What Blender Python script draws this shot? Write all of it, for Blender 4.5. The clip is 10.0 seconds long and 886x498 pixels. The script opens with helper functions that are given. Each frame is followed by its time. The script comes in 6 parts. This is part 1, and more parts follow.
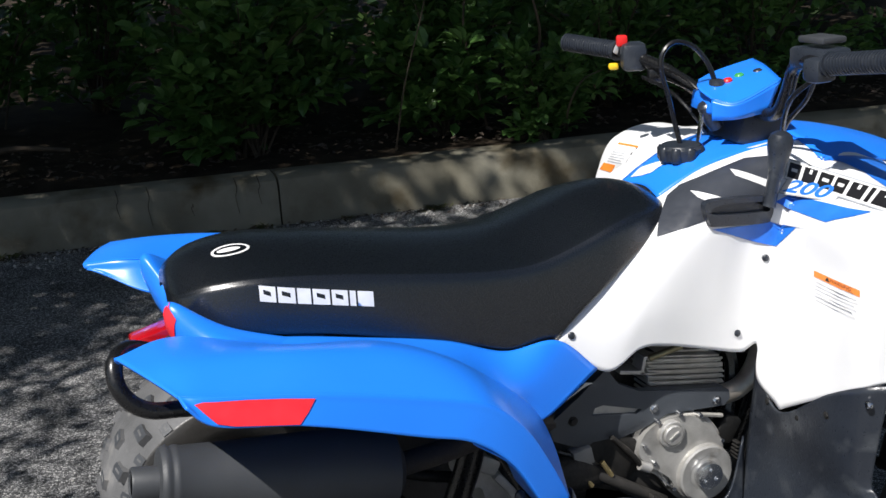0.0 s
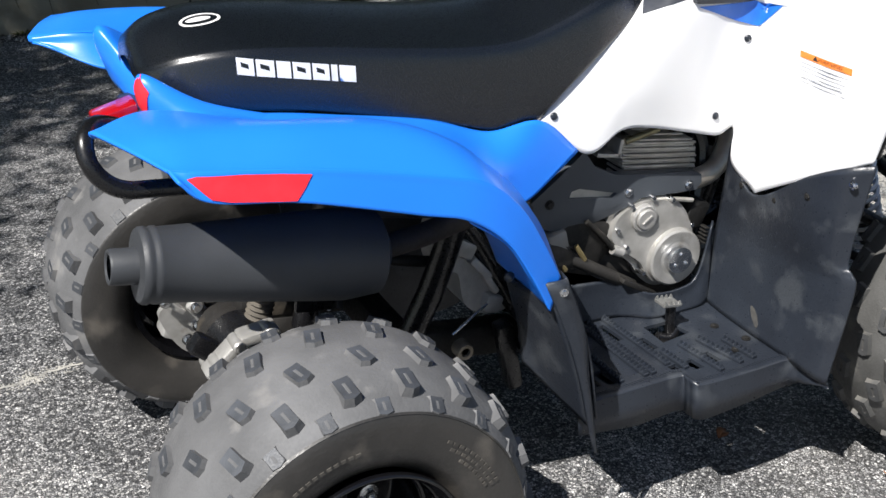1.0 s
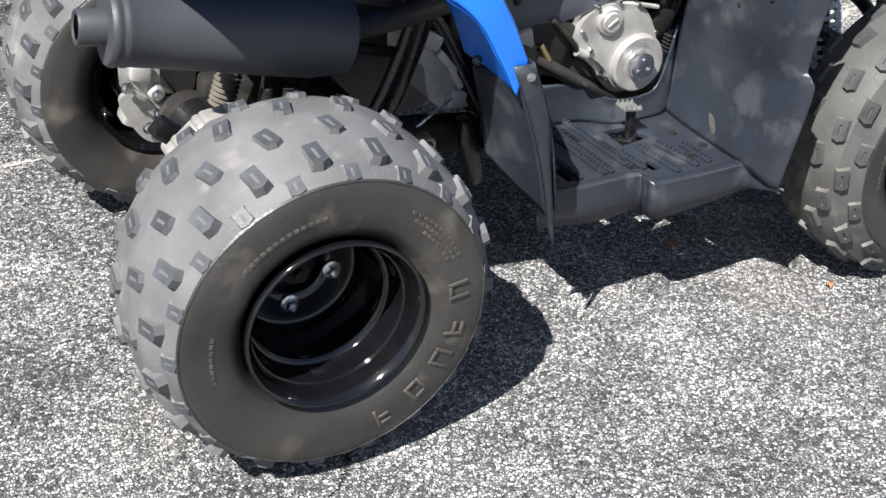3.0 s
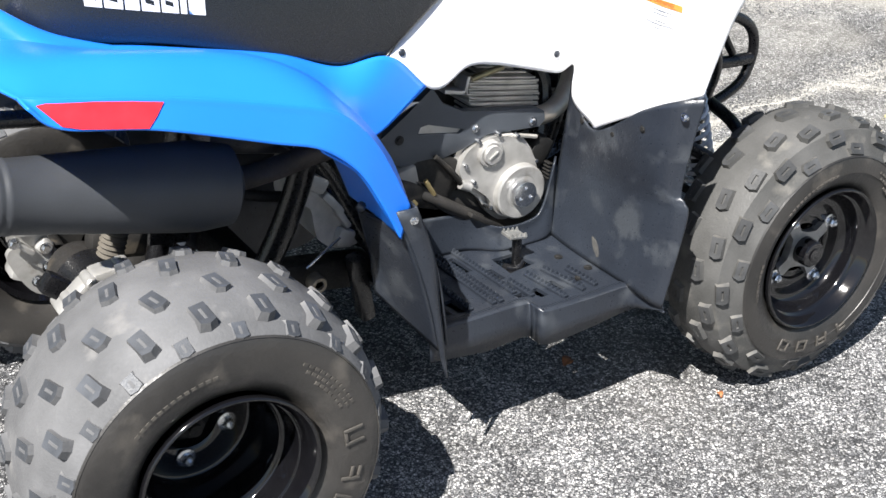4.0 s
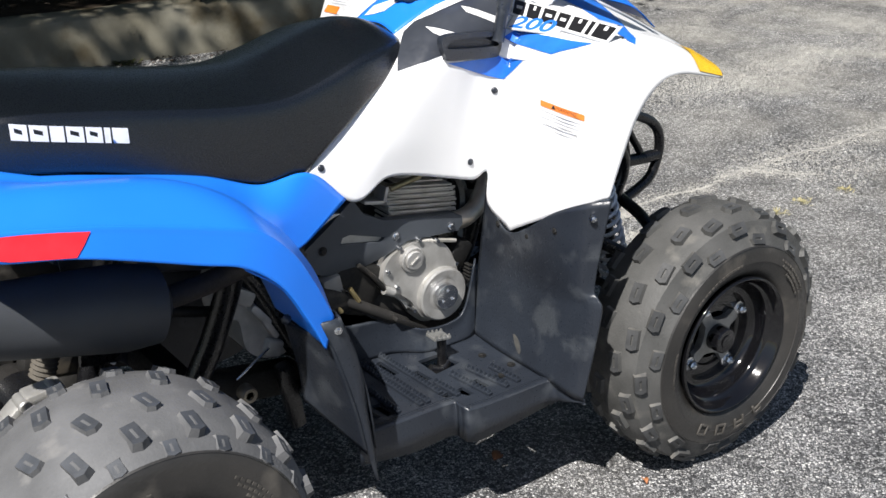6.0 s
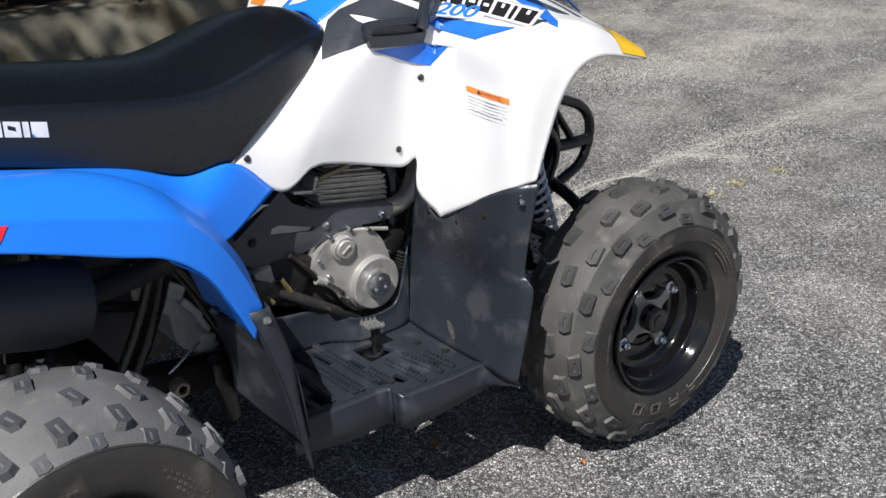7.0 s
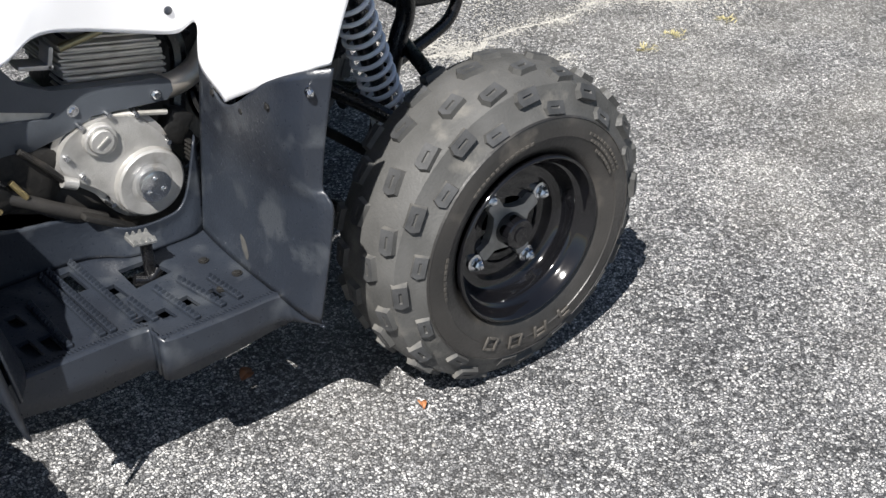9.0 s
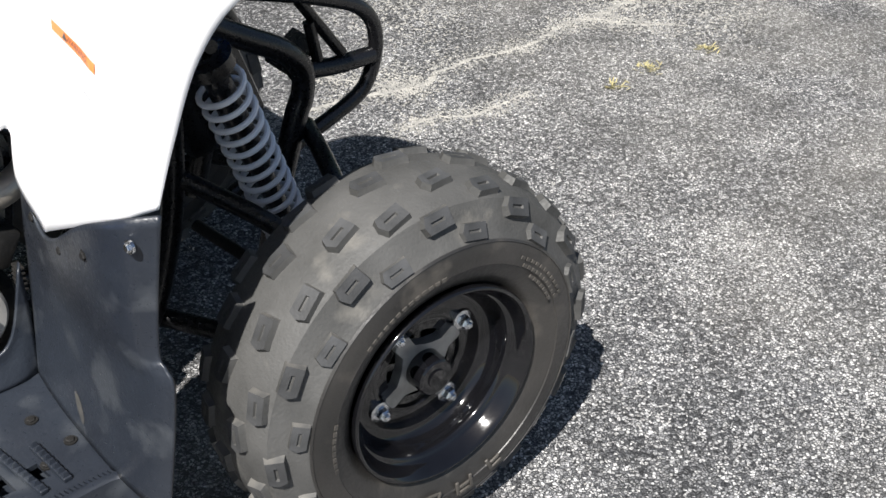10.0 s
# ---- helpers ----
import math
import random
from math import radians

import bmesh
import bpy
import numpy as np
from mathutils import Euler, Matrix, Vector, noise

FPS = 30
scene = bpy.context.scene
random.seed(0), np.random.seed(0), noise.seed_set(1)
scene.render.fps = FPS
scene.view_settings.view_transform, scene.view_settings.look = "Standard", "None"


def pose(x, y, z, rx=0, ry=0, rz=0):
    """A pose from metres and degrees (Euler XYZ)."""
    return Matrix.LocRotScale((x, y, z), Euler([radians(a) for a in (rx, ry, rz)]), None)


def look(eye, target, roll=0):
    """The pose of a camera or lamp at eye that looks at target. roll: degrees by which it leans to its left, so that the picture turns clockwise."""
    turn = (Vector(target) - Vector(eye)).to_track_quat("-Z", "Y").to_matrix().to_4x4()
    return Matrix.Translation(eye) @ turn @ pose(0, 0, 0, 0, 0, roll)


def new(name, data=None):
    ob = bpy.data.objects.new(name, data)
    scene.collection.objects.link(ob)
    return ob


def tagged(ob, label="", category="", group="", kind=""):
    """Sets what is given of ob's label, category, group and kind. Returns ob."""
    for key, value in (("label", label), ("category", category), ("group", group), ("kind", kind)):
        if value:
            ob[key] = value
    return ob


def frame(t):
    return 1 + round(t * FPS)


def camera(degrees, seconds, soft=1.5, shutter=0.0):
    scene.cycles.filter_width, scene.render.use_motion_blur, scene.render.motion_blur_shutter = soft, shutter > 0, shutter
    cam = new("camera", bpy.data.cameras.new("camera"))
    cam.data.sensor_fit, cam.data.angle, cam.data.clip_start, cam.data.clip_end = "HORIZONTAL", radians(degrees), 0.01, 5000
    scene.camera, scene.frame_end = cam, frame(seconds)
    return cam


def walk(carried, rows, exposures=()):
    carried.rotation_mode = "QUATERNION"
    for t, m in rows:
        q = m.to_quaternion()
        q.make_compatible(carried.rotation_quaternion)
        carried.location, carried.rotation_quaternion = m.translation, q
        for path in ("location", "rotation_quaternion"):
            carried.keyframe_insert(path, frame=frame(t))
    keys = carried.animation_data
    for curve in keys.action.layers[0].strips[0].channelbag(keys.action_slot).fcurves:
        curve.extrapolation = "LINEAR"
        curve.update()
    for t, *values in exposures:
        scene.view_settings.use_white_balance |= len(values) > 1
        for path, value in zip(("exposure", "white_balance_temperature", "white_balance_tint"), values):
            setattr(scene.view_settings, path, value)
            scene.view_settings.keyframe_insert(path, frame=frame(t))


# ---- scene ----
cam = camera(40.4, 10.0)
PATH = [
    (0, (-0.297, -1.681, 1.285), (0.355, 0.121, 0.714), -3.2),
    (0.2, (-0.321, -1.615, 1.278), (0.395, 0.145, 0.654), -3.6),
    (0.4, (-0.349, -1.576, 1.27), (0.43, 0.137, 0.593), -1.4),
    (0.5, (-0.352, -1.577, 1.27), (0.417, 0.123, 0.549), -1.7),
    (0.7, (-0.385, -1.567, 1.249), (0.408, 0.104, 0.487), -1.0),
    (1, (-0.405, -1.579, 1.228), (0.365, 0.046, 0.354), -1.1),
    (1.5, (-0.432, -1.607, 1.169), (0.308, -0.068, 0.127), -0.7),
    (2, (-0.452, -1.63, 1.126), (0.247, -0.145, -0.016), 0.7),
    (2.5, (-0.464, -1.635, 1.119), (0.247, -0.146, -0.011), 1.1),
    (3, (-0.461, -1.63, 1.135), (0.346, -0.141, 0.071), 2.4),
    (3.2, (-0.454, -1.634, 1.151), (0.397, -0.138, 0.133), 2.3),
    (4.3, (-0.43, -1.634, 1.223), (0.559, -0.15, 0.316), 1.0),
    (4.5, (-0.429, -1.646, 1.23), (0.56, -0.153, 0.34), 0.4),
    (5, (-0.434, -1.663, 1.24), (0.546, -0.153, 0.368), -1.1),
    (5.5, (-0.441, -1.676, 1.259), (0.566, -0.168, 0.416), -1.3),
    (5.7, (-0.446, -1.681, 1.264), (0.596, -0.184, 0.443), -0.6),
    (6.8, (-0.424, -1.714, 1.256), (0.721, -0.271, 0.477), -0.3),
    (7, (-0.422, -1.716, 1.25), (0.73, -0.291, 0.45), -0.4),
    (7.5, (-0.422, -1.721, 1.252), (0.762, -0.316, 0.461), -0.3),
    (8, (-0.326, -1.692, 1.225), (0.888, -0.363, 0.353), -1.0),
    (8.2, (-0.236, -1.669, 1.214), (0.928, -0.304, 0.329), -1.3),
    (8.5, (-0.095, -1.644, 1.187), (1.015, -0.26, 0.263), 1.8),
    (8.7, (-0.012, -1.606, 1.175), (1.06, -0.263, 0.152), 1.4),
    (8.8, (0.020, -1.572, 1.166), (1.080, -0.246, 0.115), 1.4),
    (9, (0.092, -1.508, 1.158), (1.164, -0.204, 0.086), 1.0),
    (9.2, (0.171, -1.433, 1.147), (1.295, -0.187, 0.058), 0.5),
    (9.3, (0.204, -1.399, 1.151), (1.350, -0.176, 0.060), -0.3),
    (9.5, (0.257, -1.356, 1.155), (1.413, -0.193, 0.01), 0.0),
    (9.8, (0.353, -1.271, 1.158), (1.482, -0.101, -0.007), 1.0),
    (10, (0.431, -1.264, 1.151), (1.494, 0.009, 0.032), 1.5),
]
walk(cam, [(t, look(e, g, r)) for t, e, g, r in PATH], exposures=[(0, 0.42), (0.4, 0.78), (1, 0.68), (1.5, 0.85), (2, 1.36), (3, 1.24), (4.4, 1.27), (5, 1.2), (5.5, 0.95), (6.8, 0.32), (7.5, 0.40), (8.5, 0.76), (9, 0.88), (9.5, 0.88), (10, 0.77)])

# ---- world, sun, exposure ----
SUN = Vector((-0.65, -0.39, 1.0)).normalized()
world = bpy.data.worlds.new("sky")
scene.world = world
world.use_nodes = True
wn, wl = world.node_tree.nodes, world.node_tree.links
sky = wn.new("ShaderNodeTexSky")
sky.sky_type, sky.sun_disc = "NISHITA", False
sky.sun_elevation = math.asin(SUN.z)
sky.sun_rotation = math.atan2(SUN.x, SUN.y)
wl.new(sky.outputs["Color"], wn["Background"].inputs["Color"])
wn["Background"].inputs["Strength"].default_value = 0.050
sun = new("sun", bpy.data.lights.new("sun", "SUN"))
sun.data.energy, sun.data.angle, sun.data.color = 4.9, radians(0.55), (1.0, 0.97, 0.93)
sun.matrix_world = look(SUN * 30, (0, 0, 0))


# ---- materials ----
def surf(name, a, b=None, scale=6.0, rough=(0.4, 0.6), bump=0.0, fine=120.0, metal=0.0, coat=0.0, spec=0.5, stain=None, detail=5.0, vary=0.0):
    """A surface of two colours mixed in clouds, with fine grain in gloss and relief, and stains where asked."""
    m = bpy.data.materials.new(name)
    m.use_nodes = True
    n, l = m.node_tree.nodes, m.node_tree.links
    p = n["Principled BSDF"]
    b = b or tuple(c * 0.82 for c in a)
    tc = n.new("ShaderNodeTexCoord")
    big = n.new("ShaderNodeTexNoise")
    big.inputs["Scale"].default_value, big.inputs["Detail"].default_value = scale, detail
    small = n.new("ShaderNodeTexNoise")
    small.inputs["Scale"].default_value, small.inputs["Detail"].default_value = fine, 4
    for t in (big, small):
        l.new(tc.outputs["Object"], t.inputs["Vector"])
    ramp = n.new("ShaderNodeValToRGB")
    ramp.color_ramp.elements[0].position, ramp.color_ramp.elements[1].position = 0.34, 0.66
    ramp.color_ramp.elements[0].color, ramp.color_ramp.elements[1].color = (*b, 1), (*a, 1)
    l.new(big.outputs["Fac"], ramp.inputs["Fac"])
    col = ramp.outputs["Color"]
    if stain:
        s = n.new("ShaderNodeTexNoise")
        s.inputs["Scale"].default_value, s.inputs["Detail"].default_value = stain[1], 8
        l.new(tc.outputs["Object"], s.inputs["Vector"])
        sr = n.new("ShaderNodeValToRGB")
        sr.color_ramp.elements[0].position, sr.color_ramp.elements[1].position = stain[2], stain[2] + 0.14
        mix = n.new("ShaderNodeMix")
        mix.data_type = "RGBA"
        l.new(s.outputs["Fac"], sr.inputs["Fac"])
        l.new(sr.outputs["Color"], mix.inputs["Factor"])
        l.new(col, mix.inputs["A"])
        mix.inputs["B"].default_value = (*stain[0], 1)
        col = mix.outputs["Result"]
    if vary:
        info = n.new("ShaderNodeObjectInfo")
        hsv = n.new("ShaderNodeHueSaturation")
        mr = n.new("ShaderNodeMapRange")
        mr.inputs["To Min"].default_value, mr.inputs["To Max"].default_value = 1 - vary, 1 + vary
        l.new(info.outputs["Random"], mr.inputs["Value"])
        l.new(mr.outputs["Result"], hsv.inputs["Value"])
        l.new(col, hsv.inputs["Color"])
        col = hsv.outputs["Color"]
    l.new(col, p.inputs["Base Color"])
    rr = n.new("ShaderNodeMapRange")
    rr.inputs["From Min"].default_value, rr.inputs["From Max"].default_value = 0.3, 0.7
    rr.inputs["To Min"].default_value, rr.inputs["To Max"].default_value = rough
    l.new(small.outputs["Fac"], rr.inputs["Value"])
    l.new(rr.outputs["Result"], p.inputs["Roughness"])
    p.inputs["Metallic"].default_value = metal
    p.inputs["Coat Weight"].default_value = coat
    p.inputs["Coat Roughness"].default_value = 0.12
    p.inputs["Specular IOR Level"].default_value = spec
    if bump:
        bp = n.new("ShaderNodeBump")
        bp.inputs["Strength"].default_value, bp.inputs["Distance"].default_value = bump, 0.002
        l.new(small.outputs["Fac"], bp.inputs["Height"])
        l.new(bp.outputs["Normal"], p.inputs["Normal"])
    return m


BLUE = surf("blue_plastic", (0.016, 0.205, 0.86), (0.013, 0.185, 0.81), 3, (0.28, 0.36), 0.0, 300, spec=0.5)
WHITE = surf("white_plastic", (0.86, 0.86, 0.86), (0.82, 0.82, 0.83), 3, (0.28, 0.42), 0.01, 300)
# the white panels are thin enough to let some light through
wt, wx = WHITE.node_tree.nodes.new("ShaderNodeBsdfTranslucent"), WHITE.node_tree.nodes.new("ShaderNodeMixShader")
wt.inputs["Color"].default_value, wx.inputs["Fac"].default_value = (0.86, 0.86, 0.88, 1), 0.12
WHITE.node_tree.links.new(WHITE.node_tree.nodes["Principled BSDF"].outputs["BSDF"], wx.inputs[1])
WHITE.node_tree.links.new(wt.outputs["BSDF"], wx.inputs[2])
WHITE.node_tree.links.new(wx.outputs["Shader"], WHITE.node_tree.nodes["Material Output"].inputs["Surface"])
VINYL = surf("black_vinyl", (0.0042, 0.0058, 0.0090), (0.0032, 0.0045, 0.0070), 5, (0.25, 0.32), 0.10, 700, spec=0.95)
PLASTIC = surf("black_moulded_plastic", (0.026, 0.032, 0.043), (0.015, 0.018, 0.025), 6, (0.26, 0.44), 0.25, 200, stain=((0.047, 0.053, 0.062), 19, 0.54), detail=8)
RUBBER = surf("dusty_tyre_rubber", (0.098, 0.097, 0.094), (0.050, 0.050, 0.048), 9, (0.5, 0.75), 0.35, 260, stain=((0.155, 0.147, 0.132), 16, 0.58), detail=9, spec=0.4)
RUBBER_PALE = surf("grey_dusty_tyre_rubber", (0.148, 0.149, 0.153), (0.086, 0.087, 0.090), 9, (0.55, 0.8), 0.35, 260, stain=((0.205, 0.20, 0.195), 16, 0.58), detail=9, spec=0.22)
# paler than the sidewall: highlights on the raised edges put into the colour
LETTERING = surf("highlit_raised_rubber", (0.088, 0.080, 0.070), (0.046, 0.043, 0.039), 40, (0.40, 0.60), 0.2, 260, spec=0.5)
SIDEWALL = surf("tyre_sidewall", (0.043, 0.040, 0.037), (0.019, 0.018, 0.017), 7, (0.34, 0.54), 0.25, 200, stain=((0.092, 0.083, 0.072), 12, 0.57), spec=0.6, detail=9)
KNOBTOP = surf("worn_tread_rubber", (0.060, 0.061, 0.063), (0.036, 0.037, 0.038), 30, (0.5, 0.7), 0.2, 300, vary=0.25)
KNOBTOP_DARK = surf("dark_worn_tread_rubber", (0.062, 0.067, 0.077), (0.042, 0.046, 0.053), 30, (0.45, 0.65), 0.2, 300, vary=0.25)
RIM = surf("black_gloss_steel", (0.006, 0.006, 0.007), (0.004, 0.004, 0.005), 20, (0.06, 0.10), 0.0, 200, coat=0.35, spec=0.5)
RIM.node_tree.nodes["Principled BSDF"].inputs["Coat Roughness"].default_value = 0.03
TUBE = surf("black_painted_tube", (0.008, 0.008, 0.009), (0.005, 0.005, 0.006), 16, (0.24, 0.36), 0.0, 300, coat=0.2)
DARK = surf("dark_grimy_metal", (0.030, 0.028, 0.026), (0.012, 0.012, 0.012), 14, (0.5, 0.75), 0.3, 180, metal=0.4, stain=((0.075, 0.064, 0.050), 22, 0.6))
ALU = surf("cast_aluminium", (0.54, 0.53, 0.51), (0.37, 0.36, 0.34), 24, (0.32, 0.48), 0.3, 480, metal=0.55, stain=((0.26, 0.22, 0.17), 20, 0.64))
CHROME = surf("bright_zinc_steel", (0.78, 0.79, 0.80), (0.62, 0.63, 0.65), 60, (0.14, 0.28), 0.1, 600, metal=1.0)
HUB = surf("machined_hub_metal", (0.40, 0.40, 0.39), (0.26, 0.26, 0.25), 40, (0.3, 0.45), 0.2, 300, metal=0.6)
FIN = surf("cast_fin_metal", (0.60, 0.58, 0.53), (0.40, 0.38, 0.34), 30, (0.42, 0.58), 0.3, 300, metal=0.35)
MUFF = surf("matt_black_heat_paint", (0.046, 0.050, 0.057), (0.034, 0.037, 0.042), 8, (0.46, 0.60), 0.1, 500, spec=0.5)
SHIELD = surf("matt_black_guard", (0.074, 0.084, 0.098), (0.054, 0.061, 0.072), 9, (0.38, 0.55), 0.15, 420)
SPRING = surf("grey_spring_paint", (0.86, 0.88, 0.92), (0.78, 0.80, 0.84), 30, (0.28, 0.4), 0.05, 300)
BOOT = surf("dusty_rubber_boot", (0.12, 0.105, 0.085), (0.07, 0.062, 0.05), 30, (0.7, 0.9), 0.2, 300)
REDLENS = surf("red_lens", (0.42, 0.006, 0.012), (0.34, 0.004, 0.01), 20, (0.12, 0.2), 0.02, 300, coat=0.5)
REDREF = surf("red_reflector", (0.82, 0.030, 0.045), (0.74, 0.022, 0.036), 60, (0.3, 0.45), 0.2, 900)
AMBER = surf("amber_reflector", (0.95, 0.58, 0.010), (0.90, 0.50, 0.008), 60, (0.2, 0.35), 0.15, 900)
ORANGE = surf("orange_label", (0.90, 0.26, 0.035), (0.84, 0.23, 0.03), 40, (0.35, 0.5))
BLACKINK = surf("black_decal", (0.012, 0.012, 0.014), None, 40, (0.3, 0.45))
GREYINK = surf("grey_decal", (0.045, 0.050, 0.062), (0.030, 0.034, 0.044), 14, (0.3, 0.45))
PALEINK = surf("white_decal", (0.82, 0.82, 0.82), None, 40, (0.3, 0.45))
SILVERINK = surf("silver_decal", (0.42, 0.44, 0.47), None, 40, (0.3, 0.45))
BLUEINK = surf("blue_decal", (0.025, 0.185, 0.72), None, 30, (0.28, 0.4))
GREYLINE = surf("pale_grey_print", (0.80, 0.80, 0.80), None, 40, (0.4, 0.5))
REDKEY = surf("red_switch", (0.75, 0.02, 0.02), None, 40, (0.3, 0.4))
YELLOWKEY = surf("yellow_switch", (0.85, 0.55, 0.02), None, 40, (0.3, 0.4))
GREENKEY = surf("green_lamp", (0.05, 0.35, 0.10), None, 40, (0.2, 0.3))
CONCRETE = surf("old_kerb_concrete", (0.235, 0.222, 0.175), (0.145, 0.134, 0.100), 4, (0.8, 0.95), 0.8, 90, stain=((0.085, 0.065, 0.035), 3.4, 0.54), detail=9, spec=0.2)
SOIL = surf("leaf_litter_soil", (0.045, 0.034, 0.024), (0.020, 0.016, 0.012), 9, (0.85, 1.0), 1.0, 70, stain=((0.10, 0.075, 0.05), 26, 0.64), spec=0.1)
BARK = surf("bark", (0.09, 0.07, 0.05), (0.04, 0.033, 0.026), 12, (0.8, 1.0), 0.8, 60, spec=0.2)
DRYLEAF = surf("dry_leaf", (0.36, 0.15, 0.06), (0.26, 0.10, 0.04), 60, (0.5, 0.7), vary=0.3)
LITTER = surf("old_leaf_litter", (0.075, 0.052, 0.036), (0.040, 0.030, 0.022), 40, (0.6, 0.85))
STRAW = surf("dry_weed", (0.42, 0.37, 0.19), (0.30, 0.27, 0.13), 60, (0.6, 0.8))
STONE = surf("pale_gravel", (0.42, 0.41, 0.38), (0.26, 0.25, 0.24), 60, (0.7, 0.9))


def leaf_material(name, a, b):
    m = bpy.data.materials.new(name)
    m.use_nodes = True
    n, l = m.node_tree.nodes, m.node_tree.links
    p = n["Principled BSDF"]
    geo, ramp = n.new("ShaderNodeNewGeometry"), n.new("ShaderNodeValToRGB")
    ramp.color_ramp.elements[0].color, ramp.color_ramp.elements[1].color = (*a, 1), (*b, 1)
    l.new(geo.outputs["Random Per Island"], ramp.inputs["Fac"])
    l.new(ramp.outputs["Color"], p.inputs["Base Color"])
    p.inputs["Roughness"].default_value = 0.36
    tr, mx = n.new("ShaderNodeBsdfTranslucent"), n.new("ShaderNodeMixShader")
    l.new(ramp.outputs["Color"], tr.inputs["Color"])
    mx.inputs["Fac"].default_value = 0.4
    l.new(p.outputs["BSDF"], mx.inputs[1])
    l.new(tr.outputs["BSDF"], mx.inputs[2])
    l.new(mx.outputs["Shader"], n["Material Output"].inputs["Surface"])
    return m


LEAF = leaf_material("shrub_leaf", (0.050, 0.125, 0.030), (0.130, 0.250, 0.065))
LEAF_B = leaf_material("tree_leaf", (0.028, 0.060, 0.016), (0.060, 0.110, 0.030))


def asphalt_material():
    """Worn asphalt: pale and dark stones of a few millimetres in a dark binder, in lighter and darker patches."""
    m = bpy.data.materials.new("worn_asphalt")
    m.use_nodes = True
    n, l = m.node_tree.nodes, m.node_tree.links
    p = n["Principled BSDF"]
    tc = n.new("ShaderNodeTexCoord")

    def vor(scale, feature="F1"):
        v = n.new("ShaderNodeTexVoronoi")
        v.feature = feature
        v.inputs["Scale"].default_value = scale
        l.new(warp.outputs["Vector"], v.inputs["Vector"])
        return v

    wob = n.new("ShaderNodeTexNoise")
    wob.inputs["Scale"].default_value = 160
    l.new(tc.outputs["Object"], wob.inputs["Vector"])
    warp = n.new("ShaderNodeVectorMath")
    warp.operation = "MULTIPLY_ADD"
    l.new(wob.outputs["Color"], warp.inputs[0])
    warp.inputs[1].default_value = (0.006, 0.006, 0.0)
    l.new(tc.outputs["Object"], warp.inputs[2])
    cell, edge = vor(195), vor(195, "DISTANCE_TO_EDGE")
    fine = vor(440)
    patch = n.new("ShaderNodeTexNoise")
    patch.inputs["Scale"].default_value, patch.inputs["Detail"].default_value = 2.2, 6
    l.new(tc.outputs["Object"], patch.inputs["Vector"])
    sep = n.new("ShaderNodeSeparateColor")
    l.new(cell.outputs["Color"], sep.inputs["Color"])
    stone = n.new("ShaderNodeValToRGB")
    e = stone.color_ramp.elements
    e[0].position, e[0].color = 0.0, (0.075, 0.076, 0.081, 1)
    e[1].position, e[1].color = 1.0, (0.80, 0.785, 0.765, 1)
    k = e.new(0.30)
    k.color = (0.23, 0.231, 0.237, 1)
    k = e.new(0.55)
    k.color = (0.43, 0.428, 0.43, 1)
    k = e.new(0.80)
    k.color = (0.65, 0.642, 0.635, 1)
    # more pale stones where the surface is worn
    wide = n.new("ShaderNodeTexNoise")
    wide.inputs["Scale"].default_value, wide.inputs["Detail"].default_value = 0.8, 3
    l.new(tc.outputs["Object"], wide.inputs["Vector"])
    both = n.new("ShaderNodeMath")
    both.operation = "MULTIPLY_ADD"
    l.new(wide.outputs["Fac"], both.inputs[0])
    both.inputs[1].default_value = 0.7
    shift = n.new("ShaderNodeMath")
    shift.operation = "SUBTRACT"
    l.new(patch.outputs["Fac"], shift.inputs[0])
    shift.inputs[1].default_value = 0.35
    l.new(shift.outputs[0], both.inputs[2])
    add = n.new("ShaderNodeMath")
    add.operation = "MULTIPLY_ADD"
    l.new(both.outputs[0], add.inputs[0])
    add.inputs[1].default_value = 1.1
    sub = n.new("ShaderNodeMath")
    sub.operation = "SUBTRACT"
    l.new(sep.outputs["Red"], sub.inputs[0])
    sub.inputs[1].default_value = 0.55
    l.new(sub.outputs[0], add.inputs[2])
    l.new(add.outputs[0], stone.inputs["Fac"])
    gap = n.new("ShaderNodeMapRange")
    gap.inputs["From Min"].default_value, gap.inputs["From Max"].default_value = 0.03, 0.16
    l.new(edge.outputs["Distance"], gap.inputs["Value"])
    mix = n.new("ShaderNodeMix")
    mix.data_type = "RGBA"
    mix.inputs["A"].default_value = (0.050, 0.051, 0.054, 1)
    l.new(gap.outputs["Result"], mix.inputs["Factor"])
    l.new(stone.outputs["Color"], mix.inputs["B"])
    sep2 = n.new("ShaderNodeSeparateColor")
    l.new(fine.outputs["Color"], sep2.inputs["Color"])
    mr = n.new("ShaderNodeMapRange")
    mr.inputs["To Min"].default_value, mr.inputs["To Max"].default_value = 0.55, 1.16
    l.new(sep2.outputs["Green"], mr.inputs["Value"])
    mul = n.new("ShaderNodeVectorMath")
    mul.operation = "SCALE"
    l.new(mix.outputs["Result"], mul.inputs[0])
    l.new(mr.outputs["Result"], mul.inputs["Scale"])
    clump = n.new("ShaderNodeTexNoise")
    clump.inputs["Scale"].default_value, clump.inputs["Detail"].default_value = 85, 2
    l.new(tc.outputs["Object"], clump.inputs["Vector"])
    cm = n.new("ShaderNodeMapRange")
    cm.inputs["From Min"].default_value, cm.inputs["From Max"].default_value = 0.32, 0.68
    cm.inputs["To Min"].default_value, cm.inputs["To Max"].default_value = 0.66, 1.36
    l.new(clump.outputs["Fac"], cm.inputs["Value"])
    grainy = n.new("ShaderNodeVectorMath")
    grainy.operation = "SCALE"
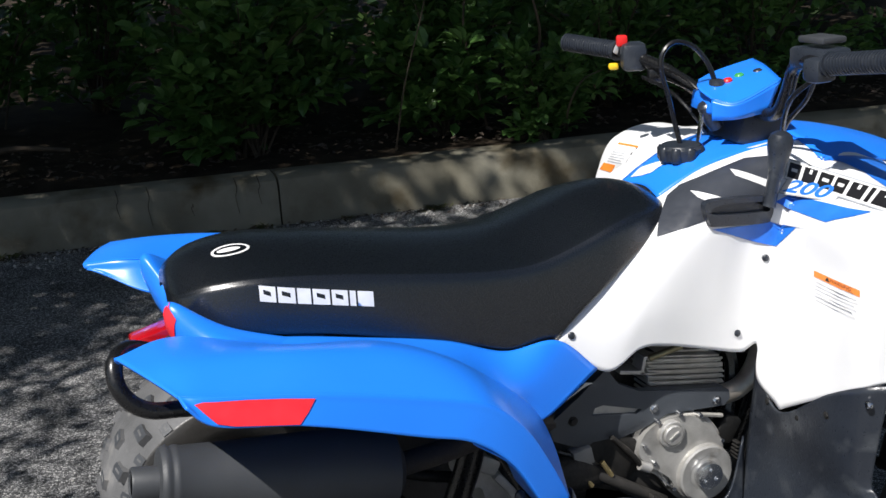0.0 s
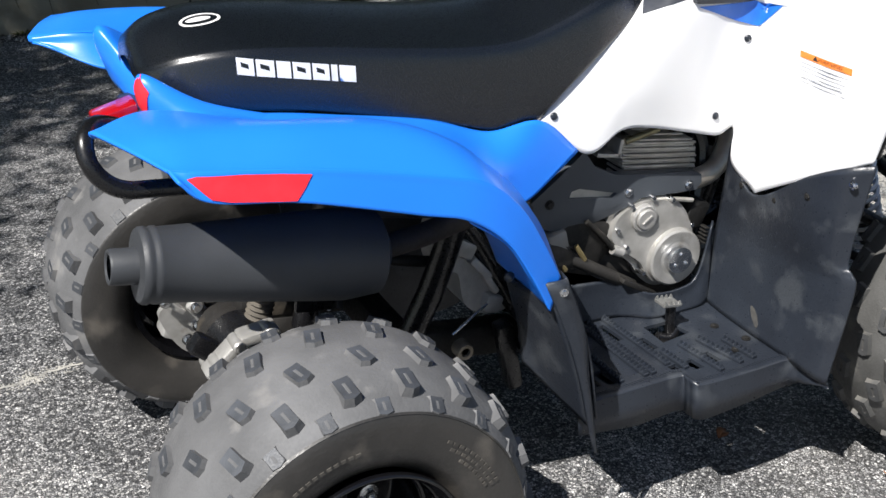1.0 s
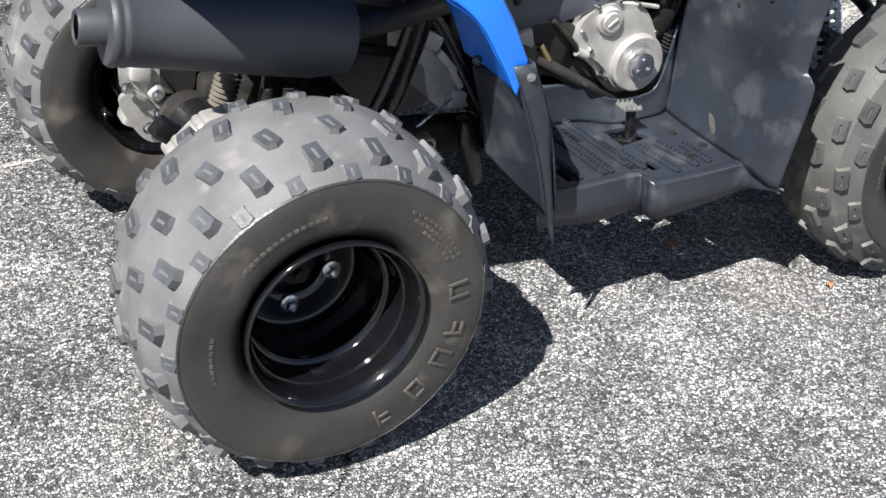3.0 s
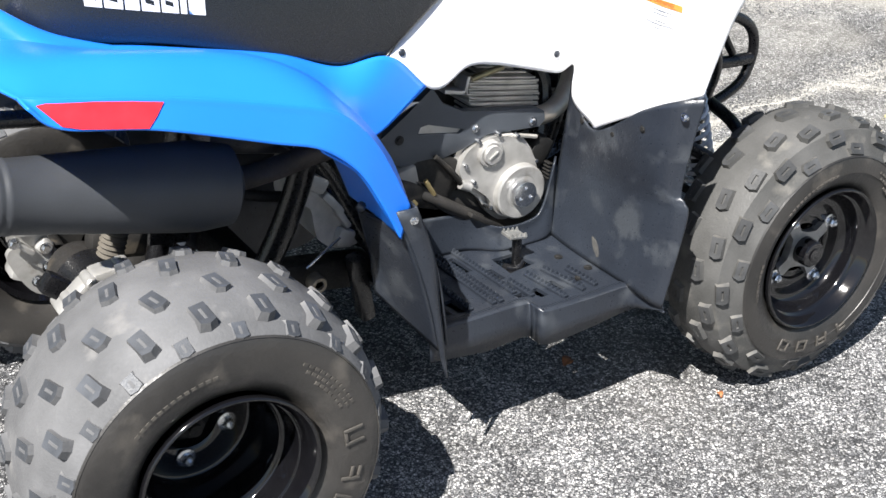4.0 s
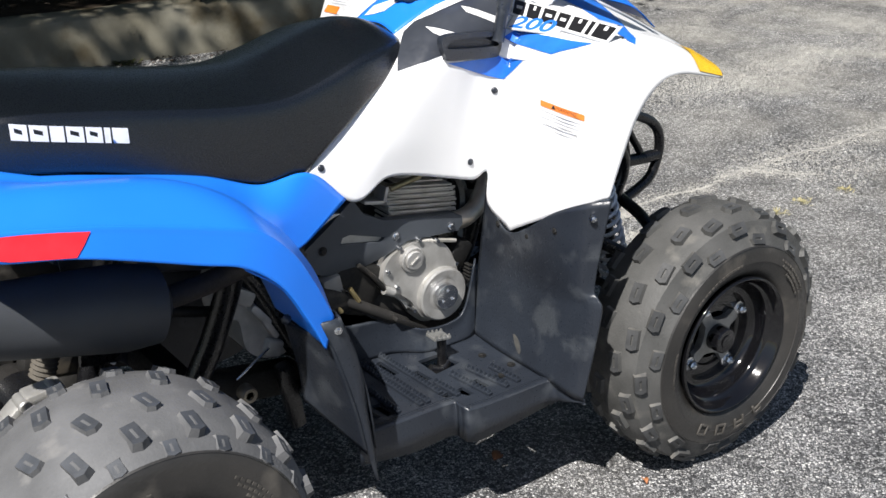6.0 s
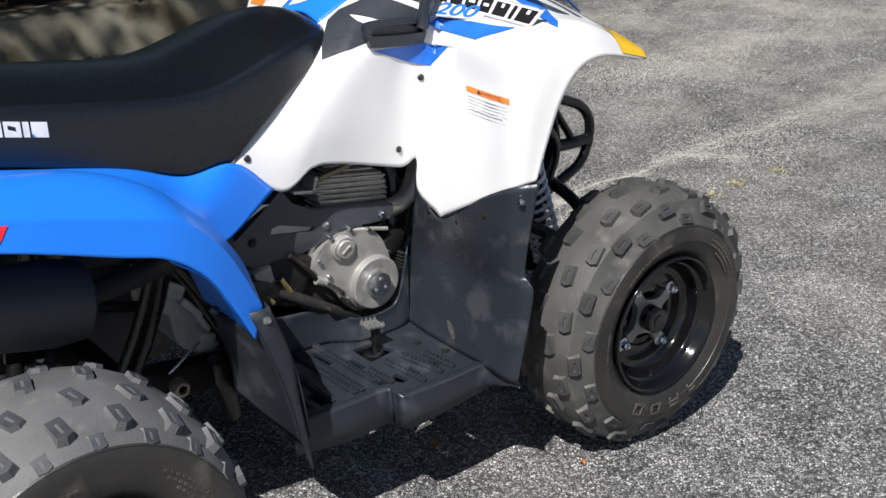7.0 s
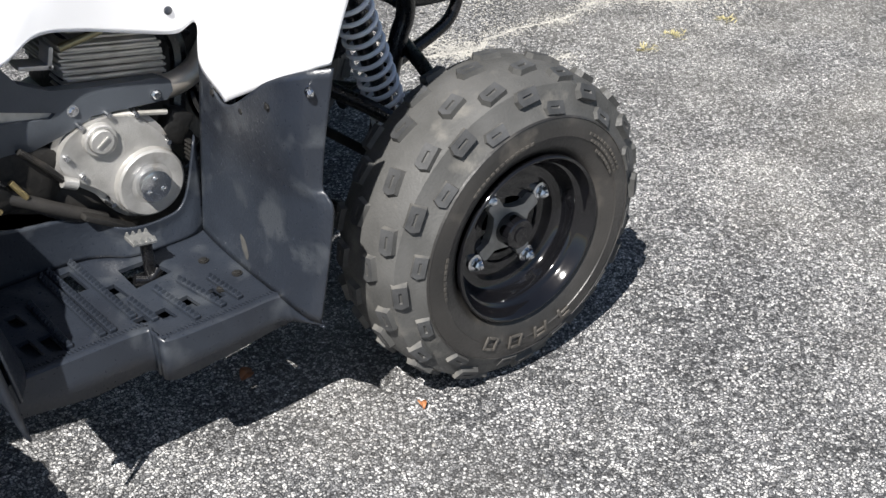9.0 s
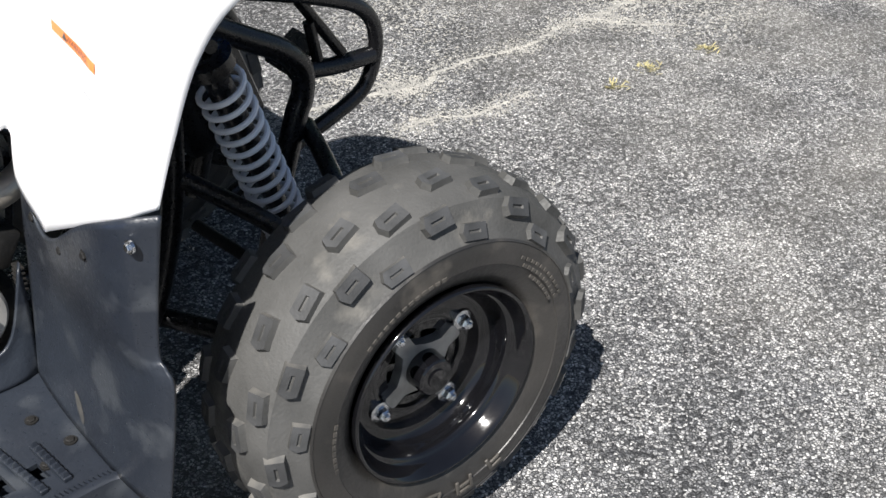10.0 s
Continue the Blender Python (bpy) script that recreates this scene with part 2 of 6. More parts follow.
    l.new(mul.outputs["Vector"], grainy.inputs[0])
    l.new(cm.outputs["Result"], grainy.inputs["Scale"])
    silt = n.new("ShaderNodeTexNoise")
    silt.inputs["Scale"].default_value, silt.inputs["Detail"].default_value = 1.5, 9
    l.new(tc.outputs["Object"], silt.inputs["Vector"])
    sr = n.new("ShaderNodeMapRange")
    sr.inputs["From Min"].default_value, sr.inputs["From Max"].default_value = 0.54, 0.74
    sr.inputs["To Max"].default_value = 0.14
    l.new(silt.outputs["Fac"], sr.inputs["Value"])
    dust = n.new("ShaderNodeMix")
    dust.data_type = "RGBA"
    l.new(sr.outputs["Result"], dust.inputs["Factor"])
    l.new(grainy.outputs["Vector"], dust.inputs["A"])
    dust.inputs["B"].default_value = (0.50, 0.465, 0.405, 1)
    mottle = n.new("ShaderNodeTexNoise")
    mottle.inputs["Scale"].default_value, mottle.inputs["Detail"].default_value, mottle.inputs["Roughness"].default_value = 9.0, 7, 0.62
    l.new(tc.outputs["Object"], mottle.inputs["Vector"])
    mm = n.new("ShaderNodeMapRange")
    mm.inputs["From Min"].default_value, mm.inputs["From Max"].default_value = 0.30, 0.70
    mm.inputs["To Min"].default_value, mm.inputs["To Max"].default_value = 0.70, 1.32
    l.new(mottle.outputs["Fac"], mm.inputs["Value"])
    # paler in noise-shaped clouds towards +x
    xyz = n.new("ShaderNodeSeparateXYZ")
    l.new(tc.outputs["Object"], xyz.inputs["Vector"])
    east = n.new("ShaderNodeMapRange")
    east.inputs["From Min"].default_value, east.inputs["From Max"].default_value = 1.7, 3.6
    l.new(xyz.outputs["X"], east.inputs["Value"])
    east_noise = n.new("ShaderNodeTexNoise")
    east_noise.inputs["Scale"].default_value, east_noise.inputs["Detail"].default_value, east_noise.inputs["Distortion"].default_value = 2.6, 8, 0.6
    l.new(tc.outputs["Object"], east_noise.inputs["Vector"])
    dr = n.new("ShaderNodeMapRange")
    dr.inputs["From Min"].default_value, dr.inputs["From Max"].default_value = 0.40, 0.66
    dr.inputs["To Min"].default_value, dr.inputs["To Max"].default_value = 0.06, 0.48
    l.new(east_noise.outputs["Fac"], dr.inputs["Value"])
    much = n.new("ShaderNodeMath")
    much.operation = "MULTIPLY"
    l.new(east.outputs["Result"], much.inputs[0])
    l.new(dr.outputs["Result"], much.inputs[1])
    paler = n.new("ShaderNodeMix")
    paler.data_type = "RGBA"
    l.new(much.outputs[0], paler.inputs["Factor"])
    l.new(dust.outputs["Result"], paler.inputs["A"])
    paler.inputs["B"].default_value = (0.56, 0.53, 0.47, 1)
    worn = n.new("ShaderNodeVectorMath")
    worn.operation = "SCALE"
    l.new(paler.outputs["Result"], worn.inputs[0])
    l.new(mm.outputs["Result"], worn.inputs["Scale"])
    l.new(worn.outputs["Vector"], p.inputs["Base Color"])
    p.inputs["Roughness"].default_value = 0.75
    p.inputs["Specular IOR Level"].default_value = 0.35
    hsum = n.new("ShaderNodeMath")
    hsum.operation = "MULTIPLY_ADD"
    l.new(gap.outputs["Result"], hsum.inputs[0])
    l.new(sep.outputs["Blue"], hsum.inputs[1])
    l.new(fine.outputs["Distance"], hsum.inputs[2])
    bp = n.new("ShaderNodeBump")
    bp.inputs["Strength"].default_value, bp.inputs["Distance"].default_value = 0.9, 0.0035
    l.new(hsum.outputs[0], bp.inputs["Height"])
    l.new(bp.outputs["Normal"], p.inputs["Normal"])
    return m


ASPHALT = asphalt_material()


# ---- building helpers ----
def link_mesh(name, bm, mats, smooth=True):
    me = bpy.data.meshes.new(name)
    bmesh.ops.recalc_face_normals(bm, faces=bm.faces)
    bm.to_mesh(me)
    bm.free()
    for m in mats if isinstance(mats, (list, tuple)) else [mats]:
        me.materials.append(m)
    if smooth:
        me.shade_smooth()
        me.set_sharp_from_angle(angle=radians(38))
    return new(name, me)


def part(name, bm, material, parent, label="", smooth=True, at=None):
    """One mesh object under a thing or under a part."""
    ob = link_mesh(name, bm, material, smooth)
    ob.parent = parent
    if at is not None:
        ob.matrix_basis = at
    return tagged(ob, label)


def spline(pts, n, closed=False):
    """n + 1 points of a smooth curve through pts (n points if closed), evenly spread over its spans."""
    P = [Vector(p) for p in pts]
    k = len(P)
    spans = k if closed else k - 1
    out = []
    for i in range(n if closed else n + 1):
        s = i * spans / n
        j = min(int(s), spans - 1)
        f = s - j
        if closed:
            a, b, c, d = P[(j - 1) % k], P[j % k], P[(j + 1) % k], P[(j + 2) % k]
        else:
            b, c = P[j], P[j + 1]
            a = P[j - 1] if j > 0 else b * 2 - c
            d = P[j + 2] if j + 2 < k else c * 2 - b
        out.append(0.5 * ((2 * b) + (c - a) * f + (2 * a - 5 * b + 4 * c - d) * f * f + (3 * b - a - 3 * c + d) * f ** 3))
    return out


class Surface:
    """A smooth surface through rows of control points; at(u, v) with u along a row and v across the rows, both 0 to 1."""

    def __init__(self, rows):
        self.rows = rows

    def grid(self, nu, nv):
        lines = [spline(r, nu) for r in self.rows]
        return [spline([ln[i] for ln in lines], nv) for i in range(nu + 1)]

    def at(self, u, v):
        def one(pts, s):
            k = len(pts) - 1
            s = min(max(s, 0.0), 1.0) * k
            j = min(int(s), k - 1)
            f = s - j
            P = [Vector(p) for p in pts]
            b, c = P[j], P[j + 1]
            a = P[j - 1] if j > 0 else b * 2 - c
            d = P[j + 2] if j + 2 <= k else c * 2 - b
            return 0.5 * ((2 * b) + (c - a) * f + (2 * a - 5 * b + 4 * c - d) * f * f + (3 * b - a - 3 * c + d) * f ** 3)
        return one([one(r, u) for r in self.rows], v)


def grid_mesh(bm, g, close_v=False):
    vs = [[bm.verts.new(p) for p in line] for line in g]
    for i in range(len(vs) - 1):
        m = len(vs[i])
        for j in range(m if close_v else m - 1):
            bm.faces.new((vs[i][j], vs[i + 1][j], vs[i + 1][(j + 1) % m], vs[i][(j + 1) % m]))
    return vs


def sheet(rows, nu=28, nv=16, mirror=False):
    bm = bmesh.new()
    if mirror:
        rows = [[(x, -y, z) for x, y, z in r] for r in rows]
    grid_mesh(bm, Surface(rows).grid(nu, nv))
    return bm


def thicken(ob, t=0.003, offset=-1.0):
    s = ob.modifiers.new("thickness", "SOLIDIFY")
    s.thickness, s.offset = t, offset
    return ob


def plate(outline, place, thick=0.003, res=0.012, holes=(), n=None, lip=0.0, back=None):
    """A sheet with the closed outline (pairs u, v), carried to space by place(u, v) -> point, with thickness towards back."""
    from mathutils.geometry import delaunay_2d_cdt
    loops = []
    for o in (outline, *holes):
        pts = [Vector((u, v)) for u, v in o]
        if n:
            pts = [p.to_2d() for p in spline([(p.x, p.y, 0) for p in pts], n, True)]
        fine = []
        for i, p in enumerate(pts):
            q = pts[(i + 1) % len(pts)]
            k = max(1, int((q - p).length / res))
            fine += [p.lerp(q, j / k) for j in range(k)]
        loops.append(fine)

    def inside(p, loop):
        c = False
        for i in range(len(loop)):
            a, b = loop[i], loop[i - 1]
            if (a.y > p.y) != (b.y > p.y) and p.x < (b.x - a.x) * (p.y - a.y) / (b.y - a.y) + a.x:
                c = not c
        return c

    verts, edges = [], []
    for lp in loops:
        s = len(verts)
        verts += lp
        edges += [(s + i, s + (i + 1) % len(lp)) for i in range(len(lp))]
    rim = len(verts)
    lo = (min(v.x for v in loops[0]), min(v.y for v in loops[0]))
    hi = (max(v.x for v in loops[0]), max(v.y for v in loops[0]))
    border = [v for lp in loops for v in lp]
    y = lo[1] + res * 0.5
    while y < hi[1]:
        x = lo[0] + res * 0.5
        while x < hi[0]:
            q = Vector((x, y))
            if inside(q, loops[0]) and not any(inside(q, h) for h in loops[1:]) and min((b - q).length_squared for b in border) > (res * 0.45) ** 2:
                verts.append(q)
            x += res
        y += res
    V, E, F, *_ = delaunay_2d_cdt(verts, edges, [], 0, 1e-7)
    bm = bmesh.new()
    bv = [bm.verts.new(place(v.x, v.y)) for v in V]
    for f in F:
        c = sum((V[i] for i in f), Vector((0, 0))) / 3
        if inside(c, loops[0]) and not any(inside(c, h) for h in loops[1:]):
            bm.faces.new([bv[i] for i in f])
    bmesh.ops.delete(bm, geom=[v for v in bm.verts if not v.link_faces], context="VERTS")
    if back is not None:
        bmesh.ops.recalc_face_normals(bm, faces=bm.faces)
        r = bmesh.ops.extrude_face_region(bm, geom=bm.faces[:])
        for g in r["geom"]:
            if isinstance(g, bmesh.types.BMVert):
                g.co += Vector(back) * thick
    return bm


def tube(pts, r, n=40, sides=12, closed=False, taper=None):
    """A round bar along a smooth path."""
    path = spline(pts, n, closed)
    bm = bmesh.new()
    m = len(path)
    up = Vector((0.3, 0.2, 0.9))
    rings = []
    for i in range(m):
        t = (path[(i + 1) % m] - path[i - 1]) if closed else (path[min(i + 1, m - 1)] - path[max(i - 1, 0)])
        t.normalize()
        up = (up - t * up.dot(t)).normalized()
        side = t.cross(up)
        rr = r if taper is None else r + (taper - r) * i / (m - 1)
        rings.append([path[i] + (up * math.cos(a) + side * math.sin(a)) * rr for a in [2 * math.pi * k / sides for k in range(sides)]])
    if closed:
        rings.append(rings[0])
    vs = grid_mesh(bm, rings, True)
    if not closed:
        bm.faces.new(vs[0])
        bm.faces.new(vs[-1])
    else:
        bmesh.ops.remove_doubles(bm, verts=bm.verts, dist=1e-6)
    return bm


def lathe(profile, n=64, axis="y", caps=True):
    """A body turned round an axis through the origin; the profile gives (along, radius)."""
    bm = bmesh.new()
    rings = []
    for y, r in profile:
        ring = []
        for k in range(n):
            a = 2 * math.pi * k / n
            c, s = r * math.cos(a), r * math.sin(a)
            ring.append({"y": (c, y, s), "x": (y, c, s), "z": (c, s, y)}[axis])
        rings.append(ring)
    vs = grid_mesh(bm, rings, True)
    for ring, (y, r) in ((vs[0], profile[0]), (vs[-1], profile[-1])):
        if r > 1e-5 and caps:
            bm.faces.new(ring)
    bmesh.ops.remove_doubles(bm, verts=bm.verts, dist=1e-5)
    return bm


def block(size, m=Matrix(), bevel=0.0, top=1.0):
    """A bevelled block; top: how far its upper end tapers."""
    bm = bmesh.new()
    bmesh.ops.create_cube(bm, size=1.0)
    for v in bm.verts:
        k = top if v.co.z > 0 else 1.0
        v.co = Vector((v.co.x * size[0] * k, v.co.y * size[1] * k, v.co.z * size[2]))
    if bevel:
        bmesh.ops.bevel(bm, geom=bm.edges[:], offset=bevel, segments=2, affect="EDGES", profile=0.5)
    bm.transform(m)
    return bm


def join(*bms):
    out = bms[0]
    for b in bms[1:]:
        me = bpy.data.meshes.new("joined")
        b.to_mesh(me)
        b.free()
        out.from_mesh(me)
        bpy.data.meshes.remove(me)
    return out


def bolt(name, at, direction, r=0.007, h=0.005, mat=None, parent=None, sides=6):
    """A bolt head with a washer, its head towards direction."""
    q = Vector(direction).to_track_quat("Z", "Y").to_matrix().to_4x4()
    b = lathe([(-0.002, r * 1.45), (0.001, r * 1.45), (0.001, r * 1.02)], 16, "z")
    hd = lathe([(0.001, r), (h * 0.8, r), (h, r * 0.8), (h, 0.0)], sides, "z")
    return part(name, join(b, hd), mat or CHROME, parent, smooth=False, at=Matrix.Translation(at) @ q)


# ---- ground and kerb ----
def kerb_y(x):
    return 3.12 - 0.115 * x


def make_ground():
    bm = bmesh.new()
    xs = [-400, -60, -12] + [-5 + 0.5 * i for i in range(25)] + [14, 60, 400]
    ys = [-400, -60, -10] + [-4 + 0.5 * i for i in range(15)] + [60, 400]
    g = [[(x, y, 0.0) for y in ys] for x in xs]
    grid_mesh(bm, g)
    ob = link_mesh("ground", bm, ASPHALT, False)
    return tagged(ob, "worn grey asphalt lot with pale exposed stones", "asphalt", kind="structure")


ground = make_ground()


def make_kerb():
    """Concrete kerb in poured lengths with narrow joints."""
    seg = 1.9
    first = None
    kerb = tagged(new("kerb"), "weathered concrete kerb stained with moss and soil", "kerb", kind="structure")
    rng = random.Random(4)
    for i in range(-7, 14):
        x0, x1 = i * seg + 0.72, (i + 1) * seg + 0.712
        prof = [(0.0, -0.05), (0.012, 0.16), (0.020, 0.188), (0.045, 0.203), (0.16, 0.206), (0.175, 0.19), (0.18, -0.05)]
        bm = bmesh.new()
        lines = []
        n = 24
        for k in range(n + 1):
            x = x0 + (x1 - x0) * k / n
            line = []
            for j, (dy, z) in enumerate(prof):
                w = noise.noise(Vector((x * 3, j * 1.7, i))) * 0.006 * (0 if j in (0, 6) else 1)
                line.append((x, kerb_y(x) + dy + w, z + w * 0.7))
            lines.append(line)
        vs = grid_mesh(bm, lines)
        bm.faces.new(vs[0])
        bm.faces.new(vs[-1])
        part("kerb_stone", bm, CONCRETE, kerb)
    return kerb


make_kerb()


def make_bank():
    bm = bmesh.new()
    lines = []
    for i in range(121):
        x = -14 + 0.25 * i
        line = []
        for k, d in enumerate((0.165, 0.25, 0.4, 0.6, 0.9, 1.3, 1.8, 2.6, 4.0, 6.0, 9.0)):
            z = 0.185 + 0.035 * d + 0.05 * noise.noise(Vector((x * 1.4, d * 3, 2.0))) * min(1, d * 2)
            line.append((x, kerb_y(x) + d, z))
        lines.append(line)
    grid_mesh(bm, lines)
    ob = link_mesh("planting_bed", bm, SOIL)
    return tagged(ob, "dark soil bank strewn with leaf litter behind the kerb", "soil", kind="structure")


make_bank()


# ---- plants ----
def leaf_quads(bm, at, d, up, length, width):
    """One pointed leaf, folded a little along its rib."""
    d = d.normalized()
    s = d.cross(up).normalized()
    nrm = s.cross(d)
    a, b = at, at + d * length
    m1, m2 = at + d * length * 0.35, at + d * length * 0.72
    lift = nrm * width * 0.16
    v = [bm.verts.new(p) for p in (a, m1 + s * width * 0.5 + lift, m1 - s * width * 0.5 + lift, m2 + s * width * 0.4 + lift, m2 - s * width * 0.4 + lift, b - nrm * width * 0.1, m1, m2)]
    for f in ((0, 1, 6), (0, 6, 2), (1, 3, 7, 6), (6, 7, 4, 2), (3, 5, 7), (7, 5, 4)):
        bm.faces.new([v[i] for i in f])


def make_shrub(name, base, height, spread, sprays, leaf, seed, mat, label, lean=(0, -0.2, 0)):
    """Thin stems from the ground with sprays of leaves along their outer halves."""
    rng = random.Random(seed)
    bush = tagged(new(name), label, "shrub")
    bush.location = base
    stems = bmesh.new()
    leaves = bmesh.new()
    for i in range(sprays):
        a = rng.uniform(0, 2 * math.pi)
        reach = spread * rng.uniform(0.35, 1.0)
        h = height * rng.uniform(0.12, 1.0)
        tip = Vector((math.cos(a) * reach, math.sin(a) * reach * 0.7, h)) + Vector(lean) * h
        mid = tip * 0.5 + Vector((0, 0, h * 0.22))
        pts = spline([(rng.uniform(-.05, .05), rng.uniform(-.05, .05), -0.04), mid, tip], 12)
        if i % 3 == 0:
            me = bpy.data.meshes.new("t")
            t = tube(pts, 0.007, 10, 5, taper=0.002)
            t.to_mesh(me)
            t.free()
            stems.from_mesh(me)
            bpy.data.meshes.remove(me)
        for k in range(4, 13):
            p = pts[k]
            d = (pts[k] - pts[k - 1]).normalized()
            for _ in range(3 if k < 12 else 5):
                w = Vector((rng.gauss(0, 1), rng.gauss(0, 1), rng.gauss(0.1, 0.6)))
                q = (d * 0.7 + w * 0.8).normalized()
                leaf_quads(leaves, p + w * 0.02, q, Vector((rng.gauss(0, .35), rng.gauss(0, .35), 1)), leaf * rng.uniform(0.6, 1.2), leaf * rng.uniform(0.48, 0.72))
    part("stem", stems, BARK, bush)
    ob = part("foliage", leaves, mat, bush, smooth=False)
    return bush


def make_tree(name, base, height, crown, n, leaf, seed, label, lean=(0, 0), mat=None):
    rng = random.Random(seed)
    tree = tagged(new(name), label, "tree")
    tree.location = base
    top = Vector((lean[0], lean[1], height))
    trunk = tube([(0, 0, -0.1), (0.05, 0.02, height * 0.3), top * 0.6, top * 0.8], 0.11, 16, 10, taper=0.04)
    leaves = bmesh.new()
    for i in range(9):
        a = 2 * math.pi * i / 9 + rng.uniform(-.3, .3)
        s = top * rng.uniform(0.45, 0.75)
        e = s + Vector((math.cos(a) * crown * 0.8, math.sin(a) * crown * 0.8, rng.uniform(-0.3, 0.9)))
        trunk = join(trunk, tube([s, s.lerp(e, 0.5) + Vector((0, 0, 0.2)), e], 0.035, 8, 6, taper=0.01))
        for c in range(7):
            k = s.lerp(e, rng.uniform(0.35, 1.1)) + Vector((rng.gauss(0, .3), rng.gauss(0, .3), rng.gauss(0, .25)))
            for _ in range(n // 63):
                p = k + Vector((rng.gauss(0, .28), rng.gauss(0, .28), rng.gauss(0, .2)))
                leaf_quads(leaves, p, Vector((rng.gauss(0, 1), rng.gauss(0, 1), rng.gauss(-.3, .6))), Vector((rng.gauss(0, .5), rng.gauss(0, .5), 1)), leaf * rng.uniform(.7, 1.2), leaf * 0.55)
    part("trunk", trunk, BARK, tree)
    part("crown", leaves, mat or LEAF_B, tree, smooth=False)
    return tree


SHRUB = "dense green shrub with pointed leaves overhanging the kerb"
for i, (x, d, h, s, k, lf) in enumerate([(0.72, 0.55, 0.80, 0.50, 64, 0.095), (1.60, 0.55, 0.85, 0.45, 60, 0.085), (1.95, 0.22, 0.45, 0.28, 34, 0.065), (-0.35, 1.6, 1.0, 0.6, 36, 0.09),
                                         (2.5, 0.8, 1.0, 0.6, 60, 0.07), (3.4, 0.9, 1.0, 0.7, 60, 0.07), (-1.3, 1.2, 1.2, 0.7, 60, 0.08), (4.5, 0.9, 1.2, 0.8, 60, 0.075),
                                         (0.2, 1.9, 1.5, 0.8, 70, 0.085), (1.2, 2.0, 1.6, 0.9, 80, 0.085), (2.4, 2.1, 1.6, 0.9, 80, 0.085), (3.8, 2.2, 1.7, 1.0, 80, 0.085), (5.6, 1.4, 1.5, 0.9, 70, 0.08)]):
    make_shrub("shrub", (x, kerb_y(x) + d, 0.2), h, s, k, lf, 20 + i, LEAF, SHRUB)
# crowns lean out over the lot above the view, added to shade the kerb
for i, (x, d, h, c, ly, n) in enumerate([(-5.6, 1.2, 5.8, 2.3, -2.3, 5400), (-3.4, 1.0, 5.6, 2.3, -2.4, 5400), (-1.2, 1.4, 6.0, 2.3, -2.6, 20000), (1.0, 1.6, 6.0, 2.3, -2.5, 27000), (3.4, 2.0, 5.8, 2.3, -1.9, 4000),
                                            (6.2, 2.6, 5.8, 2.4, -1.5, 4600), (-8.0, 1.6, 5.8, 2.4, -2.1, 5000)]):
    make_tree("tree", (x - 0.35, kerb_y(x) + d - 0.1, 0.25), h, c, n, 0.080 if n > 8000 else 0.185, 60 + i, "leafy tree, its unseen crown leaned out to shade the kerb", lean=(-0.4, ly))
# added out of view to the left, only to shade the asphalt
make_tree("tree", (-2.60, 1.35, 0.0), 5.2, 0.95, 17000, 0.055, 71, "unseen young leafy tree added to shade the asphalt", lean=(0.0, 0.0))
# a thick wood behind
def make_wood():
    rng = random.Random(9)
    bm = bmesh.new()
    for i in range(15000):
        x = rng.uniform(-14, 18)
        d = rng.uniform(2.6, 5.5)
        p = Vector((x, kerb_y(x) + d, rng.uniform(0.2, 6.0)))
        leaf_quads(bm, p, Vector((rng.gauss(0, 1), rng.gauss(0, 1), rng.gauss(-.3, .6))), Vector((rng.gauss(0, .5), rng.gauss(0, .5), 1)), rng.uniform(.14, .3), rng.uniform(.1, .16))
    ob = link_mesh("undergrowth", bm, LEAF_B, False)
    return tagged(ob, "dark tangle of woodland undergrowth", "woodland", kind="stuff")


make_wood()


# ---- the quad bike ----
quad = tagged(new("quad_bike"), "blue and white youth quad bike with black seat and knobbly tyres", "quad bike")

# wheels
def tyre_profile(R, h, rim, ring):
    """Half the tyre's section from the bead out over the sidewall and the shoulder ring to the crown, as (across, radius)."""
    c = R - 0.009
    k = h / 0.125
    return [(0.083 * k, rim - 0.006), (0.100 * k, rim + 0.004), (0.113 * k, rim + 0.018), (0.1215 * k, rim + 0.034), (0.1235 * k, (rim + ring) / 2 + 0.004), (0.1225 * k, ring - 0.016), (0.119 * k, ring - 0.003),
            (0.1165 * k, ring + 0.0005), (0.112 * k, ring + 0.003), (0.104 * k, ring + 0.011), (0.095 * k, ring * 0.45 + (c - 0.011) * 0.55), (0.085 * k, c - 0.011), (0.06 * k, c - 0.004), (0.03 * k, c - 0.001), (0.0, c)]


def tyre_r(y, R, h, rim, ring):
    pr = tyre_profile(R, h, rim, ring)
    for (y1, r1), (y0, r0) in zip(pr, pr[1:]):
        if y0 <= abs(y) <= y1 and r1 >= ring - 0.004:
            f = (abs(y) - y0) / max(y1 - y0, 1e-6)
            return r0 + (r1 - r0) * f
    return R - 0.01


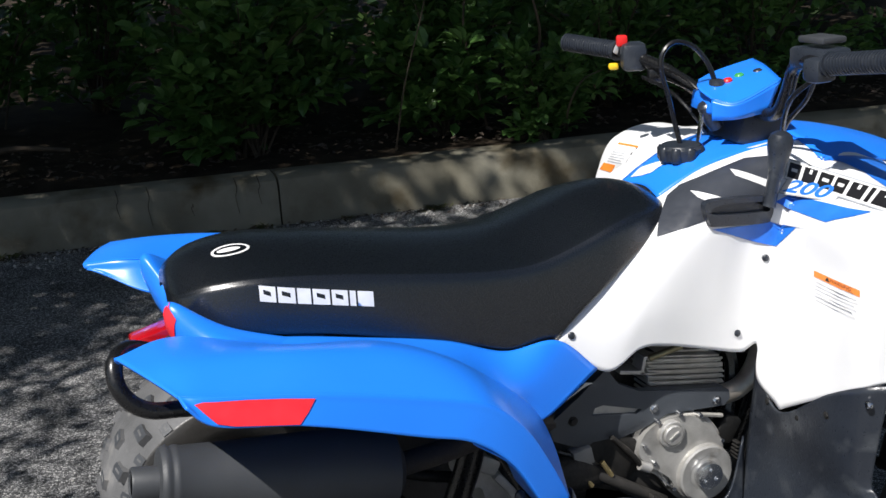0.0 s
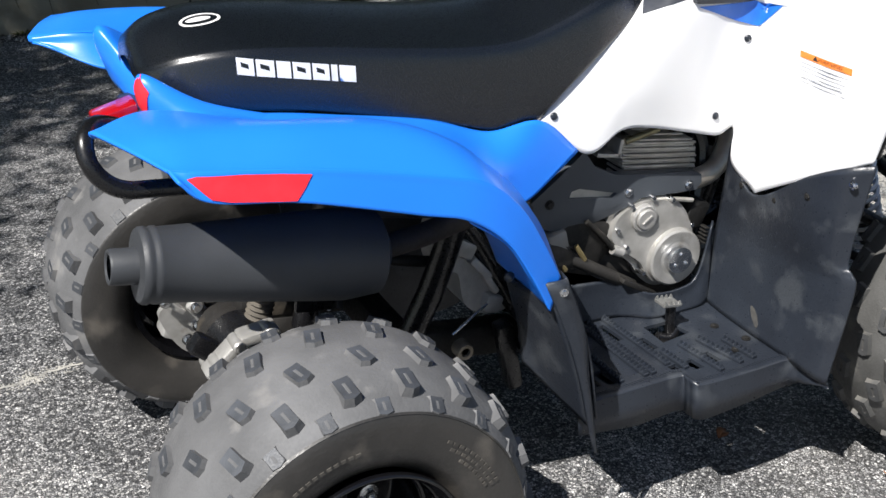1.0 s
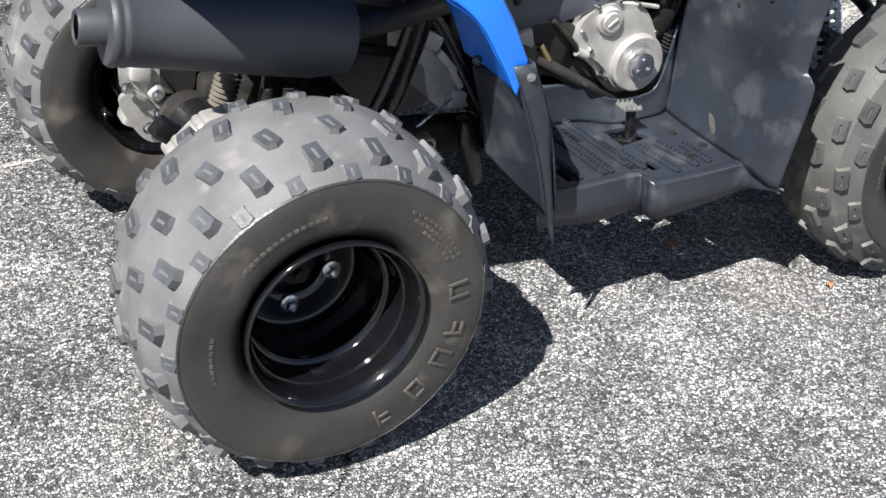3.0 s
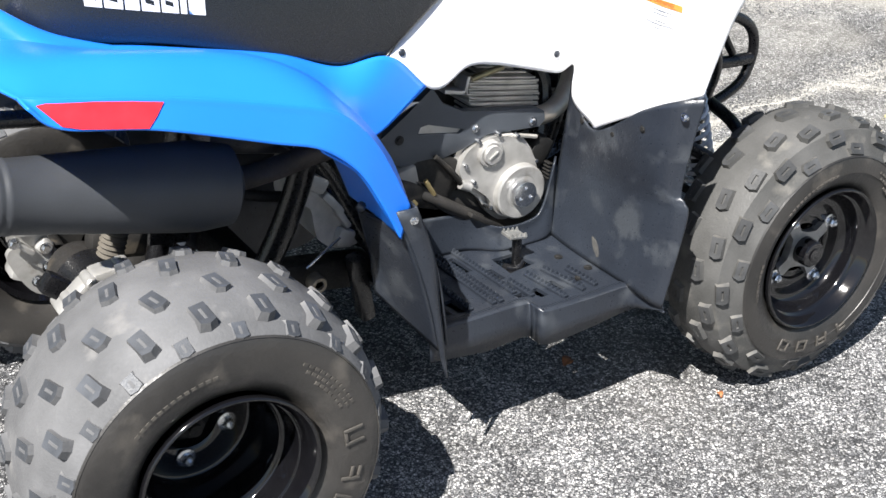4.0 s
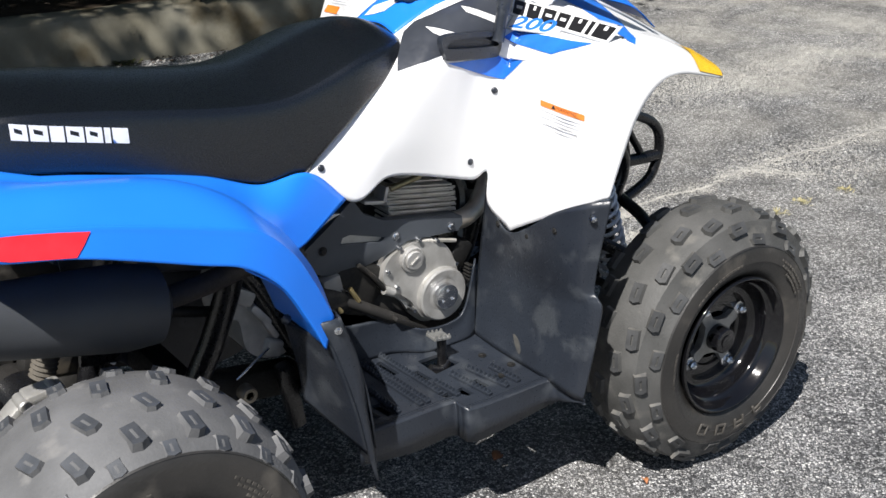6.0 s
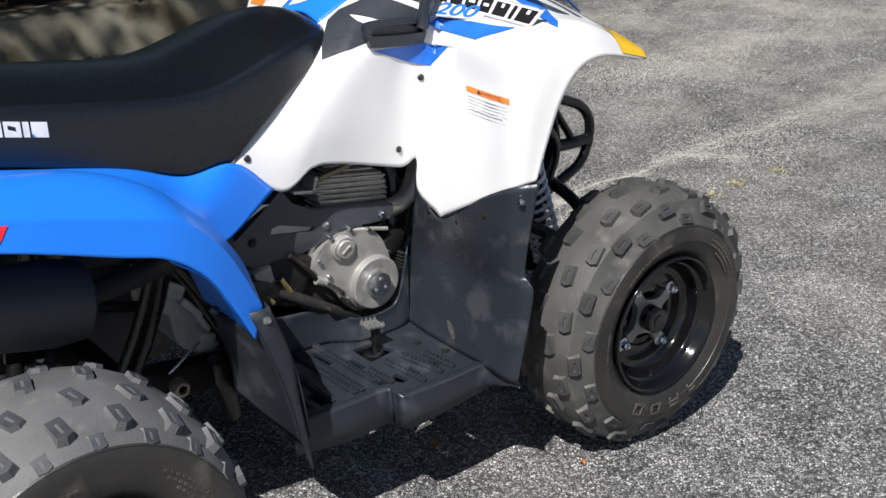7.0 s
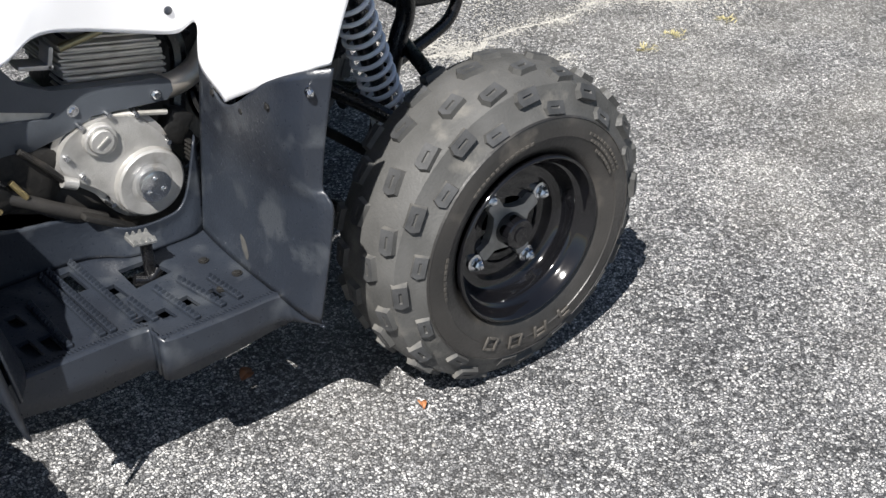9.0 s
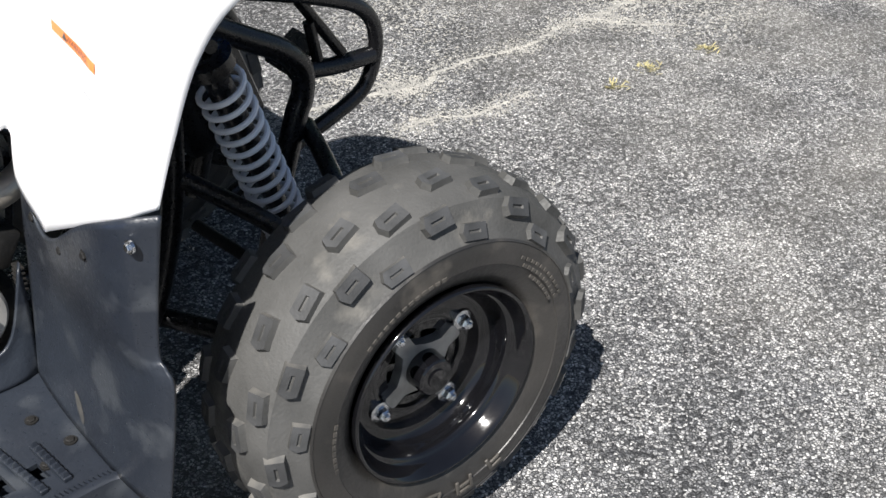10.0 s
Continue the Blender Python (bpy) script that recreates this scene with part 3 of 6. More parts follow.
def knob_mesh(name, w, l, h, sipe, mats):
    """A tread block: five-sided, with sloping sides, a worn top and a narrow sipe in it, cut or filled with dust."""
    bm = bmesh.new()

    def ring(x, y, z, p=0.0):
        return [bm.verts.new(q) for q in ((-x, -y, z), (x, -y, z), (x, y - p, z), (0, y, z), (-x, y - p, z))]

    a, b = ring(w * 0.60, l * 0.57, -0.010, l * 0.13), ring(w * 0.48, l * 0.48, h, l * 0.11)
    c, d = ring(w * 0.10, l * 0.24, h), ring(w * 0.07, l * 0.21, h + sipe)
    for i in range(5):
        j = (i + 1) % 5
        bm.faces.new((a[i], a[j], b[j], b[i]))
        bm.faces.new((b[i], b[j], c[j], c[i])).material_index = 1
        bm.faces.new((c[i], c[j], d[j], d[i]))
    bm.faces.new(d)
    me = bpy.data.meshes.new(name)
    bm.to_mesh(me)
    bm.free()
    for m in mats:
        me.materials.append(m)
    return me


def knob_places(R, h, rim, ring, rows, count):
    for y, turn, sc, first in rows:
        for i in range(count):
            a = radians(first) + 2 * math.pi * i / count
            r = tyre_r(y, R, h, rim, ring)
            r2 = tyre_r(abs(y) - 0.006, R, h, rim, ring)
            slope = math.atan2(r2 - r, 0.006) * (1 if y > 0 else -1)
            # local x across, y round the wheel, z outwards
            base = Matrix.Rotation(-a, 4, "Y") @ Matrix.Translation((r, y, 0)) @ Matrix.Rotation(math.pi / 2, 4, "Y") @ Matrix.Rotation(math.pi / 2, 4, "Z")
            yield base @ Matrix.Rotation(slope, 4, "Y") @ Matrix.Rotation(radians(turn), 4, "Z") @ Matrix.Diagonal((sc[0], sc[1], sc[2], 1))


def make_wheel(name, x, y, z, R, h, rim, ring, rows, count, knob, right, front):
    wheel = new(name)
    wheel.parent = quad
    wheel.matrix_basis = pose(x, y, z, 0, 0, 0 if right else 180)
    pr = tyre_profile(R, h, rim, ring)
    full = [(-a, r) for a, r in pr] + [(a, r) for a, r in reversed(pr[:-1])]
    bm = lathe(full, 96, caps=False)
    for f in bm.faces:
        c = f.calc_center_median()
        f.material_index = 0 if math.hypot(c.x, c.z) < ring + 0.0005 else 1
    carcass = [RUBBER, KNOBTOP] if front else [RUBBER_PALE, KNOBTOP_DARK]
    part("tyre", bm, [SIDEWALL, carcass[0]], wheel, "black rubber tyre grey with dust")
    k = h / 0.125
    e = 0.111 if not front else 0.079
    disc = 0.030 if not front else -0.030
    lip = [(-e + 0.002, rim + 0.003), (-e - 0.003, rim + 0.003), (-e - 0.006, rim), (-e - 0.003, rim - 0.0035), (-e + 0.005, rim - 0.0078)]
    if front:
        prof = lip + [(-e + 0.014, rim - 0.0122), (-e + 0.018, rim - 0.0170), (-e + 0.023, rim - 0.0195), (disc - 0.014, rim - 0.0225), (disc - 0.004, rim - 0.028), (disc, rim - 0.038), (disc - 0.001, 0.078), (disc - 0.001, 0.066), (disc, 0.060), (disc + 0.006, 0.056), (disc + 0.03, 0.055), (disc + 0.03, 0.0)]
    else:
        prof = lip + [(-e + 0.014, rim - 0.0110), (-e + 0.026, rim - 0.0125), (-e + 0.030, rim - 0.016), (-e + 0.058, rim - 0.018), (-e + 0.064, rim - 0.024), (-e + 0.072, rim - 0.027), (disc - 0.020, rim - 0.029), (disc - 0.006, rim - 0.032), (disc, rim - 0.040), (disc, 0.046), (disc + 0.004, 0.040), (disc + 0.03, 0.040), (disc + 0.03, 0.0)]
    prof = [(p.x, p.y) for p in spline([(a, r, 0) for a, r in prof[:-3]], 78)] + prof[-3:]
    inner = [(e, rim + 0.002), (e - 0.006, rim - 0.008), (e - 0.04, rim - 0.012), (e - 0.05, rim - 0.028), (e - 0.055, rim - 0.030), (disc + 0.004, rim - 0.046), (disc + 0.004, 0.046)]
    part("rim", join(lathe(prof, 88, caps=False), lathe(inner, 64, caps=False)), RIM, wheel, "gloss black steel rim")
    pcd = 0.072 if front else 0.051
    a0 = radians(33) if front else radians(-13)
    for i in range(4):
        a = a0 + i * math.pi / 2
        p = (math.cos(a) * pcd, disc - 0.003, math.sin(a) * pcd)
        nut = part("lug_nut", join(lathe([(-0.002, 0.0135), (0.001, 0.0135), (0.002, 0.010)], 18, "z"), lathe([(0.0, 0.0085), (0.010, 0.0085), (0.012, 0.0065), (0.012, 0.0045), (0.015, 0.0045), (0.016, 0.003), (0.016, 0)], 6, "z")),
                   CHROME, wheel, "zinc plated lug nut", False, Matrix.Translation(p) @ Vector((0, -1, 0)).to_track_quat("Z", "Y").to_matrix().to_4x4())
    if front:
        out = []
        for i in range(4):
            a = a0 + i * math.pi / 2
            for da, r in ((-0.62, 0.033), (-0.27, 0.040), (-0.20, 0.058), (-0.13, 0.0605), (0.13, 0.0605), (0.20, 0.058), (0.27, 0.040), (0.62, 0.033)):
                out.append((math.cos(a + da) * r, math.sin(a + da) * r))
        part("hub_flange", plate(out, lambda u, v: Vector((u, disc - 0.006, v)), 0.014, 0.01, back=(0, 1, 0)), HUB, wheel, "four-armed cast aluminium hub flange", False)
        part("hub_cap", lathe([(disc - 0.034, 0.0), (disc - 0.034, 0.012), (disc - 0.032, 0.0125), (disc - 0.032, 0.022), (disc - 0.030, 0.024), (disc - 0.008, 0.025), (disc + 0.004, 0.0255)], 40), RIM, wheel, "black plastic hub cap")
    else:
        part("axle_nut", join(lathe([(disc - 0.012, 0.0), (disc - 0.012, 0.016), (disc + 0.02, 0.018)], 6), lathe([(disc - 0.02, 0.0), (disc - 0.02, 0.009), (disc, 0.009)], 16)), DARK, wheel)
        part("brake_drum" if right else "brake_disc", lathe([(0.055, 0.0), (0.055, 0.07), (0.075, 0.07), (0.075, 0.0)], 32), DARK, wheel)
    me = knob_mesh("tread_block", *knob, carcass)
    if right:
        for m in knob_places(R, h, rim, ring, rows, count):
            b = new("tread_block", me)
            b.parent, b.matrix_basis = wheel, m
    else:
        bm = bmesh.new()
        for m in knob_places(R, h, rim, ring, rows, count):
            n0 = len(bm.verts)
            bm.from_mesh(me)
            bm.verts.ensure_lookup_table()
            for v in bm.verts[n0:]:
                v.co = m @ v.co
        tagged(part("tread", bm, carcass, wheel, smooth=False), kind="stuff")
    # raised bars on the sidewall, paler for their lit edges, and the moulding ring
    sy = -0.1235 * k
    rm = (rim + ring) / 2 + 0.003
    if right:
        for a in ([6, -14, -31, -50, -69] if not front else [-118, -100, -82, -64]):
            m = Matrix.Rotation(-radians(a), 4, "Y") @ Matrix.Translation((rm, sy - 0.0012, 0))
            hh = 0.028 if not front else 0.022
            strokes = [((0, -0.0105), (hh, 0.003, 0.005)), ((0, 0.0105), (hh, 0.003, 0.005)), ((hh * 0.41, 0), (0.005, 0.003, 0.0155)), ((-hh * 0.41, 0), (0.005, 0.003, 0.0155)), ((0, 0), (0.005, 0.003, 0.0155))]
            for off, size in [strokes[q] for q in ((0, 1, 2, 3), (0, 1, 3), (0, 1, 2, 4), (0, 1, 2, 3), (0, 2, 4))[int(abs(a)) % 5]]:
                part("raised_bar", block(size, m @ Matrix.Translation((off[0], 0, off[1])), 0.0012), LETTERING, wheel)
        # lines of small moulded print
        for r1, first, last in ((rm + 0.012, 24, 62), (rm + 0.004, 24, 58), (rm - 0.004, 26, 50), (rm + 0.002, 96, 140), (rm + 0.002, 168, 196)):
            for k in range(int((last - first) / 3.2)):
                m = Matrix.Rotation(-radians(first + 3.2 * k), 4, "Y") @ Matrix.Translation((r1, sy - 0.0002, 0))
                part("print_bar", block((0.0042, 0.0016, 0.0062), m), LETTERING, wheel, smooth=False)
        for r0 in (ring - 0.0005,):
            pr0 = tyre_profile(R, h, rim, ring)
            yy = next((y1 + (y2 - y1) * (r0 - r1) / max(r2 - r1, 1e-6) for (y1, r1), (y2, r2) in zip(pr0, pr0[1:]) if r1 <= r0 <= r2), 0.11 * k)
            part("moulding_ring", lathe([(-yy + 0.001, r0 - 0.0022), (-yy - 0.0016, r0), (-yy + 0.001, r0 + 0.0022)], 90, caps=False), SIDEWALL, wheel)
    return wheel


# each row: across, turn, size, first angle
REAR_ROWS = [(-0.107, 92, (0.85, 0.62, 0.30), 102.7), (-0.083, 97, (1.0, 1.0, 1.0), 112.1), (-0.033, 104, (1.0, 1.0, 1.0), 102.6), (0.030, 76, (1.0, 1.0, 1.0), 111.6), (0.083, 83, (1.0, 1.0, 1.0), 102.4), (0.107, 88, (0.85, 0.62, 0.30), 112.0)]
FRONT_ROWS = [(-0.077, -4, (0.90, 0.92, 0.75), 81.0), (-0.066, 3, (1.0, 1.0, 1.0), 93.0), (-0.048, 8, (1.0, 1.0, 1.0), 103.6), (-0.024, 10, (1.0, 1.0, 1.0), 85.6),
              (0.014, -10, (1.0, 1.0, 1.0), 100.0), (0.040, -8, (1.0, 1.0, 1.0), 88.0), (0.062, -3, (1.0, 1.0, 1.0), 107.0), (0.077, 4, (0.90, 0.92, 0.75), 95.0)]
for side in (-1, 1):
    make_wheel("rear_wheel", 0.008, 0.385 * side, 0.248, 0.248, 0.124, 0.119, 0.2055, REAR_ROWS, 19, (0.0215, 0.0365, 0.0062, 0.0005), side < 0, False)
    make_wheel("front_wheel", 1.115, 0.378 * side, 0.248, 0.250, 0.092, 0.1285, 0.190, FRONT_ROWS, 12, (0.0215, 0.0375, 0.0072, -0.0030), side < 0, True)


# seat
def make_seat():
    st = [  # x, half width, top, bottom
(-0.118, 0.032, 0.768, 0.752), (-0.114, 0.068, 0.784, 0.745), (-0.100, 0.099, 0.801, 0.738), (-0.064, 0.127, 0.816, 0.728), (0.0, 0.147, 0.821, 0.715), (0.10, 0.153, 0.811, 0.696),
        (0.20, 0.156, 0.796, 0.668), (0.30, 0.157, 0.782, 0.640), (0.37, 0.157, 0.777, 0.619), (0.42, 0.156, 0.781, 0.627), (0.48, 0.152, 0.797, 0.670), (0.54, 0.146, 0.816, 0.714),
        (0.59, 0.134, 0.824, 0.748), (0.63, 0.112, 0.818, 0.775), (0.655, 0.082, 0.806, 0.785), (0.668, 0.04, 0.798, 0.790)]
    rows = []
    for x, w, t, b in st:
        h = t - b
        drop = min(0.030, 0.45 * h)
        hc = h - drop
        half = [(-w * 0.94, b), (-w, b + 0.07 * hc), (-w * 0.995, b + 0.30 * hc), (-w * 0.97, b + 0.60 * hc), (-w * 0.935, b + 0.90 * hc), (-w * 0.90, t - drop), (-w * 0.86, t - drop * 0.88), (-w * 0.74, t - drop * 0.70), (-w * 0.5, t - drop * 0.38), (-w * 0.25, t - drop * 0.12), (0, t)]
        rows.append([(x, y, z) for y, z in half] + [(x, -y, z) for y, z in reversed(half[:-1])])
    return rows


SEAT = make_seat()


def seat_mesh():
    return sheet(SEAT, 80, 80)


seat = part("seat", seat_mesh(), VINYL, quad, "long black vinyl seat")

# rear fenders
FENDER = [
    [(-0.202, -0.215, 0.744), (-0.211, -0.226, 0.748), (-0.184, -0.300, 0.748), (-0.156, -0.366, 0.741), (-0.150, -0.386, 0.735)],
    [(-0.110, -0.150, 0.706), (-0.130, -0.195, 0.751), (-0.122, -0.300, 0.757), (-0.117, -0.375, 0.736), (-0.117, -0.390, 0.706)],
    [(0.000, -0.150, 0.712), (0.000, -0.200, 0.718), (0.000, -0.305, 0.747), (0.004, -0.375, 0.716), (-0.010, -0.390, 0.684)],
    [(0.130, -0.155, 0.690), (0.134, -0.205, 0.700), (0.140, -0.305, 0.720), (0.150, -0.375, 0.680), (0.130, -0.390, 0.639)],
    [(0.250, -0.158, 0.664), (0.230, -0.225, 0.664), (0.228, -0.305, 0.678), (0.226, -0.375, 0.655), (0.196, -0.390, 0.617)],
    [(0.340, -0.160, 0.632), (0.312, -0.215, 0.602), (0.290, -0.300, 0.615), (0.274, -0.375, 0.612), (0.248, -0.390, 0.575)],
    [(0.423, -0.165, 0.636), (0.352, -0.205, 0.565), (0.325, -0.300, 0.575), (0.307, -0.375, 0.557), (0.285, -0.390, 0.515)],
    [(0.489, -0.165, 0.578), (0.375, -0.205, 0.533), (0.350, -0.300, 0.535), (0.334, -0.375, 0.500), (0.311, -0.390, 0.463)],
]


def creased(row):
    """Tight bends at the inner and the outer shoulder of the fender."""
    c = [Vector(p) for p in row]
    return [c[0], c[1].lerp(c[0], 0.25) - Vector((0, 0, 0.004)), c[1], c[1].lerp(c[2], 0.12) + Vector((0, 0, 0.002)), c[2], c[3].lerp(c[2], 0.10), c[3], c[3].lerp(c[4], 0.25), c[4]]


FENDER = [creased(r) for r in FENDER]
for mir in (False, True):
    thicken(part("rear_fender", sheet(FENDER, 72, 84, mir), BLUE, quad, "glossy blue plastic rear fender"), 0.004, 0)


def mirrored(pts):
    return [(x, -y, z) for x, y, z in pts]


# side body and tank shroud
BODY = [
    [(0.440, -0.158, 0.630), (0.502, -0.166, 0.571), (0.560, -0.170, 0.599), (0.612, -0.170, 0.594), (0.685, -0.167, 0.573), (0.745, -0.162, 0.556), (0.776, -0.162, 0.563)],
    [(0.500, -0.152, 0.684), (0.540, -0.166, 0.650), (0.585, -0.172, 0.660), (0.630, -0.172, 0.660), (0.690, -0.166, 0.650), (0.750, -0.156, 0.640), (0.790, -0.162, 0.640)],
    [(0.560, -0.146, 0.733), (0.590, -0.158, 0.720), (0.620, -0.166, 0.725), (0.660, -0.166, 0.730), (0.710, -0.160, 0.730), (0.760, -0.152, 0.722), (0.802, -0.162, 0.720)],
    [(0.615, -0.130, 0.772), (0.640, -0.142, 0.772), (0.660, -0.148, 0.778), (0.700, -0.152, 0.784), (0.740, -0.152, 0.786), (0.790, -0.152, 0.786), (0.832, -0.168, 0.790)],
    [(0.650, -0.085, 0.796), (0.672, -0.098, 0.806), (0.700, -0.108, 0.820), (0.740, -0.114, 0.832), (0.790, -0.120, 0.842), (0.860, -0.130, 0.848), (0.920, -0.150, 0.842)],
    [(0.668, -0.030, 0.800), (0.692, -0.048, 0.818), (0.730, -0.058, 0.838), (0.780, -0.064, 0.852), (0.840, -0.070, 0.864), (0.920, -0.072, 0.868), (1.000, -0.080, 0.852)],
]
FRONT = [
    [(0.772, -0.165, 0.505), (0.786, -0.163, 0.600), (0.801, -0.163, 0.700), (0.832, -0.168, 0.790), (0.930, -0.155, 0.842), (1.040, -0.150, 0.815)],
    [(0.770, -0.235, 0.480), (0.786, -0.235, 0.600), (0.805, -0.235, 0.705), (0.820, -0.240, 0.796), (0.915, -0.240, 0.834), (1.050, -0.235, 0.800)],
    [(0.770, -0.330, 0.535), (0.783, -0.330, 0.620), (0.797, -0.330, 0.715), (0.812, -0.330, 0.793), (0.920, -0.330, 0.819), (1.060, -0.320, 0.776)],
    [(0.775, -0.410, 0.580), (0.779, -0.408, 0.650), (0.793, -0.405, 0.730), (0.830, -0.400, 0.797), (0.930, -0.395, 0.814), (1.070, -0.390, 0.752)],
    [(0.805, -0.432, 0.592), (0.825, -0.432, 0.647), (0.855, -0.432, 0.715), (0.895, -0.432, 0.758), (0.948, -0.430, 0.768), (1.073, -0.405, 0.736)],
]
HOOD = [
    [(0.900, -0.150, 0.846), (1.000, -0.150, 0.836), (1.110, -0.150, 0.805), (1.195, -0.130, 0.752)],
    [(0.900, -0.075, 0.872), (1.010, -0.075, 0.858), (1.130, -0.075, 0.820), (1.222, -0.070, 0.757)],
    [(0.900, 0.000, 0.880), (1.010, 0.000, 0.866), (1.135, 0.000, 0.826), (1.228, 0.000, 0.758)],
    [(0.900, 0.075, 0.872), (1.010, 0.075, 0.858), (1.130, 0.075, 0.820), (1.222, 0.070, 0.757)],
    [(0.900, 0.150, 0.846), (1.000, 0.150, 0.836), (1.110, 0.150, 0.805), (1.195, 0.130, 0.752)],
]
TANK = [
    [(0.655, -0.060, 0.800), (0.700, -0.066, 0.824), (0.760, -0.072, 0.848), (0.840, -0.080, 0.862), (0.920, -0.085, 0.868)],
    [(0.664, 0.000, 0.806), (0.700, 0.000, 0.832), (0.760, 0.000, 0.856), (0.840, 0.000, 0.872), (0.920, 0.000, 0.878)],
    [(0.655, 0.060, 0.800), (0.700, 0.066, 0.824), (0.760, 0.072, 0.848), (0.840, 0.080, 0.862), (0.920, 0.085, 0.868)],
]
FILLET = [(0.772, -0.172, 0.508), (0.787, -0.180, 0.600), (0.798, -0.180, 0.700), (0.826, -0.185, 0.792), (0.925, -0.180, 0.845), (1.040, -0.150, 0.820)]


def between(a, b, f):
    return tuple(Vector(a).lerp(Vector(b), f))


SHELL = []
for r in range(6):
    first = (0.431, -0.151, 0.631) if r == 0 else BODY[r][0] if r == 5 else (BODY[r][0][0] - 0.012, BODY[r][0][1] + 0.012, BODY[r][0][2] - 0.006)
    SHELL.append([first] + BODY[r][1:] + [FILLET[r], between(FILLET[r], FRONT[1][r], 0.82), FRONT[1][r], between(FRONT[1][r], FRONT[2][r], 0.16), FRONT[2][r], FRONT[3][r], FRONT[4][r]])
for mir in (False, True):
    thicken(part("body_shell", sheet(SHELL, 130, 60, mir), WHITE, quad, "white plastic side panel and front fender"), 0.003, 0)
thicken(part("hood", sheet(HOOD, 24, 24), BLUE, quad, "blue plastic front hood"), 0.003, 0)
thicken(part("tank_cover", sheet(TANK, 24, 12), BLUE, quad, "blue plastic tank cover"), 0.003, 0)

# footwells
SHIELD_ROWS = [
    [(0.757, -0.150, 0.256), (0.768, -0.148, 0.330), (0.774, -0.146, 0.380), (0.776, -0.148, 0.410), (0.777, -0.150, 0.440), (0.780, -0.152, 0.480), (0.781, -0.156, 0.536)],
    [(0.751, -0.235, 0.256), (0.765, -0.235, 0.330), (0.769, -0.235, 0.385), (0.769, -0.235, 0.408), (0.768, -0.235, 0.430), (0.767, -0.235, 0.455), (0.767, -0.235, 0.478)],
    [(0.752, -0.360, 0.256), (0.764, -0.360, 0.330), (0.767, -0.360, 0.395), (0.766, -0.360, 0.418), (0.764, -0.360, 0.440), (0.760, -0.360, 0.500), (0.761, -0.360, 0.556)],
    [(0.764, -0.410, 0.243), (0.774, -0.416, 0.330), (0.778, -0.420, 0.400), (0.775, -0.414, 0.420), (0.771, -0.409, 0.438), (0.770, -0.411, 0.500), (0.773, -0.414, 0.584)],
    [(0.776, -0.430, 0.237), (0.786, -0.439, 0.330), (0.791, -0.446, 0.405), (0.790, -0.437, 0.424), (0.789, -0.428, 0.437), (0.793, -0.432, 0.500), (0.801, -0.443, 0.592)],
]
GUARD_ROWS = [
    [(0.338, -0.385, 0.503), (0.362, -0.385, 0.440), (0.382, -0.385, 0.360), (0.398, -0.380, 0.262)],
    [(0.370, -0.300, 0.470), (0.388, -0.300, 0.410), (0.408, -0.300, 0.330), (0.428, -0.300, 0.258)],
    [(0.420, -0.128, 0.362), (0.420, -0.128, 0.340), (0.424, -0.128, 0.300), (0.428, -0.128, 0.258)],
]
FLANGE_ROWS = [
    [(0.306, -0.386, 0.503), (0.336, -0.388, 0.427), (0.365, -0.387, 0.335), (0.386, -0.384, 0.241), (0.398, -0.380, 0.205)],
    [(0.322, -0.391, 0.505), (0.352, -0.392, 0.425), (0.372, -0.391, 0.334), (0.389, -0.387, 0.245), (0.3985, -0.382, 0.206)],
    [(0.338, -0.386, 0.503), (0.367, -0.387, 0.421), (0.379, -0.386, 0.333), (0.392, -0.384, 0.249), (0.399, -0.380, 0.205)],
]
LINER_ROWS = [
    [(0.198, -0.387, 0.614), (0.250, -0.387, 0.572), (0.287, -0.387, 0.513), (0.313, -0.387, 0.466)],
    [(0.216, -0.310, 0.612), (0.262, -0.310, 0.566), (0.293, -0.310, 0.514), (0.313, -0.310, 0.470)],
    [(0.240, -0.230, 0.606), (0.280, -0.230, 0.556), (0.304, -0.230, 0.505), (0.320, -0.230, 0.462)],
]
FLAP_ROWS = [
    [(0.316, -0.386, 0.478), (0.338, -0.387, 0.422), (0.365, -0.385, 0.335), (0.384, -0.380, 0.256)],
    [(0.310, -0.320, 0.468), (0.326, -0.320, 0.415), (0.345, -0.320, 0.345), (0.361, -0.320, 0.286)],
    [(0.318, -0.260, 0.452), (0.326, -0.260, 0.420), (0.334, -0.265, 0.378), (0.341, -0.268, 0.312)],
]
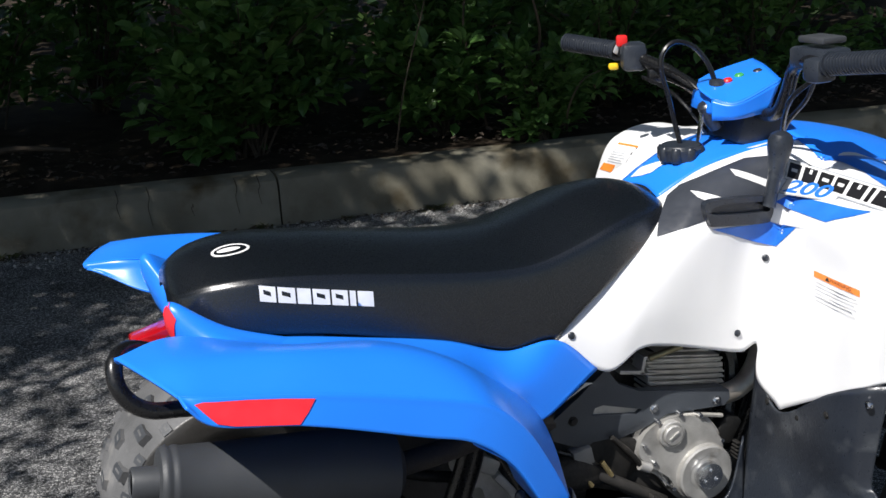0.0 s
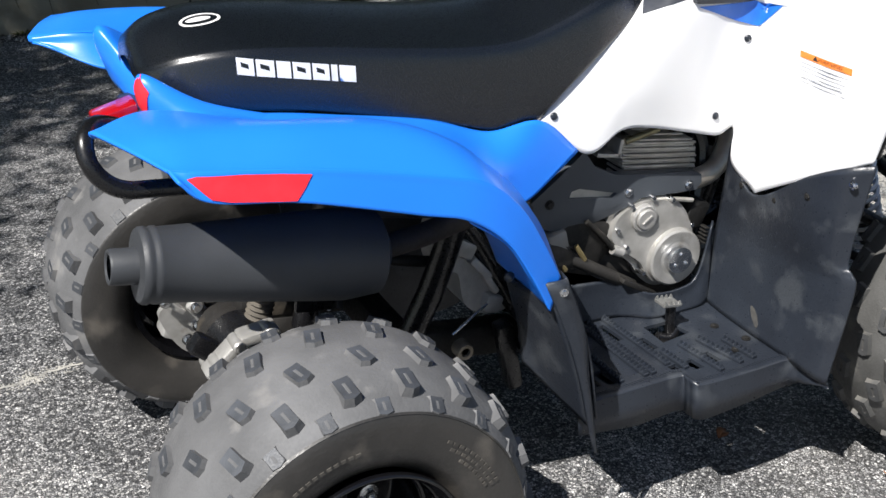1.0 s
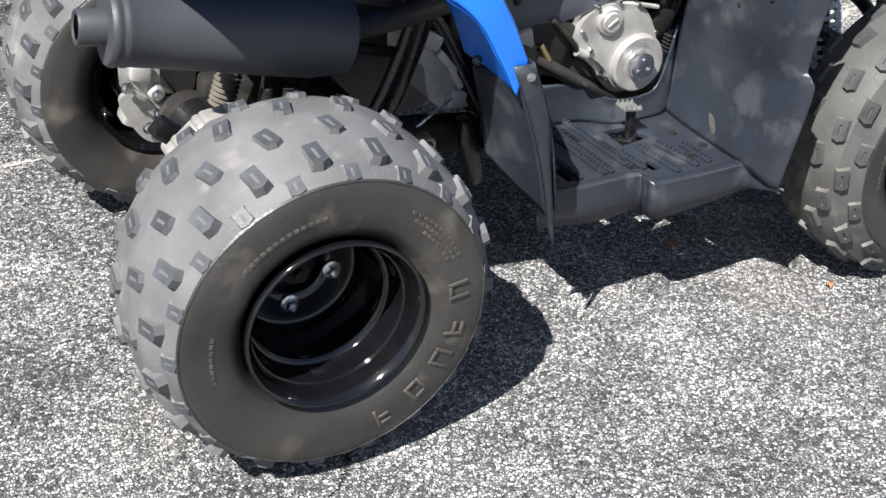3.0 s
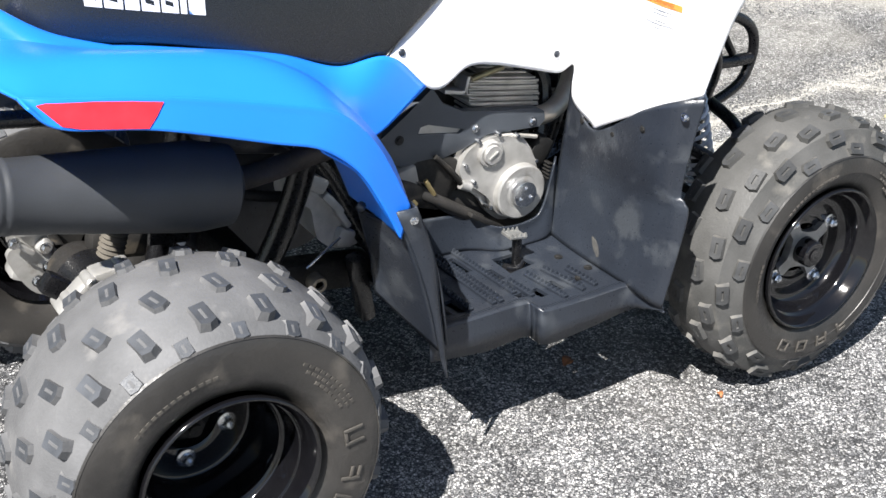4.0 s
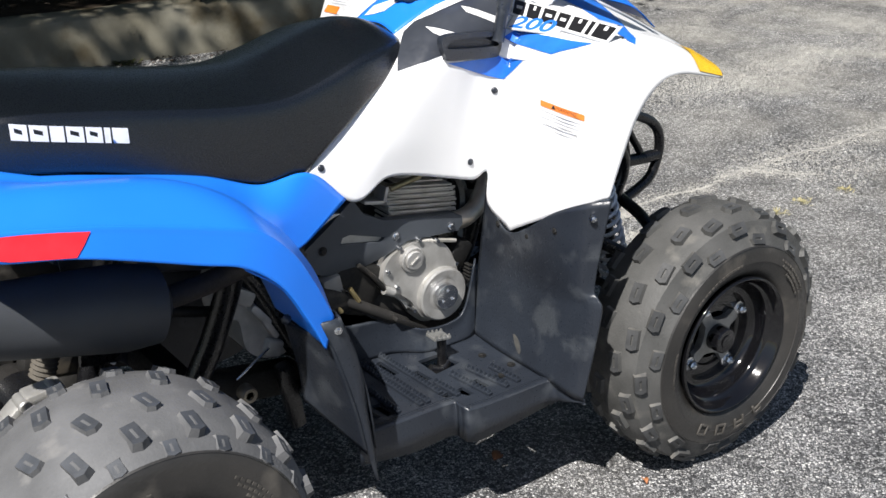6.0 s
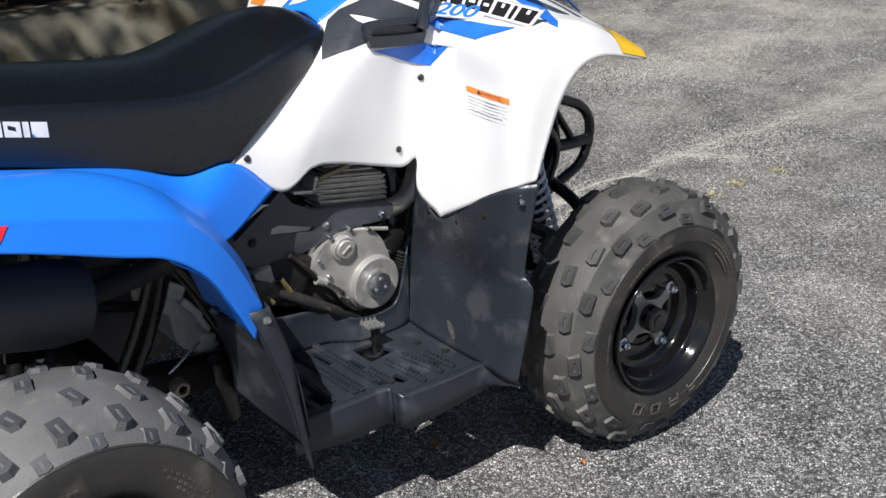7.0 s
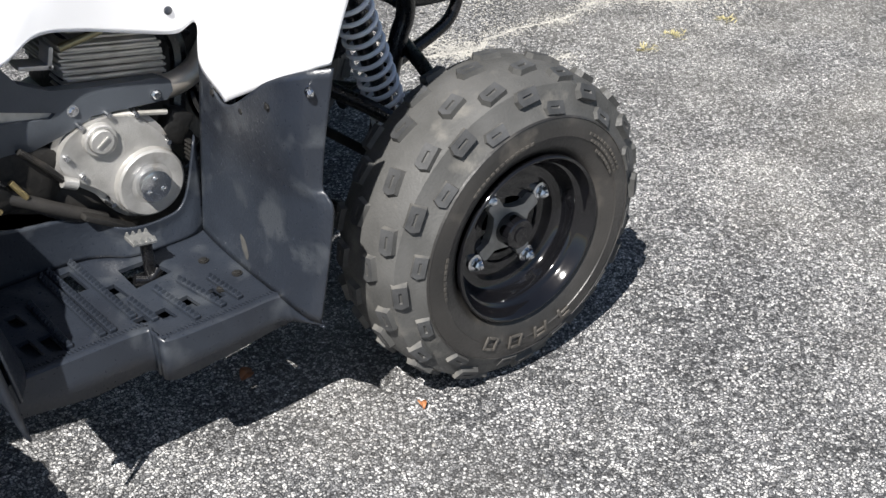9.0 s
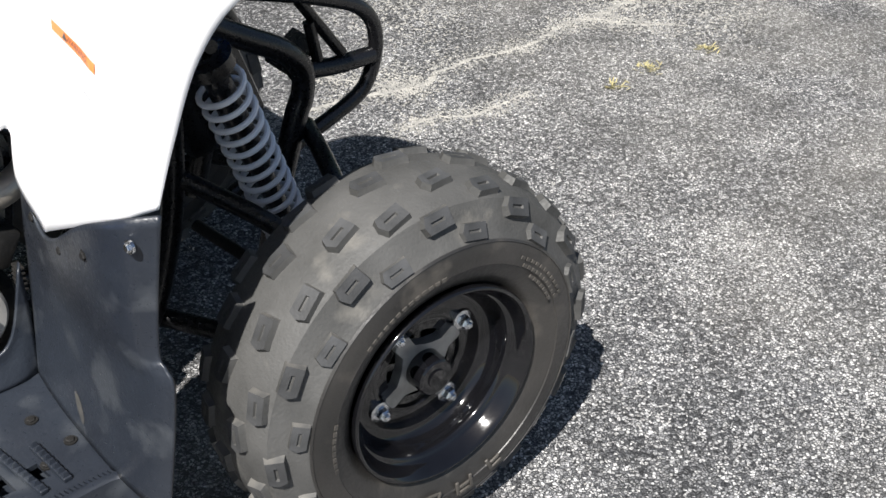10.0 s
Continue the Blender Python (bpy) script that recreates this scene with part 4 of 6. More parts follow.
for mir in (False, True):
    thicken(part("front_shield", sheet(SHIELD_ROWS, 48, 36, mir), PLASTIC, quad, "scuffed black plastic mud shield"), 0.004, 0)
    thicken(part("rear_guard", sheet(GUARD_ROWS, 24, 24, mir), PLASTIC, quad, "black plastic rear wheel guard"), 0.004, 0)
    thicken(part("guard_flange", sheet(FLANGE_ROWS, 24, 10, mir), PLASTIC, quad, "black plastic guard flange"), 0.004, 0)
    thicken(part("fender_liner", sheet(LINER_ROWS, 24, 16, mir), BLUE, quad, "blue plastic fender return"), 0.003, 0)
    thicken(part("mud_flap", sheet(FLAP_ROWS, 20, 14, mir), PLASTIC, quad, "black plastic inner mud flap"), 0.004, 0)
    s = 1 if mir else -1
    outline = [(0.40, 0.12), (0.54, 0.12), (0.605, 0.12), (0.63, 0.15), (0.757, 0.15), (0.757, 0.366), (0.591, 0.367), (0.584, 0.329), (0.40, 0.328)]
    holes = []
    if not mir:
        holes = [[(0.612, 0.185), (0.657, 0.185), (0.668, 0.232), (0.612, 0.240)]]
        for x, y, l in ((0.542, 0.150, 0.052), (0.576, 0.214, 0.036), (0.463, 0.266, 0.040), (0.438, 0.262, 0.040), (0.604, 0.303, 0.026), (0.640, 0.296, 0.028), (0.676, 0.302, 0.024), (0.574, 0.303, 0.013), (0.447, 0.200, 0.030)):
            holes.append([(x, y), (x + 0.017, y - 0.002), (x + 0.021, y + l), (x + 0.004, y + l)])
        # serrated grip bars across the floor
        for x0, y0, x1, y1 in ((0.535, 0.135, 0.545, 0.312), (0.523, 0.140, 0.531, 0.312), (0.568, 0.132, 0.578, 0.300), (0.592, 0.262, 0.598, 0.322), (0.630, 0.256, 0.642, 0.352), (0.664, 0.255, 0.682, 0.348), (0.700, 0.275, 0.708, 0.345), (0.486, 0.190, 0.488, 0.310)):
            n = int(abs(y1 - y0) / 0.0085)
            bar = block((0.010, abs(y1 - y0), 0.006), pose((x0 + x1) / 2, -(y0 + y1) / 2, 0.2585, 0, 0, math.degrees(math.atan2(x1 - x0, y1 - y0))), 0.0015)
            for k in range(n):
                f = (k + 0.5) / n
                bar = join(bar, block((0.009, 0.0045, 0.006), pose(x0 + (x1 - x0) * f, -(y0 + (y1 - y0) * f), 0.2635), 0.0, 0.35))
            part("grip_bar", bar, PLASTIC, quad, smooth=False)
        bm = None
        for k in range(64):
            f = k / 63
            x = 0.425 + 0.328 * f
            y = 0.321 if x < 0.582 else 0.360
            b = block((0.0028, 0.010, 0.003), pose(x, -y, 0.2575, 0, 0, 20))
            bm = join(bm, b) if bm else b
        tagged(part("edge_ribs", bm, PLASTIC, quad, smooth=False), kind="stuff")
        for x, y in ((0.715, 0.235), (0.735, 0.290), (0.700, 0.31)):
            bolt("bolt", (x, -y, 0.257), (0, 0, 1), 0.005, 0.003, DARK, quad)
    part("floor", plate(outline, lambda u, v: Vector((u, s * v, 0.256)), 0.006, 0.02, holes, back=(0, 0, -1)), PLASTIC, quad, "black plastic footwell floor")
    # added sheet keeps the sun from falling through the floor slots
    part("slot_blind", plate([(0.43, 0.18), (0.605, 0.18), (0.605, 0.245), (0.70, 0.245), (0.70, 0.330), (0.43, 0.285)], lambda u, v: Vector((u, s * v, 0.236)), 0.003, 0.03, back=(0, 0, -1)), PLASTIC, quad)
    # skirt along the outer edge
    edge = [(0.398, 0.329), (0.48, 0.330), (0.574, 0.331), (0.583, 0.347), (0.593, 0.366), (0.68, 0.369), (0.752, 0.369), (0.768, 0.395), (0.778, 0.430)]
    bm = bmesh.new()
    g = []
    for p in spline([(x, y, 0) for x, y in edge], 64):
        low = float(np.interp(p.x, (0.40, 0.50, 0.57, 0.60, 0.755, 0.778), (0.206, 0.193, 0.198, 0.197, 0.212, 0.233)))
        g.append([(p.x, s * (p.y - 0.005), 0.2585 - 0.016 * max(0, (p.x - 0.757) / 0.021)), (p.x, s * (p.y + 0.001), 0.254 - 0.014 * max(0, (p.x - 0.757) / 0.021)), (p.x, s * (p.y + 0.004), 0.23), (p.x, s * (p.y + 0.006), low)])
    grid_mesh(bm, g)
    thicken(part("skirt", bm, PLASTIC, quad, "black plastic footwell skirt"), 0.004, 0)
    wall = [[(0.41, s * 0.128, 0.362), (0.50, s * 0.128, 0.334), (0.58, s * 0.130, 0.324), (0.612, s * 0.138, 0.312), (0.645, s * 0.156, 0.297), (0.70, s * 0.158, 0.294), (0.735, s * 0.156, 0.312), (0.762, s * 0.150, 0.400)],
            [(0.41, s * 0.128, 0.315), (0.50, s * 0.128, 0.300), (0.58, s * 0.130, 0.295), (0.612, s * 0.139, 0.288), (0.645, s * 0.158, 0.280), (0.70, s * 0.160, 0.278), (0.735, s * 0.158, 0.290), (0.762, s * 0.152, 0.340)],
            [(0.41, s * 0.134, 0.257), (0.50, s * 0.132, 0.257), (0.58, s * 0.134, 0.257), (0.612, s * 0.146, 0.257), (0.645, s * 0.168, 0.257), (0.70, s * 0.170, 0.257), (0.735, s * 0.168, 0.257), (0.757, s * 0.160, 0.257)]]
    thicken(part("tunnel_wall", sheet(wall, 36, 12), PLASTIC, quad, "black plastic footwell side"), 0.004, 0)

# engine
def xz(y):
    return lambda u, v: Vector((u, y, v))


case = plate([(0.580, 0.400), (0.592, 0.432), (0.620, 0.448), (0.650, 0.452), (0.690, 0.446), (0.722, 0.425), (0.746, 0.390), (0.752, 0.345), (0.742, 0.305), (0.715, 0.282), (0.680, 0.282), (0.652, 0.305), (0.632, 0.335), (0.590, 0.372)], xz(-0.122), 0.16, 0.02, n=70, back=(0, 1, 0))
part("crankcase", case, ALU, quad, "dusty cast aluminium crankcase")
part("crankcase_lower", block((0.30, 0.20, 0.10), pose(0.62, -0.01, 0.31, 0, 6, 0), 0.02), DARK, quad, "grimy lower crankcase")
inner_c = plate([(0.588, 0.398), (0.600, 0.425), (0.625, 0.440), (0.652, 0.444), (0.688, 0.438), (0.716, 0.419), (0.738, 0.388), (0.744, 0.345), (0.735, 0.310), (0.712, 0.290), (0.683, 0.290), (0.658, 0.311), (0.640, 0.341), (0.600, 0.374)], lambda u, v: Vector((u, -0.134 - 0.010 * max(0.0, 1 - ((u - 0.695) ** 2 + (v - 0.355) ** 2) / 0.0060), v)), 0.013, 0.010, n=70, back=(0, 1, 0))
part("clutch_cover", inner_c, ALU, quad, "cast aluminium clutch cover")
part("cover_ring", lathe([(-0.152, 0.030), (-0.1535, 0.034), (-0.1535, 0.046), (-0.151, 0.049), (-0.140, 0.050)], 64, caps=False), ALU, quad, "raised round cover", at=Matrix.Translation((0.703, 0, 0.340)))
part("cover_face", lathe([(-0.1515, 0.0), (-0.1515, 0.0305), (-0.150, 0.031)], 48), ALU, quad, at=Matrix.Translation((0.703, 0, 0.340)))
part("cover_cap", lathe([(-0.166, 0.0), (-0.166, 0.019), (-0.1645, 0.0225), (-0.151, 0.0235)], 40), CHROME, quad, "bright round cap", at=Matrix.Translation((0.703, 0, 0.340)))
for i in range(3):
    a = radians(90 + 120 * i)
    bolt("bolt", (0.703 + 0.012 * math.cos(a), -0.166, 0.340 + 0.012 * math.sin(a)), (0, -1, 0), 0.003, 0.003, CHROME, quad)
part("timing_cap", join(lathe([(-0.148, 0.0), (-0.148, 0.0155), (-0.1465, 0.017), (-0.140, 0.0175)], 40), block((0.020, 0.003, 0.003), pose(0, -0.1485, 0, 0, -35, 0))), ALU, quad, "slotted round cap", at=Matrix.Translation((0.645, 0, 0.418)))
part("timing_boss", lathe([(-0.143, 0.018), (-0.1435, 0.021), (-0.142, 0.023), (-0.125, 0.024)], 40, caps=False), ALU, quad, at=Matrix.Translation((0.645, 0, 0.418)))
for x, z in ((0.597, 0.405), (0.622, 0.443), (0.662, 0.449), (0.700, 0.438), (0.741, 0.385), (0.744, 0.330), (0.615, 0.372), (0.650, 0.318)):
    part("cover_bolt", join(lathe([(-0.140, 0.0), (-0.140, 0.0035), (-0.122, 0.006)], 12)), CHROME, quad, at=Matrix.Translation((x, 0, z)))
for ob in quad.children:
    kind = ob.name.split(".")[0]
    if kind in ("crankcase", "clutch_cover", "cover_ring", "cover_face", "cover_cap", "timing_cap", "timing_boss", "cover_bolt") or (kind == "bolt" and abs(ob.location.y + 0.166) < 0.005):
        ob.location += Vector((-0.011, 0, 0.009))
for i in range(10):
    z = 0.470 + i * 0.0098
    w = 0.150 - 0.004 * abs(i - 4) if i < 8 else 0.10
    m = pose(0.690 - 0.0015 * i, -0.025, z, 0, 9, 0)
    fin = block((w, 0.15, 0.0036), m, 0.0012)
    part("cooling_fin", fin, FIN, quad)
for i in range(7):
    part("fin_edge", tube([(0.612, -0.060, 0.488 + i * 0.0098), (0.614, -0.092, 0.487 + i * 0.0098), (0.630, -0.103, 0.484 + i * 0.0098), (0.752, -0.101, 0.464 + i * 0.0098)], 0.0024, 20, 6), FIN, quad)
part("cylinder", block((0.125, 0.12, 0.13), pose(0.685, -0.02, 0.51, 0, 9, 0), 0.01), DARK, quad, "grimy engine cylinder")
part("cylinder_head", block((0.15, 0.11, 0.05), pose(0.690, -0.03, 0.595, 0, 9, 0), 0.012), DARK, quad)
part("head_stud", tube([(0.610, -0.11, 0.552), (0.640, -0.115, 0.560), (0.665, -0.118, 0.566)], 0.0055, 8, 10), surf("brass_fitting", (0.34, 0.30, 0.18), None, 30, (0.3, 0.5), metal=0.8), quad, "dull brass fitting")
for x, z in ((0.69, 0.556), (0.715, 0.548), (0.735, 0.543), (0.66, 0.575)):
    bolt("bolt", (x, -0.09, z), (0, -1, 0), 0.005, 0.006, DARK, quad)
part("bracket", join(block((0.045, 0.03, 0.006), pose(0.572, -0.11, 0.540, 0, 12, 0), 0.001), block((0.006, 0.03, 0.030), pose(0.592, -0.11, 0.548, 0, 12, 0), 0.001)), ALU, quad, "small metal bracket")
HEAT = [(0.421, 0.484), (0.474, 0.520), (0.523, 0.558), (0.544, 0.528), (0.582, 0.508), (0.661, 0.495), (0.730, 0.487), (0.747, 0.478), (0.749, 0.463), (0.739, 0.452), (0.632, 0.459), (0.598, 0.445), (0.547, 0.430), (0.470, 0.433), (0.429, 0.455)]
guard = part("exhaust_guard", plate(HEAT, lambda u, v: Vector((u, -0.130 + 0.010 * max(0, (0.455 - v) / 0.02) ** 1.5 * 0.5, v)), 0.018, 0.012, [[(0.497, 0.484), (0.576, 0.471), (0.585, 0.477), (0.516, 0.498), (0.502, 0.496)]], back=(0, 1, 0)), SHIELD, quad, "matt black exhaust heat guard")
bev = guard.modifiers.new("edge", "BEVEL")
bev.width, bev.segments, bev.limit_method, bev.angle_limit = 0.003, 2, "ANGLE", radians(50)
part("guard_inset", plate([(0.490, 0.479), (0.580, 0.465), (0.592, 0.479), (0.520, 0.504), (0.496, 0.502)], xz(-0.123), 0.004, 0.02, back=(0, 1, 0)), FIN, quad)
for p in ((0.723, -0.130, 0.464), (0.607, -0.130, 0.474), (0.463, -0.130, 0.482)):
    bolt("bolt", p, (0, -1, 0), 0.0056, 0.004, CHROME if p[0] > 0.5 else DARK, quad)
part("exhaust_pipe", tube([(0.86, -0.06, 0.52), (0.82, -0.09, 0.485), (0.77, -0.112, 0.466), (0.70, -0.110, 0.462)], 0.017, 24, 16), surf("tarnished_exhaust", (0.60, 0.55, 0.48), (0.38, 0.34, 0.29), 20, (0.35, 0.55), 0.1, 200, metal=0.8), quad, "tarnished steel exhaust pipe")
# rear run of the pipe darkened: shade under the fender put into its colour
part("exhaust_tube", tube([(0.70, -0.105, 0.462), (0.50, -0.10, 0.468), (0.35, -0.14, 0.50), (0.22, -0.19, 0.51), (0.13, -0.22, 0.518)], 0.017, 50, 16), surf("shaded_exhaust", (0.060, 0.050, 0.044), (0.035, 0.031, 0.029), 20, (0.55, 0.75), 0.2, 200, metal=0.3), quad, "exhaust pipe darkened for the shade it runs in")
rod_turns = [Vector((0.527, -0.137, 0.443)).lerp(Vector((0.578, -0.140, 0.383)), k / 180) + Vector((0.6, 0.55, 0.55)).normalized().cross(Vector((0.65, 0, -0.76))) * 0.0045 * math.cos(k * 0.9) + Vector((0, 0.0045, 0)) * math.sin(k * 0.9) for k in range(181)]
part("gear_shaft", join(tube([(0.527, -0.137, 0.443), (0.558, -0.140, 0.411), (0.580, -0.140, 0.381)], 0.0045, 12, 10), tube(rod_turns, 0.0014, 180, 5)), DARK, quad, "dark sprung rod")
part("rod_end", tube([(0.574, -0.141, 0.386), (0.592, -0.142, 0.377)], 0.008, 6, 12), ALU, quad, "bright rod end")
BRASS = surf("brass_connector", (0.50, 0.40, 0.20), (0.36, 0.29, 0.15), 30, (0.3, 0.5), metal=0.8)
part("relay_box", block((0.034, 0.03, 0.046), pose(0.482, -0.118, 0.408, 0, -12, 0), 0.004), surf("grey_plastic_box", (0.30, 0.29, 0.27), (0.20, 0.19, 0.18), 20, (0.45, 0.6)), quad, "small grey plastic box")
for a, b in (((0.510, -0.135, 0.404), (0.527, -0.135, 0.376)), ((0.476, -0.140, 0.387), (0.489, -0.140, 0.369))):
    part("cable_fitting", tube([a, b], 0.0042, 6, 8), BRASS, quad, "brass cable fitting")
part("coolant_hose", tube([(0.470, -0.120, 0.400), (0.530, -0.130, 0.365), (0.585, -0.130, 0.330), (0.630, -0.120, 0.300)], 0.010, 24, 14), surf("dark_dusty_hose", (0.034, 0.031, 0.028), (0.018, 0.017, 0.016), 20, (0.6, 0.8), 0.2, 200), quad, "dusty hose")
part("cover_strap", tube([(0.620, -0.122, 0.452), (0.678, -0.126, 0.447), (0.739, -0.122, 0.431)], 0.004, 14, 8), FIN, quad, "dull metal strap")
part("side_mount", block((0.040, 0.03, 0.050), pose(0.755, -0.105, 0.400, 0, 30, 0), 0.008), DARK, quad, "dark engine mount")
for k in range(5):
    part("pinion_tooth", block((0.010, 0.02, 0.003), pose(0.768, -0.122, 0.349 + 0.007 * k, 0, 15, 0), 0.0008), DARK, quad)
part("lower_flange", block((0.085, 0.02, 0.008), pose(0.628, -0.142, 0.306, 0, 32, 0), 0.002), DARK, quad, "grimy cast lower flange")
part("starter_motor", lathe([(-0.06, 0.0), (-0.06, 0.026), (-0.05, 0.030), (0.05, 0.030), (0.06, 0.02), (0.06, 0)], 28, "x"), DARK, quad, "grimy starter motor", at=pose(0.475, -0.115, 0.385, 0, 12, 20))
part("chain_case", block((0.10, 0.03, 0.10), pose(0.525, -0.11, 0.395, 0, 20, 0), 0.012), DARK, quad)
for pts, r in (([(0.44, -0.12, 0.43), (0.50, -0.13, 0.40), (0.54, -0.13, 0.35), (0.60, -0.13, 0.31)], 0.004), ([(0.48, -0.10, 0.45), (0.53, -0.12, 0.42), (0.56, -0.12, 0.36)], 0.003), ([(0.56, -0.09, 0.56), (0.62, -0.10, 0.575), (0.74, -0.10, 0.555), (0.80, -0.09, 0.52)], 0.004), ([(0.76, -0.05, 0.56), (0.79, -0.07, 0.50), (0.77, -0.09, 0.40)], 0.012)):
    part("hose", tube(pts, r, 24, 8), TUBE, quad)
pedal = part("brake_pedal", tube([(0.655, -0.205, 0.19), (0.650, -0.205, 0.25), (0.648, -0.205, 0.300)], 0.0085, 12, 10), TUBE, quad, "brake pedal with a serrated tread")
tread = block((0.034, 0.028, 0.005), pose(0.642, -0.205, 0.304, 0, 8, 0), 0.001)
for k in range(4):
    for side in (-1, 1):
        tread = join(tread, block((0.006, 0.005, 0.007), pose(0.629 + 0.009 * k, -0.205 + side * 0.012, 0.310 - 0.0012 * k), 0, 0.35))
part("pedal_tread", tread, HUB, pedal, "serrated steel tread", False)
part("pedal_foot", tube([(0.625, -0.205, 0.245), (0.645, -0.210, 0.240), (0.660, -0.205, 0.25)], 0.009, 12, 10), TUBE, pedal)
body = lathe([(-0.182, 0.0), (-0.182, 0.038), (-0.181, 0.0455), (-0.177, 0.0485), (-0.172, 0.0490), (-0.169, 0.0475), (-0.166, 0.0475), (-0.163, 0.0490), (-0.158, 0.0490), (-0.155, 0.0478), (-0.10, 0.0505), (0.06, 0.061), (0.09, 0.062), (0.135, 0.056), (0.150, 0.030), (0.150, 0.0)], 56, "x")
muffler = part("muffler", body, MUFF, quad, "matt black muffler", at=Matrix.Translation((0, -0.222, 0.540)) @ Matrix.Rotation(radians(9.5), 4, "Y"))
part("tailpipe", lathe([(-0.214, 0.016), (-0.216, 0.018), (-0.216, 0.0215), (-0.213, 0.023), (-0.15, 0.0235)], 36, "x", caps=False), MUFF, muffler)
part("muffler_bracket", block((0.06, 0.012, 0.05), pose(0.05, -0.222, 0.475, 0, 8, 0), 0.004), TUBE, quad)

# chassis, axle and rear suspension
for s in (-1, 1):
    part("chassis_tube", tube([(-0.10, s * 0.10, 0.62), (0.10, s * 0.11, 0.60), (0.30, s * 0.12, 0.50), (0.42, s * 0.12, 0.30), (0.55, s * 0.12, 0.19), (0.85, s * 0.12, 0.19), (0.95, s * 0.11, 0.30), (0.98, s * 0.10, 0.55), (0.90, s * 0.09, 0.78)], 0.014, 80), TUBE, quad)
    part("upper_tube", tube([(0.02, s * 0.10, 0.64), (0.30, s * 0.11, 0.62), (0.60, s * 0.10, 0.66), (0.85, s * 0.08, 0.76)], 0.013, 40), TUBE, quad)
part("axle", lathe([(-0.36, 0.0), (-0.36, 0.017), (0.36, 0.017), (0.36, 0.0)], 24), DARK, quad, at=Matrix.Translation((0, 0, 0.25)))
part("axle_housing", lathe([(-0.14, 0.0), (-0.14, 0.05), (-0.12, 0.055), (0.12, 0.055), (0.14, 0.05), (0.14, 0)], 28), DARK, quad, at=Matrix.Translation((0.01, 0, 0.25)))
for s in (-1, 1):
    part("swingarm", block((0.40, 0.045, 0.055), pose(0.22, s * 0.10, 0.285, 0, 8, 0), 0.01), DARK, quad)
part("swingarm_brace", block((0.05, 0.17, 0.05), pose(0.22, 0, 0.285, 0, 8, 0), 0.01), DARK, quad)
part("gearbox", block((0.20, 0.20, 0.18), pose(0.50, -0.01, 0.36, 0, 10, 0), 0.03), DARK, quad, "grimy cast gearbox")
part("gear_case", join(plate([(0.290, 0.469), (0.340, 0.460), (0.358, 0.421), (0.376, 0.386), (0.390, 0.361), (0.398, 0.317), (0.356, 0.315), (0.322, 0.341), (0.311, 0.395), (0.286, 0.402), (0.284, 0.432)], xz(-0.118), 0.07, 0.02, n=44, back=(0, 1, 0)),
     block((0.040, 0.03, 0.028), pose(0.317, -0.120, 0.440, 0, 30, 0), 0.007), block((0.050, 0.022, 0.014), pose(0.346, -0.122, 0.400, 0, 50, 0), 0.005), block((0.045, 0.022, 0.012), pose(0.362, -0.122, 0.372, 0, 60, 0), 0.005), block((0.03, 0.03, 0.03), pose(0.366, -0.120, 0.335, 0, 20, 0), 0.006)),
     surf("dull_cast_metal", (0.62, 0.60, 0.57), (0.40, 0.39, 0.37), 24, (0.45, 0.65), 0.3, 300, metal=0.4), quad, "dull grey cast gear case")
# added sheet stands in for the deep shade under the rear fender
part("dark_backing", plate([(0.10, 0.64), (0.42, 0.62), (0.47, 0.45), (0.45, 0.27), (0.36, 0.22), (0.22, 0.25), (0.13, 0.34), (0.10, 0.48)], xz(0.075), 0.004, 0.03, n=40, back=(0, 1, 0)), PLASTIC, quad, "dark sheet added behind the parts under the fender")
part("inner_stay", join(tube([(0.30, -0.16, 0.60), (0.29, -0.15, 0.50), (0.26, -0.14, 0.40), (0.22, -0.13, 0.31)], 0.020, 24, 12), block((0.026, 0.03, 0.12), pose(0.372, -0.165, 0.262, 0, -10, 0), 0.006)), TUBE, quad)
for x, z in ((0.280, 0.497), (0.318, 0.467)):
    part("push_clip", lathe([(-0.010, 0.0), (-0.008, 0.003), (-0.003, 0.0075), (0.0, 0.0075), (0.002, 0.0)], 12), PLASTIC, quad, at=Matrix.Translation((x, -0.335, z)))
pleats = []
for k in range(13):
    f = k / 12
    pleats += [(0.10 * f, 0.017), (0.10 * f + 0.004, 0.0215)]
part("rear_boot", lathe(pleats, 24, "z"), BOOT, quad, "dusty pleated rubber boot", at=look((0.035, 0.03, 0.315), (0.0, 0.035, 0.2)))
part("rear_shock", tube([(0.10, 0.0, 0.30), (0.17, 0.0, 0.58)], 0.020, 20, 16), TUBE, quad)
part("cable_end", tube([(0.065, -0.10, 0.395), (0.085, -0.10, 0.400), (0.110, -0.10, 0.378)], 0.005, 12, 8), PALEINK, quad, "white cable tie end")
part("link_rod", tube([(0.285, -0.15, 0.312), (0.350, -0.14, 0.345)], 0.0025, 6, 8), CHROME, quad, "thin steel link rod")
part("pivot_bolt", join(lathe([(-0.168, 0.006), (-0.172, 0.0075), (-0.172, 0.0125), (-0.168, 0.0140), (-0.150, 0.0140)], 32, caps=False), lathe([(-0.166, 0.0), (-0.166, 0.007)], 20)), surf("dull_pivot_steel", (0.36, 0.32, 0.26), (0.22, 0.19, 0.15), 30, (0.4, 0.6), metal=0.7), quad, "hollow swingarm pivot bolt", at=Matrix.Translation((0.297, 0, 0.288)))
part("frame_stay", tube([(0.10, -0.08, 0.50), (0.20, -0.10, 0.44), (0.34, -0.10, 0.40)], 0.009, 24, 10), DARK, quad)
